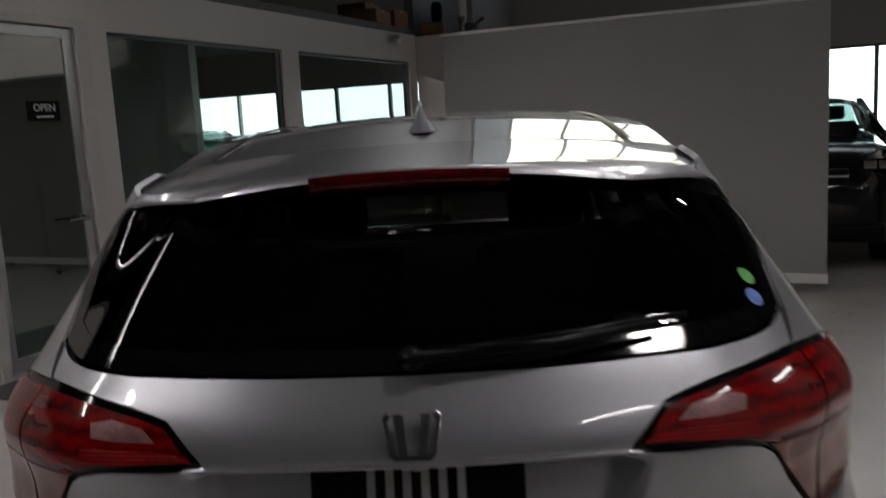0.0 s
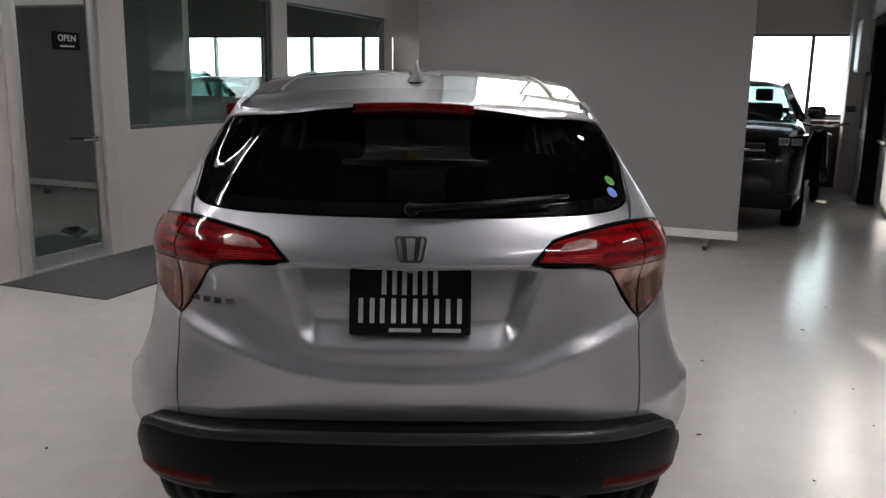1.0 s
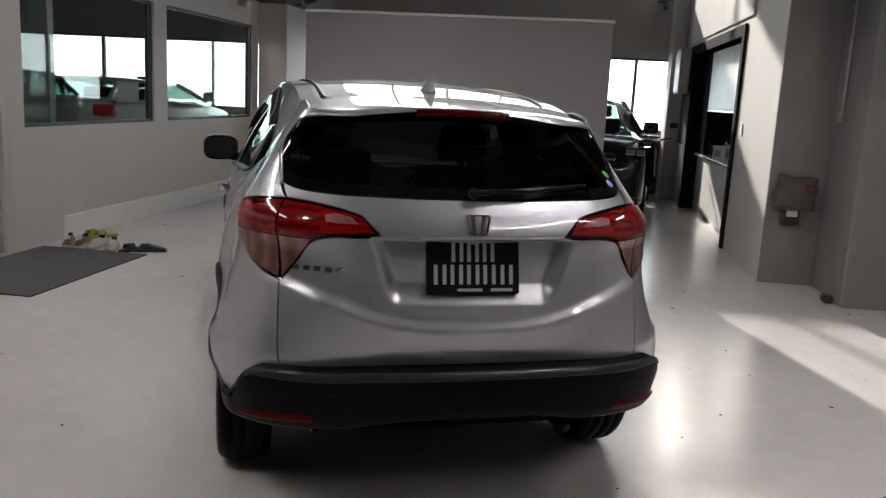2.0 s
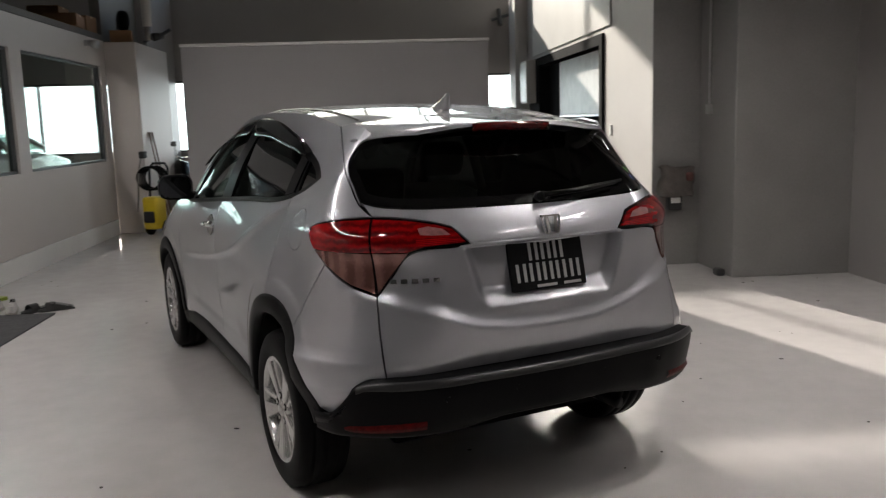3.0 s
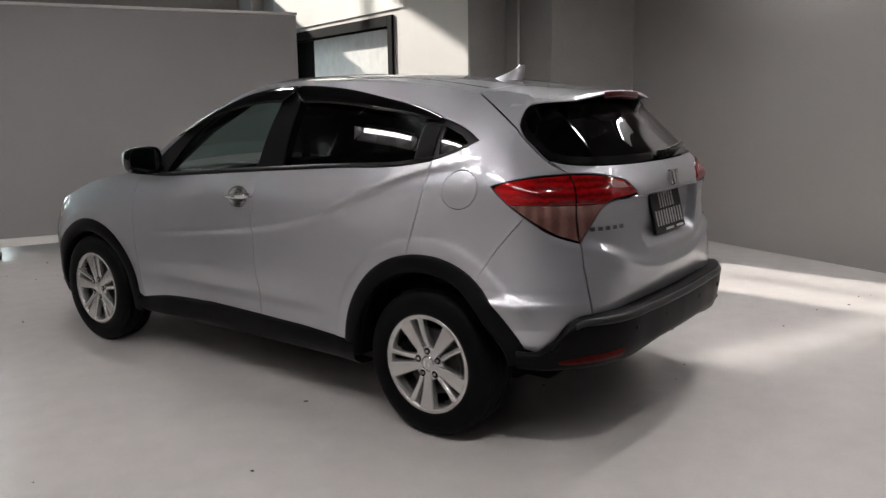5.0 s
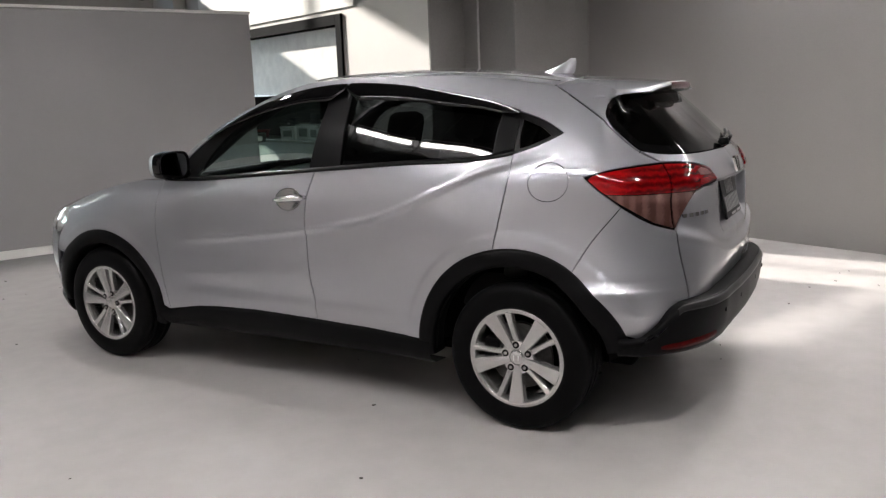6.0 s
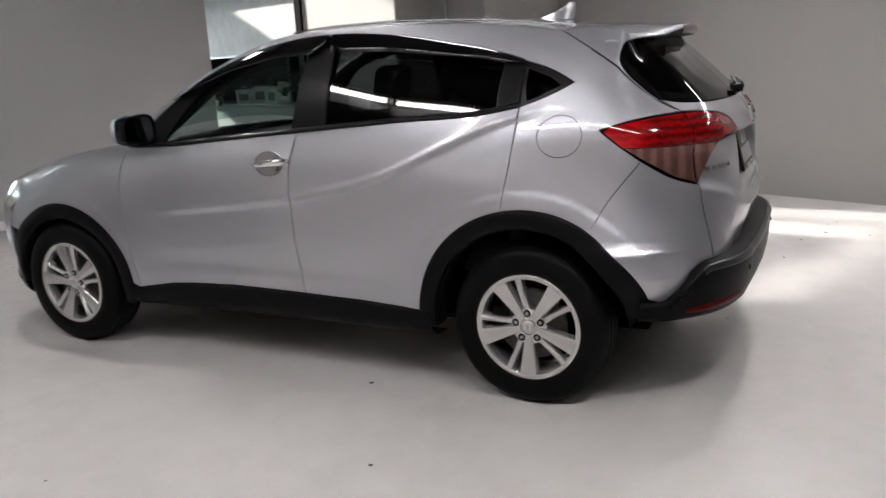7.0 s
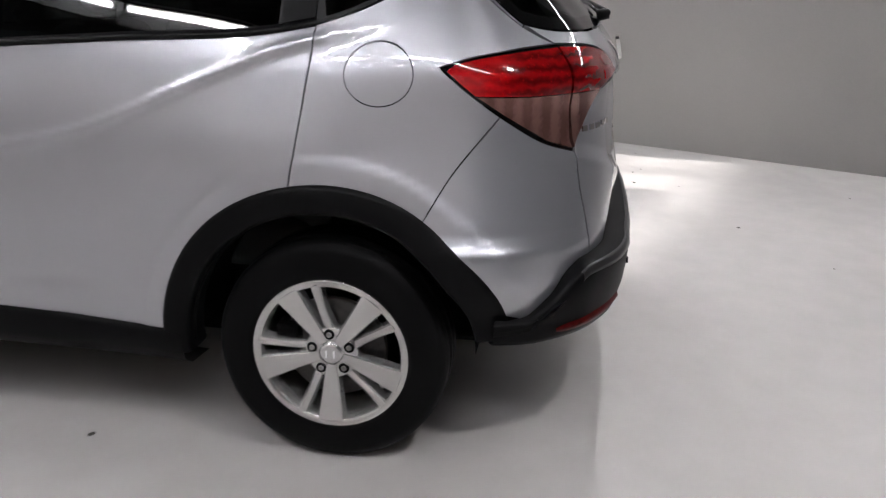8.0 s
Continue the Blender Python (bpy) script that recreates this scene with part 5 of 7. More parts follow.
add_tube(wip, [Vector(pv) + Vector((0, -0.025, 0.01)), Vector(midp), Vector(tip)], [0.011, 0.008, 0.006], 8)
e0, e1 = np.array(body(2 * AC + 1.22, 1.216, 0.014)), np.array(body(2 * AC + 0.85, 1.240, 0.012))
add_tube(wip, [Vector(e0), (Vector(e0) + Vector(e1)) / 2 + Vector((0, -0.006, 0)), Vector(e1)], 0.006, 6)
part("wiper", tidy(wip), SATIN_BLACK, tailgate, "black rear wiper arm", True)
for a, z, colr, nm in ((2 * AC + 0.575, 1.268, (0.10, 0.30, 0.08), "green_sticker"), (2 * AC + 0.615, 1.238, (0.14, 0.22, 0.55), "blue_sticker")):
    bm = bmesh.new()
    ring = [bm.verts.new(Vector([float(c) for c in glass_point(a + 0.030 * math.cos(t), z + 0.0135 * math.sin(t), 1.20, 1.41, 0.004, -0.003)])) for t in np.linspace(0, 2 * math.pi, 25)[:-1]]
    bm.faces.new(ring)
    part(nm, bm, mat(nm, colr, rough=0.4, vary=0.3, scale=60), tailgate, nm.split("_")[0] + " oval window sticker")
fin = bmesh.new()
rows = []
for h, y0, y1, w in ((0.0, 0.045, 0.215, 0.034), (0.012, 0.038, 0.190, 0.026), (0.035, 0.032, 0.135, 0.014), (0.060, 0.030, 0.088, 0.007), (0.078, 0.034, 0.062, 0.003)):
    ring = []
    for k in range(16):
        t = 2 * math.pi * k / 16
        ring.append((w * math.sin(t), (y0 + y1) / 2 + (y1 - y0) / 2 * math.cos(t), 1.543 + h + (0.012 * (1 - h / 0.08)) * ((y0 + y1) / 2 + (y1 - y0) / 2 * math.cos(t)) / 0.2))
    rows.append(ring)
add_grid(fin, rows, wrap=True)
fin.faces.new(list(fin.verts)[-16:])
part("aerial_fin", tidy(fin), PAINT, car, "silver shark-fin aerial", True)
bm = bmesh.new()
add_rod(bm, (0.42, -0.30, 0.30), (0.44, -0.60, 0.295), 0.024, 0.026, 18)
part("exhaust_pipe", bm, SATIN_BLACK, car, "dark exhaust tail pipe", True)

# ---- cabin ----
def cabin_seat(x, y, back, name, w=0.25):
    ob = part(name, box(x - w, x + w, y - 0.05, y + 0.48, 0.46, 0.62, 0.05, 3), SEAT, car, "dark fabric seat", True)
    bm = box(-w * 0.94, w * 0.94, -0.06, 0.06, 0.0, back, 0.05, 3)
    bmesh.ops.transform(bm, matrix=Matrix.Translation((x, y - 0.02, 0.58)) @ Matrix.Rotation(radians(14), 4, "X"), verts=bm.verts)
    part("backrest", bm, SEAT, ob, "", True)
    for hx in ((x,) if w < 0.4 else (x - 0.38, x + 0.38)):
        bm = box(-0.125, 0.125, -0.05, 0.05, 0.0, 0.19, 0.045, 3)
        bmesh.ops.transform(bm, matrix=Matrix.Translation((hx, y - 0.02 - math.sin(radians(14)) * (back + 0.05), 0.58 + back + 0.02)) @ Matrix.Rotation(radians(12), 4, "X"), verts=bm.verts)
        part("headrest", bm, SEAT, ob, "", True)


cabin_seat(-0.36, 1.02, 0.60, "front_seat")
cabin_seat(0.36, 1.02, 0.60, "front_seat")
cabin_seat(0.0, 0.18, 0.52, "rear_bench", 0.60)
bm = bmesh.new()
rows = [[(x, y0, z0) for x in np.linspace(-0.70, 0.70, 9)] for y0, z0 in ((1.62, 0.60), (1.62, 0.92), (1.66, 1.00), (1.85, 1.03), (2.18, 1.03))]
part("dashboard", tidy(add_grid(bm, rows)), CABIN, car, "dark dashboard", True)
part("cabin_floor", box(-0.51, 0.51, -0.55, 2.1, 0.34, 0.40), CABIN, car)
part("luggage_cover", box(-0.55, 0.55, -0.50, 0.0, 0.93, 0.95, 0.005), CABIN, car)
bm = bmesh.new()
for k in range(28):
    t0, t1 = 2 * math.pi * k / 28, 2 * math.pi * (k + 1) / 28
    add_rod(bm, (0.36 + 0.18 * math.cos(t0), 1.50 - 0.06 * math.sin(t0), 0.93 + 0.17 * math.sin(t0)), (0.36 + 0.18 * math.cos(t1), 1.50 - 0.06 * math.sin(t1), 0.93 + 0.17 * math.sin(t1)), 0.015, n=8)
add_rod(bm, (0.19, 1.50, 0.93), (0.53, 1.50, 0.93), 0.02)
add_rod(bm, (0.36, 1.50, 0.93), (0.36, 1.68, 0.86), 0.035)
part("steering_wheel", bm, CABIN, car, "black steering wheel", True)
bm = box(-0.12, 0.12, 1.46, 1.49, 1.36, 1.42, 0.012)
add_rod(bm, (0, 1.48, 1.42), (0, 1.45, 1.53), 0.01)
part("inside_mirror", bm, CABIN, car, "black inside mirror")
for s in (-1, 1):
    part("inner_pillar", tidy(add_tube(bmesh.new(), [(s * 0.72, 1.02, 1.10), (s * 0.66, 1.0, 1.30), (s * 0.57, 0.98, 1.50)], 0.03, 8)), CABIN, car, "", True)
    part("inner_pillar", tidy(add_tube(bmesh.new(), [(s * 0.68, 2.02, 1.08), (s * 0.60, 1.70, 1.32), (s * 0.53, 1.36, 1.50)], 0.028, 8)), CABIN, car, "", True)
    part("inner_pillar", tidy(add_tube(bmesh.new(), [(s * 0.68, 0.10, 1.12), (s * 0.60, 0.02, 1.32), (s * 0.50, -0.08, 1.47)], 0.035, 8)), CABIN, car, "", True)

# ==== backdrop outside the windows ====
HAZE = glow_mat("bright_hazy_sky", (0.90, 0.96, 1.0), 3.2)
bm = bmesh.new()
rows = [[(x, 52 - 0.004 * x * x, z) for x in range(-70, 71, 10)] for z in (-1, 3, 8, 13)]
setting("backdrop", add_grid(bm, rows), HAZE, "bright white hazy sky outside", "sky")

# ==== movable partition ====
part_wall = base("partition", hall(0, 0), "tall grey partition board standing on feet with castors", "partition")
part("board", box(-2.39, 0.95, 5.635, 5.695, 0.162, 2.365, 0.004), PARTITION, part_wall, "grey painted board")
part("top_rail", box(-2.40, 0.96, 5.62, 5.71, 2.367, 2.395, 0.003), WHITE, part_wall, "pale top rail")
part("bottom_rail", box(-2.40, 0.96, 5.628, 5.702, 0.080, 0.160, 0.003), WHITE, part_wall, "pale bottom rail")
for u in (-2.2, -0.75, 0.68):
    foot = part("foot", add_box(box(u - 0.025, u + 0.025, 5.38, 5.95, 0.045, 0.078, 0.006), u - 0.02, u + 0.02, 5.64, 5.69, 0.07, 0.079), STEEL, part_wall, "steel foot bar")
    for v in (5.42, 5.91):
        c = rod((u - 0.016, v, 0.030), (u + 0.016, v, 0.030), 0.030, n=18)
        add_box(c, u - 0.022, u + 0.022, v - 0.012, v + 0.03, 0.030, 0.046, 0.004)
        part("castor", c, BLACK_FRAME, foot, "black castor")

# ==== entrance mat, shoes, door sign ====
mat_bm = box(-4.06, -3.06, 1.67, 3.30, 0.0, 0.012, 0.004)
thing("floor_mat", mat_bm, MAT_RIB, HALL, "dark grey ribbed door mat on the floor", "mat")


def shoe(u, v, rz, upper, sole, label, flat=False, name="shoe"):
    ob = base(name, hall(u, v, 0.012 if u < -3.06 and v < 3.3 else 0.0, rz), label, "shoe", group="shoes by the door")
    bm = bmesh.new()
    rows = []
    for y, w, h in ((-0.135, 0.022, 0.020), (-0.125, 0.034, 0.03), (-0.06, 0.037, 0.03), (0.03, 0.043, 0.026), (0.09, 0.044, 0.022), (0.125, 0.032, 0.020), (0.138, 0.012, 0.018)):
        rows.append([(-w, y, 0.0), (-w * 1.05, y, h * 0.5), (-w, y, h), (w, y, h), (w * 1.05, y, h * 0.5), (w, y, 0.0)])
    add_grid(bm, rows)
    for r in (rows[0], rows[-1]):
        bm.faces.new([bm.verts.new(p) for p in r])
    part("sole", tidy(bm), sole, ob)
    bm = bmesh.new()
    if flat:
        rows = []
        for t in np.linspace(0, math.pi, 13):
            rows.append([(0.045 * math.cos(t), y, 0.022 + 0.052 * math.sin(t)) for y in (-0.005, 0.03, 0.075)])
        add_grid(bm, rows)
        bmesh.ops.solidify(bm, geom=bm.faces[:], thickness=0.006)
        part("strap", tidy(bm), upper, ob, "", True)
    else:
        rows = []
        for y, w, h in ((-0.128, 0.030, 0.085), (-0.10, 0.036, 0.095), (-0.05, 0.038, 0.088), (0.0, 0.040, 0.080), (0.05, 0.041, 0.062), (0.10, 0.036, 0.045), (0.13, 0.016, 0.030)):
            rows.append([(w * math.cos(t) * (1 - 0.25 * math.sin(t)), y, 0.022 + (h - 0.022) * math.sin(t) ** 0.8 if t not in (0, math.pi) else 0.022) for t in np.linspace(0, math.pi, 11)])
        add_grid(bm, rows)
        part("upper", tidy(bm), upper, ob, "", True)
        bm = bmesh.new()
        rows = [[(0.020 * math.cos(t), -0.082 + 0.034 * math.sin(t), z) for t in np.linspace(0, 2 * math.pi, 15)[:-1]] for z in (0.100, 0.060)]
        add_grid(bm, rows, wrap=True)
        bm.faces.new(list(bm.verts)[-14:])
        part("opening", tidy(bm), LINER, ob)
        for k in range(3):
            part("lace", rod((-0.018, 0.0 + 0.018 * k, 0.083 - 0.009 * k), (0.018, 0.004 + 0.018 * k, 0.083 - 0.009 * k), 0.0035, n=6), WHITE, ob)
    return ob


BROWN = mat("brown_leather", (0.085, 0.032, 0.018), rough=0.45, vary=0.3, scale=30, bump=0.2)
PALE = mat("pale_canvas", (0.42, 0.40, 0.39), rough=0.8, vary=0.15, scale=30, bump=0.3, bump_scale=300)
INK = mat("black_rubber_sandal", (0.016, 0.016, 0.017), rough=0.6, vary=0.2, scale=20)
SOLE = mat("shoe_sole", (0.30, 0.28, 0.26), rough=0.8, vary=0.2, scale=30)
GREEN = mat("lime_green_rubber", (0.22, 0.28, 0.03), rough=0.6, vary=0.2, scale=30)
shoe(-3.91, 3.45, 200, BROWN, SOLE, "brown leather shoe on the floor beside the mat")
shoe(-3.79, 3.46, 186, BROWN, SOLE, "brown leather shoe on the floor beside the mat")
shoe(-3.63, 3.45, 175, PALE, SOLE, "pale canvas shoe on the floor beside the mat")
shoe(-3.46, 3.42, 196, PALE, SOLE, "pale canvas shoe on the floor beside the mat")
shoe(-3.27, 3.44, 150, INK, INK, "black rubber sandal on the floor", True, "sandal")
shoe(-3.12, 3.46, 110, INK, INK, "black rubber sandal on the floor", True, "sandal")
shoe(-3.96, 3.95, 170, GREEN, GREEN, "lime green rubber sandal against the skirting", True, "sandal")
shoe(-3.84, 3.93, 150, GREEN, GREEN, "lime green rubber sandal against the skirting", True, "sandal")

SIGN_WHITE = mat("sign_white", (0.75, 0.75, 0.75), rough=0.5, vary=0.03)
sign = base("door_sign", hall(0, 0), "small black hanging sign with white lettering on the glass door", "sign")
part("board", box(UL - 0.018, UL - 0.010, 2.425, 2.69, 1.735, 1.875, 0.004), mat("black_sign_board", (0.006, 0.006, 0.006), rough=0.7, vary=0.1, spec=0.05), sign)
part("hook", rod((UL - 0.014, 2.557, 1.875), (UL - 0.014, 2.557, 1.90), 0.002, n=6), DARK_FRAME, sign)


def lettering(text, size, m, material, parent, name="lettering"):
    cu = bpy.data.curves.new(name, "FONT")
    cu.body, cu.size, cu.extrude = text, size, 0.001
    cu.align_x, cu.align_y = "CENTER", "CENTER"
    tmp_ob = new("tmp_text", cu)
    me = bpy.data.meshes.new_from_object(tmp_ob)
    bpy.data.objects.remove(tmp_ob)
    bpy.data.curves.remove(cu)
    me.transform(m)
    me.materials.append(material)
    ob = new(name, me)
    ob.parent = parent
    return ob


FACE_U = Matrix(((0, 0, 1, 0), (1, 0, 0, 0), (0, 1, 0, 0), (0, 0, 0, 1)))
lettering("OPEN", 0.072, Matrix.Translation((UL - 0.008, 2.557, 1.825)) @ FACE_U, SIGN_WHITE, sign)
bm = bmesh.new()
for k in range(5):
    add_box(bm, UL - 0.0095, UL - 0.008, 2.485 + 0.03 * k, 2.508 + 0.03 * k, 1.758, 1.770)
part("small_print", bm, SIGN_WHITE, sign)

# ==== things on and by the office ====
CARD = mat("brown_cardboard", (0.20, 0.11, 0.055), rough=0.85, vary=0.15, scale=12, bump=0.1)
for u, v, w, d, h, rz in ((-4.30, 7.75, 0.20, 0.26, 0.16, 8), (-4.36, 8.42, 0.20, 0.16, 0.22, -6), (-4.6, 8.05, 0.2, 0.22, 0.3, 3)):
    ob = base("cardboard_box", hall(u, v, 2.84, rz), "brown cardboard box lying on the office roof", "box", group="boxes on the roof")
    part("carton", box(-w, w, -d, d, 0, h, 0.004), CARD, ob)
    part("tape", box(-w - 0.001, w + 0.001, -0.025, 0.025, h - 0.03, h + 0.0015), mat("packing_tape", (0.33, 0.22, 0.11), rough=0.3), ob)
thing("pipe", rod((-3.62, 9.2, 3.0), (-3.62, 9.2, TOP), 0.07, n=16), PILLAR, HALL, "pale upright service pipe in front of the column", "pipe", smooth=True)
top_box = base("cardboard_box", hall(-3.93, 8.95, 2.742, 12), "brown cardboard box lying on the stub wall", "box", group="boxes on the roof")
part("carton", box(-0.15, 0.15, -0.17, 0.17, 0, 0.17, 0.004), CARD, top_box)
part("tape", box(-0.151, 0.151, -0.025, 0.025, 0.14, 0.1715), mat("brown_tape", (0.33, 0.22, 0.11), rough=0.3), top_box)
blower = base("blower", hall(-3.90, 8.97, 2.913, 30), "dark round blower lying on a cardboard box", "blower")
bm = bmesh.new()
add_spin(bm, [(0.0, -0.07), (0.10, -0.07), (0.14, -0.05), (0.15, 0.0), (0.14, 0.05), (0.10, 0.07), (0.0, 0.07)], 24, "x")
for v in bm.verts:
    v.co.z += 0.15
part("drum", tidy(bm), RUBBER, blower, "", True)
part("outlet", box(-0.05, 0.05, 0.05, 0.22, 0.0, 0.10, 0.012), BLACK_FRAME, blower)
fixing = base("pipe_fixing", hall(-3.62, 9.2, 2.80), "dark steel pipe fixing with a valve", "fixing")
part("arm", tidy(add_tube(bmesh.new(), [(-0.068, 0.0, -0.03), (0.0, 0.0, 0.02), (0.16, -0.03, 0.05), (0.34, -0.05, 0.15)], 0.026, 8)), DARK_FRAME, fixing, "", True)
part("valve", tidy(rod((0.0, 0.0, 0.0), (0.0, 0.0, 0.20), 0.05, 0.06, 14)), STEEL, fixing, "", True)
part("flange", tidy(rod((0.10, -0.10, 0.04), (0.20, 0.02, 0.07), 0.06, 0.05, 12)), BLACK_FRAME, fixing, "", True)
HANDLE_WOOD = mat("brown_broom_handle", (0.16, 0.10, 0.07), rough=0.6, vary=0.2, scale=12)
for v, lean in ((8.98, 0.08), (9.16, 0.05)):
    broom = base("broom", hall(-3.45, v, 0, 4), "broom with a brown wooden handle leaning on the stub wall", "broom", group="leaning brooms")
    part("handle", rod((0, 0, 0.06), (-0.225, lean, 1.46), 0.013, n=10), HANDLE_WOOD, broom, "", True)
    part("brush", box(-0.04, 0.04, -0.13, 0.13, 0.0, 0.08, 0.012), BLACK_FRAME, broom)
spot = base("spotlight", hall(-4.10, 7.95, 2.66), "small grey spotlight bracket on the office wall", "lamp")
part("bracket", box(-0.03, 0.03, -0.04, 0.04, -0.04, 0.04, 0.005), ALU, spot)
part("head", rod((0.03, 0, 0), (0.14, -0.06, -0.03), 0.045, 0.055, 16), ALU, spot, "", True)

YELLOW = mat("yellow_plastic", (0.62, 0.46, 0.02), rough=0.4, vary=0.1, scale=8)
washer = base("pressure_washer", hall(-3.50, 8.32, 0, -20), "yellow and black pressure washer with a coiled hose", "washer")
part("casing", box(-0.12, 0.12, -0.13, 0.13, 0.10, 0.56, 0.045, 3), YELLOW, washer, "yellow casing", True)
part("front_panel", box(-0.08, 0.08, -0.142, -0.129, 0.20, 0.36, 0.02), BLACK_FRAME, washer)
for s in (-1, 1):
    w = rod((s * 0.122, 0.08, 0.11), (s * 0.160, 0.08, 0.11), 0.11, n=24)
    part("road_wheel", w, RUBBER, washer, "", True)
part("handle", tidy(add_tube(bmesh.new(), [(-0.14, 0.12, 0.55), (-0.15, 0.17, 0.95), (-0.10, 0.18, 1.02), (0.10, 0.18, 1.02), (0.15, 0.17, 0.95), (0.14, 0.12, 0.55)], 0.018, 8)), BLACK_FRAME, washer, "", True)
bm = bmesh.new()
for k in range(4):
    pts = [(0.19 * math.cos(t) + 0.01 * k, -0.02 + 0.045 * k - 0.06, 0.82 + 0.16 * math.sin(t)) for t in np.linspace(0, 2 * math.pi, 25)]
    add_tube(bm, pts, 0.016, 6)
part("hose", tidy(bm), RUBBER, washer, "black coiled hose", True)
part("lance", tidy(add_tube(bmesh.new(), [(-0.2, -0.1, 0.35), (-0.16, -0.08, 0.9), (-0.10, -0.04, 1.18)], 0.014, 8)), STEEL, washer, "", True)
part("grip", box(-0.14, -0.06, -0.08, 0.02, 1.10, 1.20, 0.015), BLACK_FRAME, washer)

drum = base("drum", hall(-2.47, 6.95), "yellow plastic drum standing on a white sack", "drum")
bm = bmesh.new()
add_spin(bm, [(0.0, 0.22), (0.125, 0.22), (0.14, 0.25), (0.14, 0.44), (0.147, 0.46), (0.14, 0.48), (0.14, 0.68), (0.12, 0.71), (0.0, 0.715)], 28, "z")
part("shell", tidy(bm), YELLOW, drum, "", True)
bm = box(-0.2, 0.2, -0.18, 0.18, 0.0, 0.22, 0.07, 3)
for v in bm.verts:
    v.co += 0.02 * noise.noise_vector(v.co * 7)
    v.co.z = max(0, v.co.z)
part("sack", bm, WHITE_SCUFF, drum, "white woven sack", True)

sheet_bm = bmesh.new()
rows = []
for i in range(19):
    row = []
    for j in range(19):
        x, y = -0.26 + 0.52 * i / 18, -0.40 + 0.80 * j / 18
        lump = noise.noise(Vector((x * 6, y * 6, 3.1))) + 0.5 * noise.noise(Vector((x * 15, y * 15, 7.7)))
        row.append((x + 0.02 * noise.noise(Vector((y * 9, 0, 0))), y + 0.03 * noise.noise(Vector((x * 9, 5, 0))), 0.012 + max(0.0, 0.05 * lump + 0.02)))
    rows.append(row)
add_grid(sheet_bm, rows)
bmesh.ops.solidify(sheet_bm, geom=sheet_bm.faces[:], thickness=0.006)
thing("dust_sheet", tidy(sheet_bm), WHITE_SCUFF, hall(-2.62, 6.35, 0, 10), "crumpled white dust sheet lying on the floor", "sheet", smooth=True)

bike = base("scooter", hall(-3.02, 10.15, 0, 62), "black motor scooter with a red tail lamp", "scooter")
for y in (-0.62, 0.62):
    bm = bmesh.new()
    add_spin(bm, [(0.14, 0.05), (0.20, 0.055), (0.235, 0.03), (0.24, 0.0), (0.235, -0.03), (0.20, -0.055), (0.14, -0.05), (0.02, -0.03), (0.02, 0.03), (0.14, 0.05)], 30)
    for v in bm.verts:
        v.co.y += y
        v.co.z += 0.24
    part("wheel", tidy(bm), RUBBER, bike, "", True)
bm = bmesh.new()
rows = []
for y, z0, z1, w in ((-0.85, 0.62, 0.74, 0.05), (-0.70, 0.50, 0.80, 0.13), (-0.35, 0.30, 0.82, 0.17), (0.0, 0.26, 0.74, 0.16), (0.12, 0.24, 0.36, 0.15), (0.42, 0.24, 0.36, 0.15), (0.52, 0.30, 0.95, 0.15), (0.66, 0.45, 1.0, 0.10), (0.74, 0.6, 0.95, 0.04)):
    rows.append([(w * math.copysign(abs(math.cos(t)) ** 0.6, math.cos(t)), y, (z0 + z1) / 2 + (z1 - z0) / 2 * math.copysign(abs(math.sin(t)) ** 0.6, math.sin(t))) for t in np.linspace(0, 2 * math.pi, 17)[:-1]])
add_grid(bm, rows, wrap=True)
part("body", tidy(bm), GLOSS_BLACK, bike, "", True)
part("seat", box(-0.14, 0.14, -0.72, 0.0, 0.79, 0.88, 0.04, 3), SEAT, bike, "", True)
part("tail_lamp", box(-0.11, 0.11, -0.90, -0.80, 0.66, 0.76, 0.03), RED_LENS, bike, "red tail lamp", True)
part("handlebar", tidy(add_tube(bmesh.new(), [(-0.34, 0.42, 1.06), (-0.1, 0.5, 1.02), (0.1, 0.5, 1.02), (0.34, 0.42, 1.06)], 0.018, 8)), CHROME, bike, "", True)
for s in (-1, 1):
    part("mirror", rod((s * 0.25, 0.45, 1.06), (s * 0.32, 0.45, 1.24), 0.006), STEEL, bike)
    part("mirror_head", box(s * 0.34 - 0.06, s * 0.34 + 0.06, 0.44, 0.46, 1.22, 1.30, 0.01), BLACK_FRAME, bike)

copy_thing(bike, hall(1.84, 10.2, 0, 176))
DARK_CARD = mat("dark_brown_carton", (0.05, 0.033, 0.024), rough=0.8, vary=0.25, scale=10, bump=0.1)
for u, v, z, w, d, h, rz in ((2.02, 11.75, 0.0, 0.26, 0.22, 0.52, 6), (2.0, 11.78, 0.52, 0.22, 0.20, 0.50, -9), (1.62, 11.85, 0.0, 0.16, 0.20, 0.62, 14)):
    ob = base("cardboard_box", hall(u, v, z, rz), "dark brown cardboard box stacked by the far wall", "box", group="boxes by the far wall")
    part("carton", box(-w, w, -d, d, 0, h, 0.004), DARK_CARD, ob)
    part("tape", box(-0.025, 0.025, -d - 0.001, d + 0.001, h - 0.06, h + 0.0015), mat("parcel_tape", (0.20, 0.13, 0.07), rough=0.3), ob)

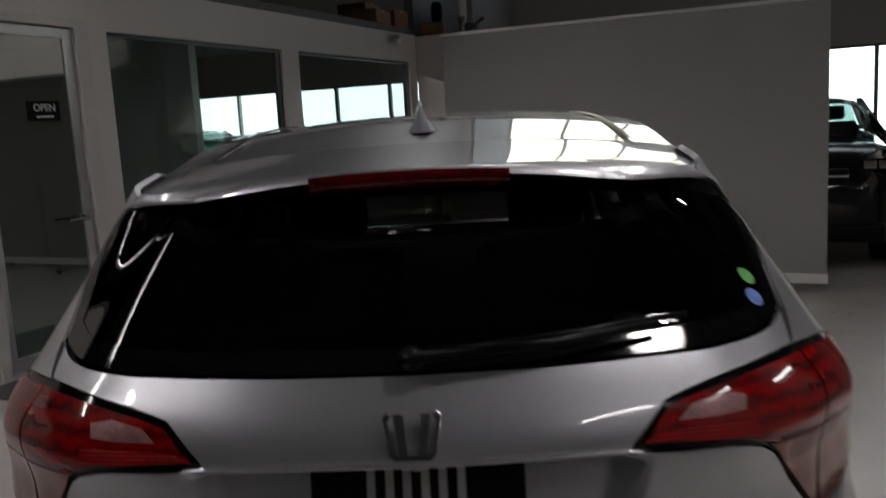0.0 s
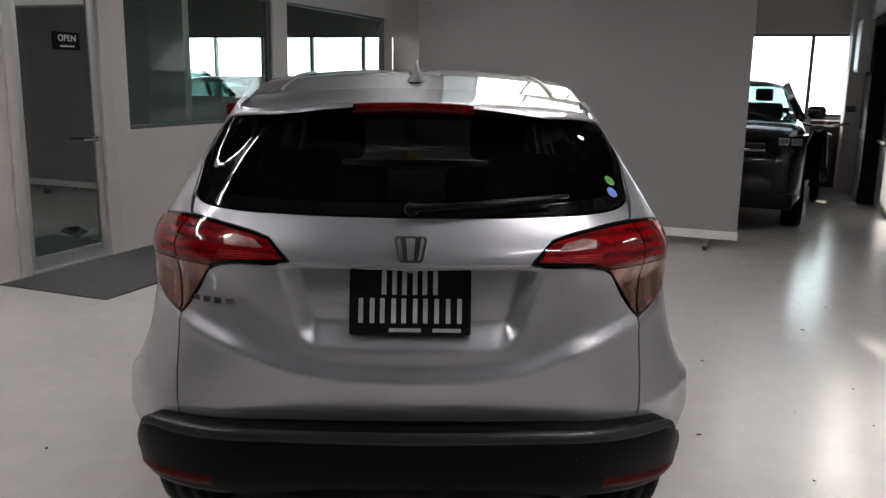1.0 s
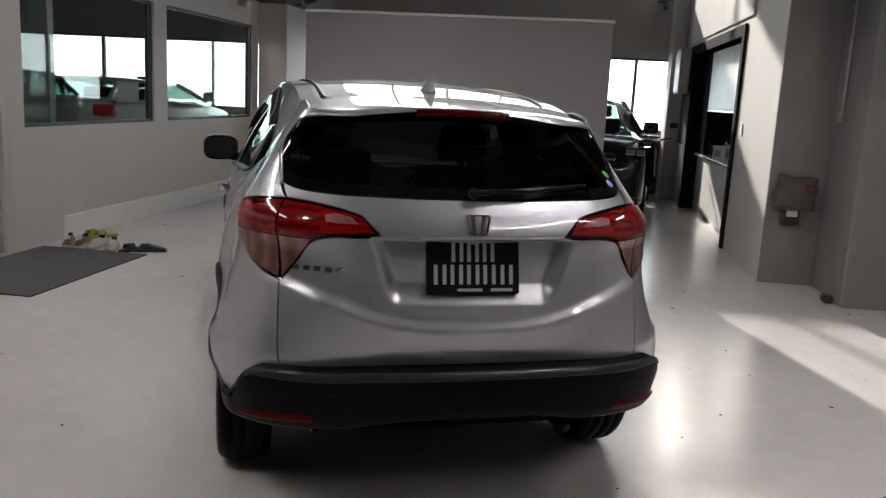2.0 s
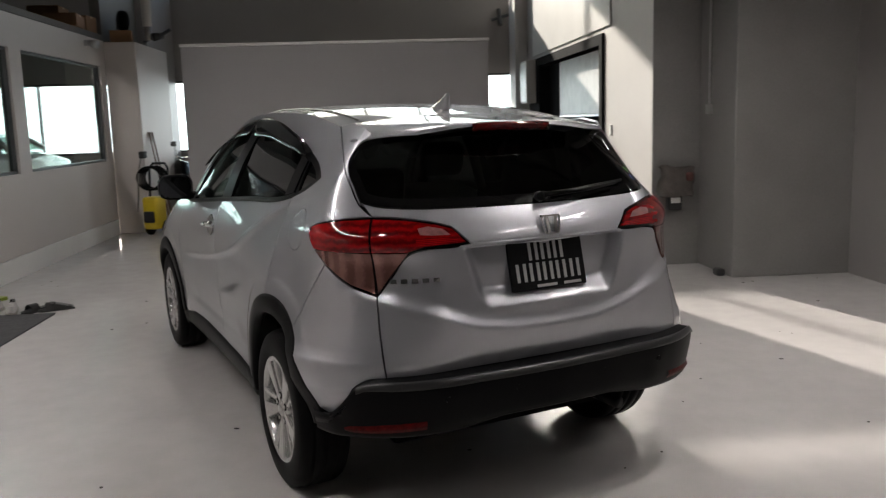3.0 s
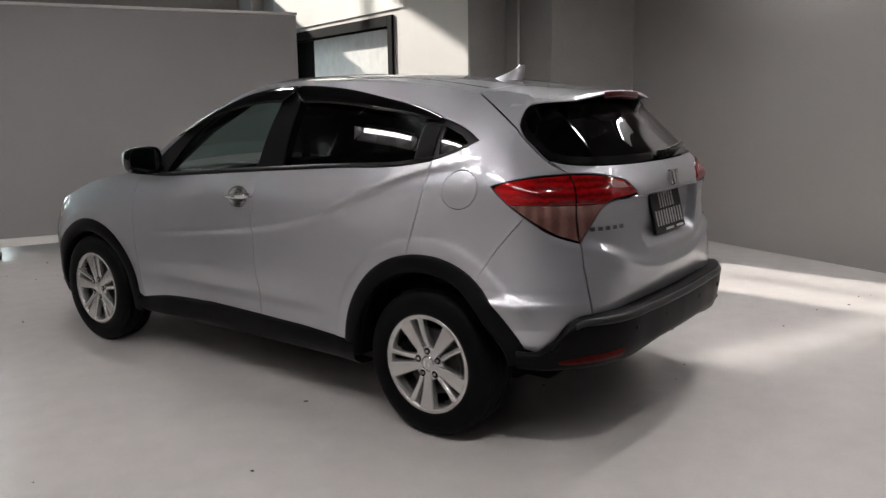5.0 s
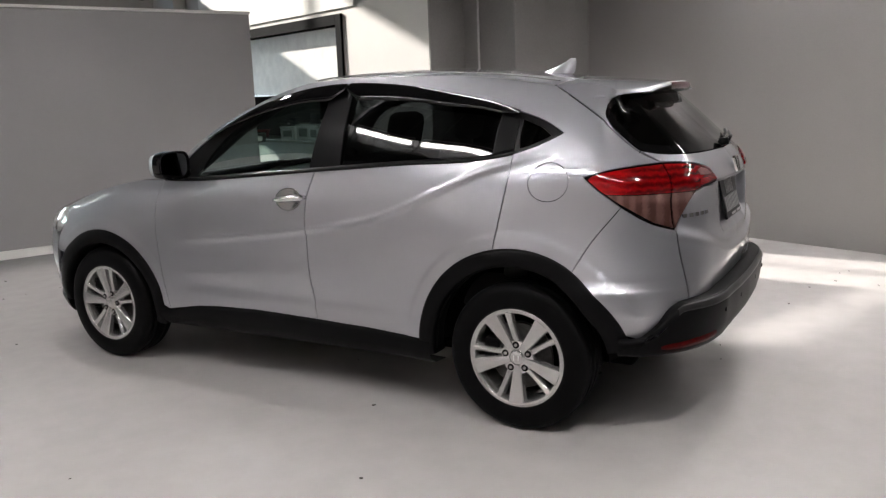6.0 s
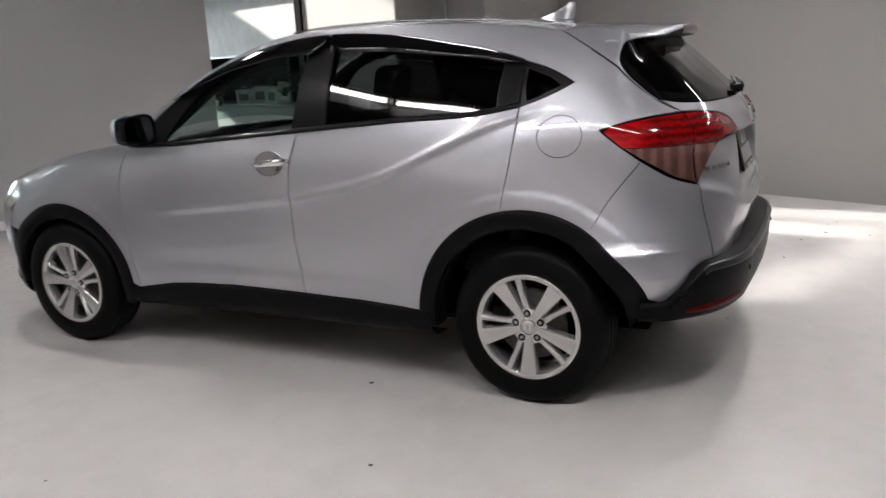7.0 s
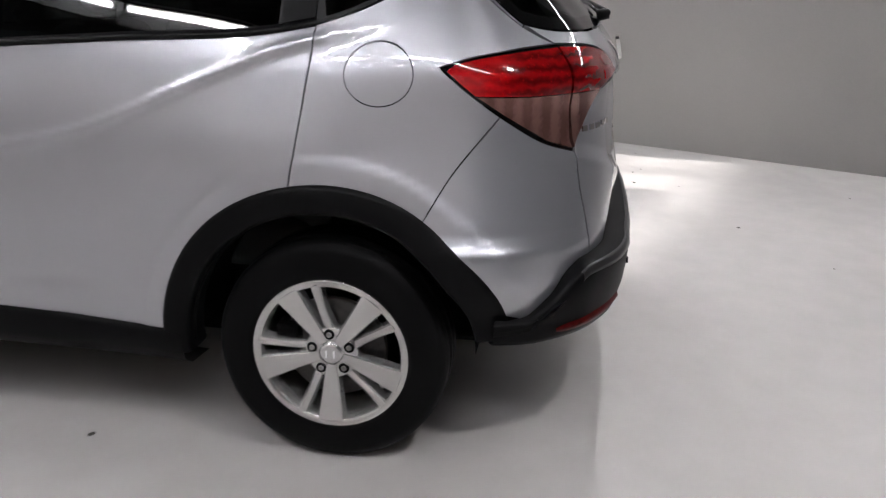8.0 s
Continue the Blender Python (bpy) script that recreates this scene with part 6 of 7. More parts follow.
# ==== reception ====
STONE = mat("pale_stone_top", (0.62, 0.61, 0.58), rough=0.25, vary=0.2, scale=9, bump=0.05)
counter = base("reception_counter", hall(0, 0), "white reception counter with a pale stone top", "counter")
part("front_panel", box(2.55, 2.60, 6.2, 9.72, 0.0, 0.83), WHITE, counter)
part("worktop", box(2.50, 3.15, 6.19, 9.75, 0.832, 0.872, 0.006), STONE, counter, "pale stone worktop")
part("plinth", box(2.62, 3.1, 6.22, 9.70, 0.0, 0.83), WHITE_SCUFF, counter)
over = base("overhead_panel", HALL, "scuffed white panel hung inside the opening", "panel")
part("board", box(2.52, 2.56, 6.185, 9.03, 1.53, 2.328, 0.004), WHITE_SCUFF, over)
part("edge_strip", box(2.515, 2.565, 6.185, 9.03, 1.50, 1.528, 0.003), ALU, over, "thin aluminium edge strip")
thing("side_panel", box(2.52, 2.60, 9.04, 9.75, 0.876, 2.328, 0.004), MATT_BLACK, HALL, "plain black panel inside the opening", "panel")
RED = mat("red_plastic", (0.36, 0.02, 0.02), rough=0.4, vary=0.15, scale=20)
PRINT = mat("grey_print", (0.22, 0.24, 0.22), rough=0.6, vary=0.6, scale=60)
rng = random.Random(5)
for k in range(9):
    v = 6.5 + 0.24 * k + rng.uniform(-0.04, 0.04)
    u = rng.uniform(2.62, 2.75)
    if k % 3 == 0 or k == 5:
        ob = base("storage_box", hall(u, v, 0.872, rng.uniform(-15, 15)), "white plastic storage box on the counter", "box", group="counter boxes")
        tall = (0.14, 0.20, 0.17, 0.19)[k % 4]
        part("tub", box(-0.10, 0.10, -0.15, 0.15, 0, tall, 0.012), WHITE, ob)
        part("lid", box(-0.108, 0.108, -0.158, 0.158, tall + 0.001, tall + 0.020, 0.006), WHITE_SCUFF, ob)
        part("printed_band", box(-0.1025, -0.1005, -0.10, 0.09, 0.05, tall - 0.035), PRINT, ob, "grey printed band")
    elif k % 3 == 1:
        ob = base("bottle", hall(u, v, 0.872), "dark bottle on the counter", "bottle", group="counter bottles")
        bm = bmesh.new()
        add_spin(bm, [(0.0, 0.0), (0.035, 0.0), (0.038, 0.02), (0.038, 0.13), (0.016, 0.17), (0.014, 0.21), (0.0, 0.212)], 18, "z")
        part("flask", tidy(bm), RED if k == 4 else GLOSS_BLACK, ob, "", True)
        part("cap", rod((0, 0, 0.212), (0, 0, 0.235), 0.016, n=14), WHITE, ob)
    else:
        ob = base("pot_plant", hall(u, v, 0.872), "small potted plant on the counter", "plant", group="counter plants")
        bm = bmesh.new()
        add_spin(bm, [(0.0, 0.0), (0.045, 0.0), (0.06, 0.10), (0.052, 0.10), (0.0, 0.085)], 18, "z")
        part("pot", tidy(bm), WHITE, ob, "", True)
        bm = bmesh.new()
        for j in range(22):
            t, l, up = rng.uniform(0, 6.28), rng.uniform(0.06, 0.12), rng.uniform(0.05, 0.16)
            c, s = math.cos(t), math.sin(t)
            p0, p1 = Vector((0, 0, 0.09)), Vector((c * l, s * l, 0.09 + up))
            side = Vector((-s, c, 0)) * 0.016
            m = (p0 + p1) / 2 + Vector((0, 0, 0.02))
            vs = [bm.verts.new(p) for p in (p0, m - side, p1, m + side)]
            bm.faces.new(vs)
        part("leaves", bm, mat("leaf_green", (0.05, 0.10, 0.04), rough=0.5, vary=0.3, scale=20), ob)

tub = base("red_tub", hall(2.72, 9.15, 0.872), "red plastic tub with a stick on the counter", "tub")
bm = bmesh.new()
add_spin(bm, [(0.0, 0.0), (0.10, 0.0), (0.125, 0.11), (0.135, 0.112), (0.135, 0.122), (0.118, 0.120), (0.095, 0.010), (0.0, 0.010)], 28, "z")
part("tub", tidy(bm), RED, tub, "", True)
part("stick", rod((0.02, -0.06, 0.02), (-0.03, 0.15, 0.30), 0.006, n=8), BLACK_FRAME, tub)
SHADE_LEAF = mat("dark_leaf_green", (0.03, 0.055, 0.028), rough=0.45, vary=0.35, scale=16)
PALE_CARD = mat("pale_card", (0.50, 0.49, 0.45), rough=0.7, vary=0.12, scale=9)
DARK_FOLDER = mat("dark_card", (0.035, 0.035, 0.04), rough=0.6, vary=0.3, scale=9)


def bushy_plant(u, v, tall, seed):
    """A leafy plant in a dark pot: thin stems with pointed folded leaves."""
    ob = base("leafy_plant", hall(u, v, 0.872), "dark leafy plant in a black pot on the counter", "plant", group="leafy plants")
    r = random.Random(seed)
    pot = bmesh.new()
    add_spin(pot, [(0.0, 0.0), (0.062, 0.0), (0.080, 0.12), (0.086, 0.12), (0.086, 0.14), (0.074, 0.14), (0.070, 0.11), (0.0, 0.108)], 24, "z")
    part("pot", tidy(pot), BLACK_FRAME, ob, "black pot", True)
    stems, leaves = bmesh.new(), bmesh.new()
    for k in range(13):
        t, out, up = r.uniform(0, 6.28), r.uniform(0.03, 0.20), tall * r.uniform(0.45, 1.0)
        tip = Vector((out * math.cos(t), out * math.sin(t), 0.11 + up))
        root = Vector((0.03 * math.cos(t), 0.03 * math.sin(t), 0.108))
        add_tube(stems, [root, root.lerp(tip, 0.5) + Vector((0, 0, 0.03)), tip], [0.005, 0.004, 0.002], 5)
        for j in range(7):
            at = root.lerp(tip, 0.35 + 0.65 * j / 6)
            a, l, w = t + r.uniform(-1.6, 1.6), r.uniform(0.06, 0.13), r.uniform(0.016, 0.032)
            along, side = Vector((math.cos(a), math.sin(a), r.uniform(-0.5, 0.5))) * l, Vector((-math.sin(a), math.cos(a), 0)) * w
            drop = Vector((0, 0, -0.3 * w))
            q = [leaves.verts.new(p) for p in (at, at + along * 0.45 + side, at + along, at + along * 0.45 - side, at + along * 0.45 + drop)]
            for f in ((0, 1, 4), (1, 2, 4), (2, 3, 4), (3, 0, 4)):
                leaves.faces.new([q[i] for i in f])
    part("stems", tidy(stems), SHADE_LEAF, ob)
    part("leaves", leaves, SHADE_LEAF, ob, "dark pointed leaves")


for u, v, tall, seed in ((2.98, 6.98, 0.42, 3), (2.98, 7.28, 0.34, 8), (2.90, 8.45, 0.20, 12)):
    bushy_plant(u, v, tall, seed)


def card_box(u, v, w, h, d, turn, material, label):
    """An upright card box with a tucked lid and a flap."""
    ob = base("card_box", hall(u, v, 0.872, 90 + turn), label, "box", group="counter card boxes")
    part("carton", box(-w / 2, w / 2, -d / 2, d / 2, 0.0, h - 0.004, 0.003), material, ob)
    part("lid", box(-w / 2 - 0.002, w / 2 + 0.002, -d / 2 - 0.002, d / 2 + 0.002, h - 0.003, h, 0.001), material, ob)
    part("flap", box(-w / 4, w / 4, d / 2 + 0.0005, d / 2 + 0.0025, h * 0.7, h - 0.004), material, ob)


for u, v, w, h, d, turn, dark in ((3.04, 7.62, 0.30, 0.27, 0.10, 6, False), (3.05, 7.98, 0.24, 0.36, 0.12, -8, True), (3.05, 8.28, 0.28, 0.22, 0.09, 10, False), (3.05, 8.62, 0.22, 0.30, 0.12, -5, True), (2.88, 7.72, 0.20, 0.17, 0.08, 18, False)):
    card_box(u, v, w, h, d, turn, DARK_FOLDER if dark else PALE_CARD, ("dark" if dark else "pale") + " card box standing upright on the counter")

# ==== recess and pillar fittings ====
thing("conduit", add_box(rod((UB - 0.018, 4.06, 1.57), (UB - 0.018, 4.06, TOP), 0.012, n=12), UB - 0.04, UB, 4.015, 4.105, 1.49, 1.58, 0.006), mat("grey_conduit_paint", (0.36, 0.35, 0.34), rough=0.5), HALL, "thin grey conduit ending in a socket box", "conduit")
thing("doorstop", box(UB - 0.10, UB - 0.02, 3.60, 3.72, 0, 0.07, 0.02), BLACK_FRAME, HALL, "small black doorstop on the floor at the pillar", "doorstop")
BAG = mat("grey_brown_cloth", (0.10, 0.088, 0.08), rough=0.95, vary=0.3, scale=14, bump=0.4, bump_scale=120)
bag = base("hanging_bag", hall(2.60, VA - 0.03, 0.56), "grey-brown cloth bag hanging on the recess wall", "bag")
bm = box(-0.17, 0.17, -0.13, 0.0, 0.13, 0.44, 0.06, 5)
bmesh.ops.subdivide_edges(bm, edges=bm.edges[:], cuts=3, use_grid_fill=True)
for v in bm.verts:
    v.co += 0.040 * noise.noise_vector(v.co * 8) + 0.014 * noise.noise_vector(v.co * 25)
    v.co.y = min(v.co.y, -0.002)
part("sack", bm, BAG, bag, "", True)
part("flap", box(0.06, 0.15, -0.15, -0.02, 0.28, 0.38, 0.03), mat("dull_red_cloth", (0.12, 0.05, 0.045), rough=0.95, vary=0.3, scale=20), bag, "dull red flap", True)
holder = base("wall_holder", hall(2.585, VA - 0.022, 0.56), "small black wall holder with a white label", "holder")
part("case", box(-0.07, 0.07, -0.09, 0.0, 0.0, 0.14, 0.012), BLACK_FRAME, holder)
part("label", box(-0.045, 0.05, -0.094, -0.0885, 0.07, 0.125), WHITE, holder)
thing("wall_socket", box(UA - 0.014, UA, 5.72, 5.80, 1.28, 1.40, 0.004), WHITE, HALL, "white wall switch beside the black frame", "switch")
duct = base("service_box", hall(UA - 0.12, 10.35, 0), "pale grey service box on the wall", "box")
part("cabinet", box(-0.06, 0.115, -0.30, 0.30, 1.75, 2.45, 0.01), PILLAR, duct)
part("cabinet_door", box(-0.068, -0.061, -0.28, 0.28, 1.78, 2.42, 0.003), WHITE, duct)
brk = base("wall_bracket", hall(2.1, 12.2, 3.35), "dark steel pipe bracket near the far corner", "bracket")
part("arm", rod((-0.15, 0.0, 0.0), (0.28, 0.05, 0.12), 0.03), DARK_FRAME, brk)
part("joint", rod((0.0, -0.05, -0.1), (0.0, 0.1, 0.2), 0.045), DARK_FRAME, brk)

# small black thing lying on the floor
wedge = bmesh.new()
add_slab(wedge, [Vector((-0.09, 0, 0)), Vector((0.09, 0, 0)), Vector((0.09, 0, 0.015)), Vector((-0.09, 0, 0.07))], (0, 0, 0), (0, 0.12, 0))
thing("wheel_chock", tidy(wedge), BLACK_FRAME, hall(-3.05, 3.45, 0, 25), "black rubber wheel chock on the floor", "chock")

# grit on the floor
bm = bmesh.new()
rng = random.Random(11)
for k in range(130):
    u, v = rng.uniform(-4, 3.8), rng.uniform(-3.5, 5)
    r = rng.uniform(0.003, 0.009)
    m = Matrix.Translation((u, v, r * 0.35)) @ Matrix.Rotation(rng.uniform(0, 6), 4, "Z") @ Matrix.Diagonal((r * rng.uniform(1, 2.2), r, r * 0.4, 1))
    bmesh.ops.create_icosphere(bm, subdivisions=1, radius=1.0, matrix=m)
thing("floor_grit", bm, mat("dark_grit", (0.05, 0.045, 0.04), rough=0.9, vary=0.4, scale=50), HALL, "specks of dark grit strewn on the floor", "grit", kind="stuff")

# ==== other parked cars ====
SCREEN_GLASS = glass_mat("parked_car_glass", (0.40, 0.50, 0.48))


def parked_car(name, m, paint, label, length, width, height, hood, belt, rake, estate):
    """A car with its nose towards +y: body, cabin, panes, lamps, wheels, mirrors. y = 0 at the tail."""
    ob = base(name, m, label, "car", group="other parked cars")
    hw = width / 2
    bm = bmesh.new()
    rows = []
    for f, w, zl, zt in ((0.0, 0.80, 0.42, belt - 0.16), (0.012, 0.90, 0.30, belt - 0.05), (0.05, 0.97, 0.24, belt), (0.20, 1.0, 0.22, belt), (0.5, 1.0, 0.22, belt - 0.02),
                         (0.70, 1.0, 0.22, belt - 0.05), (0.85, 0.98, 0.24, hood), (0.95, 0.93, 0.27, hood - 0.10), (0.988, 0.84, 0.30, hood - 0.22), (1.0, 0.74, 0.36, hood - 0.34)):
        y, w = f * length, w * hw
        half = [(w * 0.90, zl), (w, zl + 0.12), (w * 1.0, (zl + zt) / 2), (w * 0.985, zt - 0.10), (w * 0.93, zt - 0.02), (w * 0.80, zt + 0.012), (w * 0.4, zt + 0.03)]
        rows.append([(-x, y, z) for x, z in half] + [(x, y, z) for x, z in half[::-1]])
    add_grid(bm, rows)
    bm.faces.new([bm.verts.new(p) for p in rows[0]])
    bm.faces.new([bm.verts.new(p) for p in rows[-1]])
    part("body", tidy(bm), paint, ob, "", True)
    y0, y1 = (0.03 if estate else 0.10) * length, (0.68 + 0.02 * rake) * length
    t0, t1 = (0.10 if estate else 0.27) * length, 0.50 * length
    bw, tw = hw * 0.92, hw * (0.70 if height > 1.58 else 0.80)

    def ring(y, z, w):
        return [(-w, y, z), (-w * 0.9, y, z + 0.03), (w * 0.9, y, z + 0.03), (w, y, z)]

    bm = bmesh.new()
    rows = []
    for g in np.linspace(0, 1, 13):
        y = t0 + (t1 - t0) * g
        crown = height + 0.02 - 0.07 * abs(2 * g - 1) ** 2.6
        rows.append([(tw * 1.03 * f, y, crown - 0.075 * abs(f) ** 3.2) for f in np.linspace(-1, 1, 15)])
    add_grid(bm, rows)
    part("roof", tidy(bm), paint, ob, "", True)
    for x in (-0.36, 0.36):
        bm = box(x - 0.24, x + 0.24, t1 - 0.45, t1 - 0.30, 0.5, belt + 0.16, 0.05, 3)
        add_box(bm, x - 0.11, x + 0.11, t1 - 0.43, t1 - 0.34, belt + 0.18, belt + 0.34, 0.035, 3)
        part("seat", bm, SEAT, ob, "dark seat", True)
    part("dashboard", box(-bw * 0.9, bw * 0.9, y1 - 0.42, y1 - 0.05, belt - 0.20, belt - 0.02, 0.04, 3), CABIN, ob, "", True)
    zb, zt = belt + 0.005, height - 0.06
    for s in (-1, 1):
        for p, q in (((s * bw, y1, zb), (s * tw, t1, zt)), ((s * bw, y0, zb), (s * tw, t0, zt)), ((s * bw, (y0 + y1) * 0.52, zb), (s * tw * 1.03, (t0 + t1) / 2, zt + 0.02))):
            part("pillar", rod(p, q, 0.045, 0.035, 8), paint, ob, "", True)
        bm = bmesh.new()
        bm.faces.new([bm.verts.new(p) for p in ((s * bw, y0 + 0.62, zb + 0.03), (s * bw, y1 - 0.12, zb + 0.03), (s * tw * 1.01, t1 - 0.03, zt - 0.03), (s * tw * 1.01, t0 + 0.50, zt - 0.03))])
        part("side_window", bm, SCREEN_GLASS, ob, "dark side glass")
        bm = bmesh.new()
        add_slab(bm, [Vector((s * bw, y0, zb - 0.02)), Vector((s * bw, y0 + 0.62, zb - 0.02)), Vector((s * tw * 1.01, t0 + 0.50, zt + 0.01)), Vector((s * tw * 1.01, t0, zt + 0.01))], (0, 0, 0), (s * 0.02, 0, 0.004))
        part("rear_quarter", tidy(bm), paint, ob)
        part("mirror", box(s * (hw + 0.09) - 0.10, s * (hw + 0.09) + 0.10, y1 - 0.26, y1 - 0.14, belt + 0.0, belt + 0.15, 0.04, 3), paint, ob, "", True)
        bm = bmesh.new()
        add_slab(bm, [Vector((s * hw * 0.55, 0, hood - 0.20)), Vector((s * hw * 0.95, 0, hood - 0.17)), Vector((s * hw * 0.97, 0, hood - 0.06)), Vector((s * hw * 0.60, 0, hood - 0.11))], (0, length * 0.935, 0), (0, 0.20, 0))
        lens = part("head_lamp", tidy(bm), GLOSS_BLACK, ob, "dark clear headlamp")
        for c in (0.70, 0.84):
            part("reflector", box(s * hw * c - 0.052, s * hw * c + 0.052, length * 0.935 + 0.19, length * 0.935 + 0.206, hood - 0.172, hood - 0.098, 0.010), CHROME, lens, "bright lamp reflector")
        part("tail_lamp", box(s * hw * 0.82 - 0.13, s * hw * 0.82 + 0.13, -0.012, 0.16, belt - 0.20, belt - 0.04, 0.03), RED_LENS, ob, "red tail lamp", True)
        for y in (0.19 * length, 0.81 * length):
            bm = bmesh.new()
            add_spin(bm, [(0.0, -0.10), (0.20, -0.105), (0.215, -0.10), (0.30, -0.105), (0.325, -0.08), (0.33, 0.0), (0.325, 0.08), (0.30, 0.10)], 32)
            for v in bm.verts:
                v.co = Vector((s * (hw - 0.10) + v.co.x * -s * -1, v.co.y + y, v.co.z + 0.33))
            w = part("wheel", tidy(bm), RUBBER, ob, "black tyre on an alloy rim", True)
            bm = bmesh.new()
            for k in range(5):
                t = 2 * math.pi * k / 5
                add_rod(bm, (s * (hw + 0.005), y, 0.33), (s * (hw + 0.005), y + 0.20 * math.cos(t), 0.33 + 0.20 * math.sin(t)), 0.03, 0.04, 6)
            part("rim", bm, RIM, w)
    bm = bmesh.new()
    rows = []
    for g in (0.0, 0.25, 0.5, 0.75, 0.92, 1.0):
        row = []
        for f in (-1.0, -0.9, -0.6, -0.2, 0.2, 0.6, 0.9, 1.0):
            top = height - 0.012 - 0.05 * f * f - (0.05 if abs(f) == 1 else 0)
            row.append((f * (bw + (tw - bw) * g ** 1.4), y1 + (t1 - y1) * g + 0.11 * (1 - f * f) * (1 - 0.5 * g), zb + (top - zb) * g))
        rows.append(row)
    add_grid(bm, rows)
    part("windscreen", tidy(bm), SCREEN_GLASS, ob, "dark windscreen", True)
    part("wiper", rod((-bw * 0.5, y1 + 0.13, zb + 0.03), (bw * 0.25, y1 + 0.08, zb + 0.10), 0.008), SATIN_BLACK, ob)
    bm = bmesh.new()
    bm.faces.new([bm.verts.new(p) for p in ((bw * 0.84, y0 + (t0 - y0) * 0.16, zb + (zt - zb) * 0.2), (-bw * 0.84, y0 + (t0 - y0) * 0.16, zb + (zt - zb) * 0.2), (-tw * 0.92, t0 - 0.015, zt + 0.01), (tw * 0.92, t0 - 0.015, zt + 0.01))])
    bk = bmesh.new()
    outer = [Vector(p) for p in ((bw, y0 + 0.02, zb), (-bw, y0 + 0.02, zb), (-tw, t0 + 0.02, zt + 0.03), (tw, t0 + 0.02, zt + 0.03))]
    inner = [Vector(p) for p in ((bw * 0.86, y0 + (t0 - y0) * 0.14 + 0.02, zb + (zt - zb) * 0.17), (-bw * 0.86, y0 + (t0 - y0) * 0.14 + 0.02, zb + (zt - zb) * 0.17), (-tw * 0.94, t0 + 0.01, zt - 0.02), (tw * 0.94, t0 + 0.01, zt - 0.02))]
    for i in range(4):
        add_slab(bk, [outer[i], outer[(i + 1) % 4], inner[(i + 1) % 4], inner[i]], (0, 0, 0), (0, 0.02, 0))
    part("tailgate", bk, paint, ob)
    part("rear_window", bm, SCREEN_GLASS, ob, "dark rear window")
    part("bumper", box(-hw * 0.86, hw * 0.86, length - 0.10, length + 0.03, 0.28, 0.46, 0.04, 3), SATIN_BLACK, ob, "", True)
    part("grille", box(-hw * 0.5, hw * 0.5, length - 0.06, length + 0.01, hood - 0.30, hood - 0.16, 0.02), SATIN_BLACK, ob)
    part("grille_bar", box(-hw * 0.5, hw * 0.5, length + 0.0, length + 0.02, hood - 0.24, hood - 0.215, 0.005), CHROME, ob, "chrome grille bar")
    return ob


BLACK_PAINT = mat("black_car_paint", (0.005, 0.005, 0.006), rough=0.2, vary=0.1, coat=0.7, spec=0.1)
SILVER_PAINT = mat("pale_silver_paint", (0.44, 0.45, 0.45), rough=0.3, vary=0.04, coat=1.0, metal=0.5)
GREY_PAINT = mat("dark_grey_paint", (0.05, 0.055, 0.06), rough=0.25, vary=0.08, coat=1.0, metal=0.4)
parked_car("black_car", hall(0.70, 10.75, 0, 180), BLACK_PAINT, "black high-roofed car parked nose-on behind the partition", 4.2, 1.74, 1.61, 1.12, 1.17, 0, True)
parked_car("silver_hatchback", hall(-6.12, 6.55, 0, 0), SILVER_PAINT, "pale silver hatchback parked beyond the office window", 4.3, 1.76, 1.54, 1.10, 1.24, 0, True)
parked_car("grey_car", hall(-8.9, 7.4, 0, 0), GREY_PAINT, "dark grey car parked beyond the silver one", 4.6, 1.80, 1.68, 1.0, 1.1, 0, True)

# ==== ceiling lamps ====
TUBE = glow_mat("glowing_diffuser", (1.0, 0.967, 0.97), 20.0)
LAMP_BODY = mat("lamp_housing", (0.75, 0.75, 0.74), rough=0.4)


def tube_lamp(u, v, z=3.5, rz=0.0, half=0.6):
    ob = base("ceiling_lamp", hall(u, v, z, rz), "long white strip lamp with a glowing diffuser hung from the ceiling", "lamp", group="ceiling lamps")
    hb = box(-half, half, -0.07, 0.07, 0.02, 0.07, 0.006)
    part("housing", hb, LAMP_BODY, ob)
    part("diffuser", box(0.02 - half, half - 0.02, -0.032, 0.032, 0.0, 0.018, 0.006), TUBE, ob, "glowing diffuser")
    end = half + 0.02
    # unseen flared hood, added to keep lamp light off the upper walls
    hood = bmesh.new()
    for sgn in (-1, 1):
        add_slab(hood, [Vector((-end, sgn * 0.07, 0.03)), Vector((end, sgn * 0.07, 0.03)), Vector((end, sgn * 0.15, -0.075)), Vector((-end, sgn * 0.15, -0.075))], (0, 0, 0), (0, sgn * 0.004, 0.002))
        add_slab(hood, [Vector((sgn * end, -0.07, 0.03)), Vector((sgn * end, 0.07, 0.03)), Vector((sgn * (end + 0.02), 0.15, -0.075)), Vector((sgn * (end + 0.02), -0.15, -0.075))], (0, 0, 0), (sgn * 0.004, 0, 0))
    part("hood", tidy(hood), mat("grey_lamp_hood", (0.16, 0.16, 0.16), rough=0.5), ob, "grey flared hood added to keep light off the upper walls")
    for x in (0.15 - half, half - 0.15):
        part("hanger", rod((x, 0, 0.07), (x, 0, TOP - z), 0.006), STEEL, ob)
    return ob


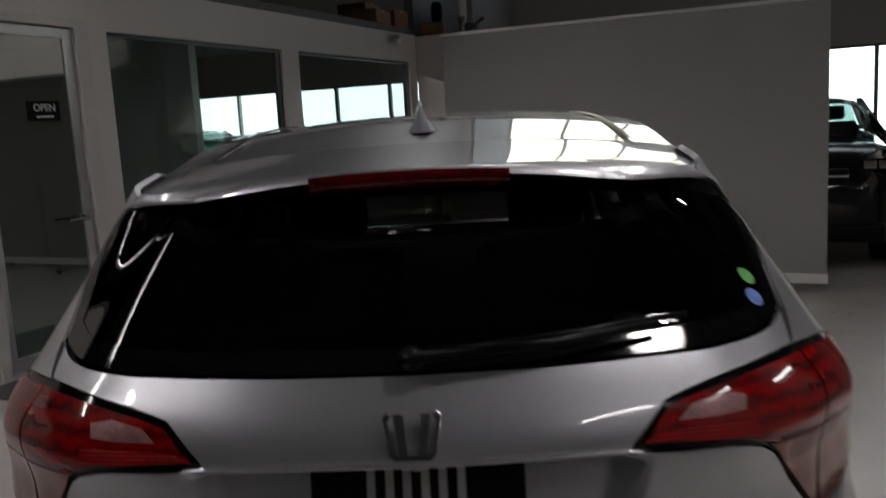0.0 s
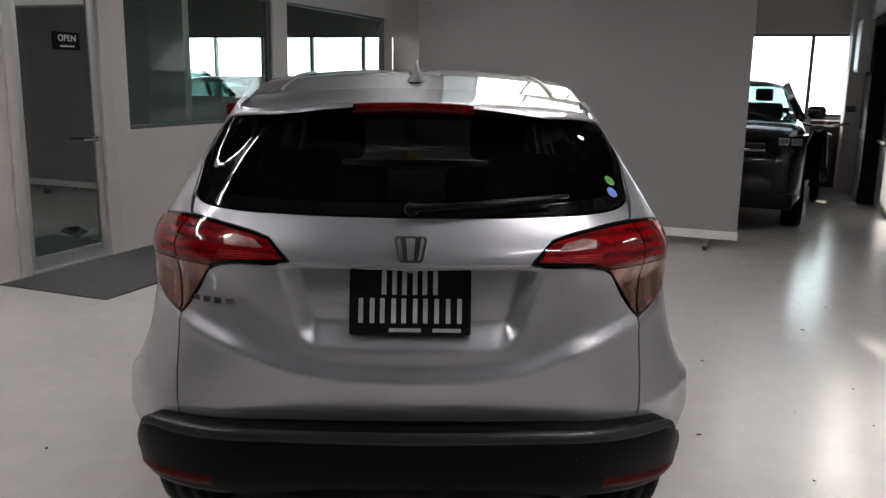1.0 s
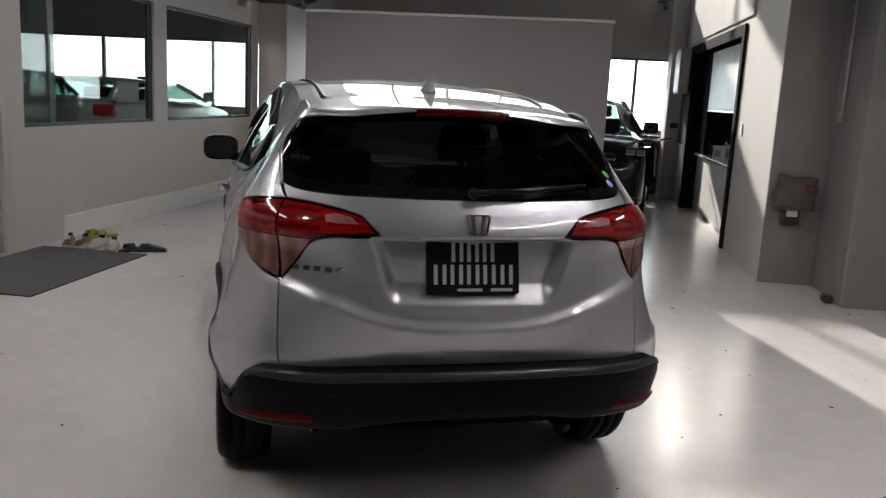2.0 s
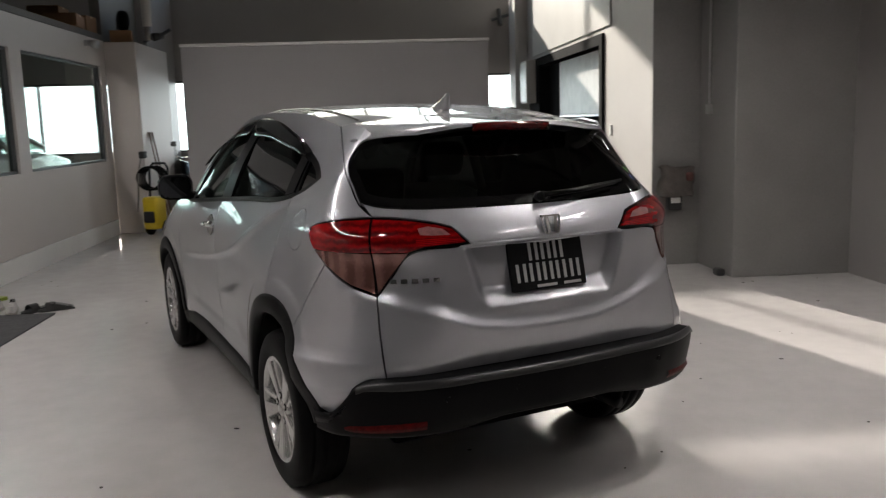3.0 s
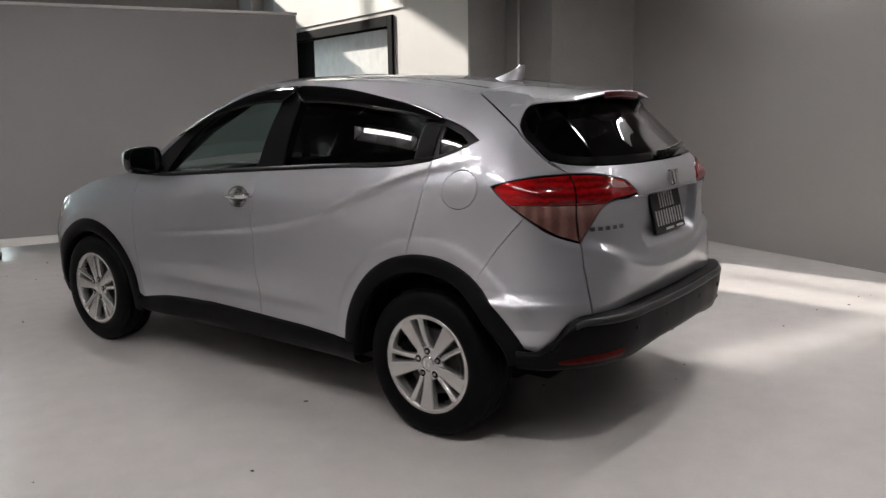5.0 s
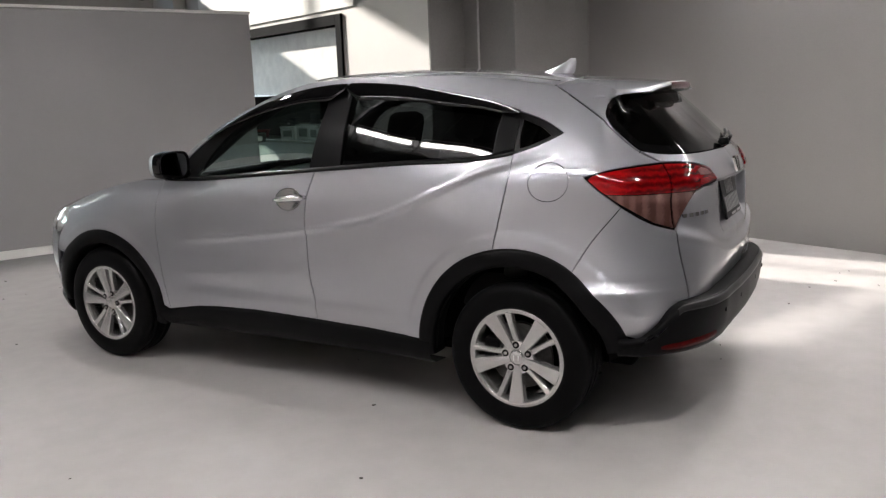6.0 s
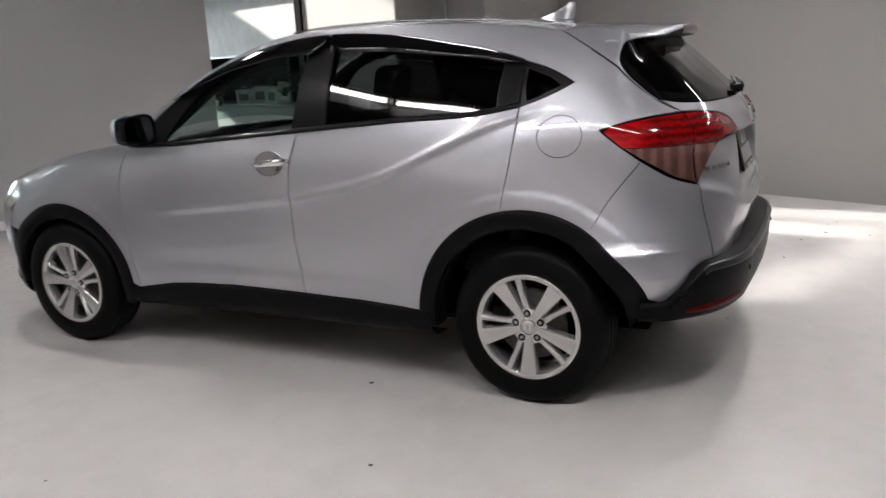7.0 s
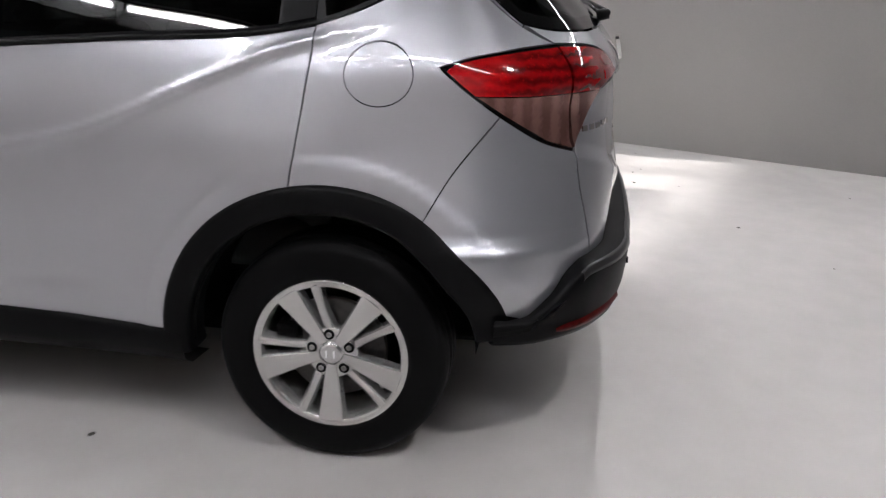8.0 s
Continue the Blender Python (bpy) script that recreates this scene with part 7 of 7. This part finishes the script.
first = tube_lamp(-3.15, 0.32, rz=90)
# u = 0 to 3.2: unseen lamps, added as fill for floor and wall
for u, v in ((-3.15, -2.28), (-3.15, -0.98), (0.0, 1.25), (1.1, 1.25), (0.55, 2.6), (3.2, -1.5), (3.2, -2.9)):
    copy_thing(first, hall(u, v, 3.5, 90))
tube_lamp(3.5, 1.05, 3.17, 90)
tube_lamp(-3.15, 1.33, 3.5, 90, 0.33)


BAY_GLOW = glow_mat("glowing_bay_lamp", (1.0, 0.962, 0.95), 122.0)
BOWL = mat("spun_aluminium_bowl", (0.42, 0.42, 0.42), rough=0.45, metal=0.7, vary=0.08, scale=20)


def bay_lamp(u, v, z):
    ob = base("bay_lamp", hall(u, v, z), "round bay lamp with an aluminium bowl hung from the ceiling", "lamp", group="bay lamps")
    bm = bmesh.new()
    add_spin(bm, [(0.055, 0.14), (0.095, 0.085), (0.118, 0.03), (0.138, -0.03), (0.143, -0.03), (0.124, 0.032), (0.100, 0.09), (0.058, 0.146)], 36, "z")
    part("bowl", tidy(bm), BOWL, ob, "spun aluminium bowl", True)
    bm = bmesh.new()
    add_spin(bm, [(0.0, 0.012), (0.066, 0.013), (0.083, 0.022), (0.088, 0.045), (0.0, 0.05)], 32, "z")
    part("lens", tidy(bm), BAY_GLOW, ob, "glowing round lens", True)
    bm = bmesh.new()
    add_spin(bm, [(0.0, 0.16), (0.08, 0.16), (0.085, 0.20), (0.075, 0.22), (0.085, 0.24), (0.075, 0.26), (0.085, 0.28), (0.07, 0.33), (0.0, 0.33)], 28, "z")
    part("gear_housing", tidy(bm), LAMP_BODY, ob, "ribbed grey gear housing", True)
    part("hanger", rod((0, 0, 0.33), (0, 0, TOP - z), 0.008), STEEL, ob)


bay_lamp(1.5, -0.5, 3.0)
bay_lamp(-1.24, -2.24, 3.0)
# third lamp is unseen, added to brighten the partition and left wall
bay_lamp(-1.6, 3.3, 3.6)
# unseen office lamps, added to brighten the office and the cars beyond
for u, v in ((-6.2, 1.2), (-6.2, 3.6), (-4.75, 5.9), (-4.75, 7.4), (-5.0, 2.4)):
    lamp = base("office_fill_lamp", hall(u, v, 2.68, 90), "slim unseen ceiling lamp added to brighten the office", "lamp", group="office lamps")
    part("housing", box(-0.6, 0.6, -0.06, 0.06, 0.0, 0.04, 0.005), LAMP_BODY, lamp)
    part("diffuser", box(-0.58, 0.58, -0.025, 0.025, -0.016, -0.001, 0.005), TUBE, lamp, "glowing diffuser")
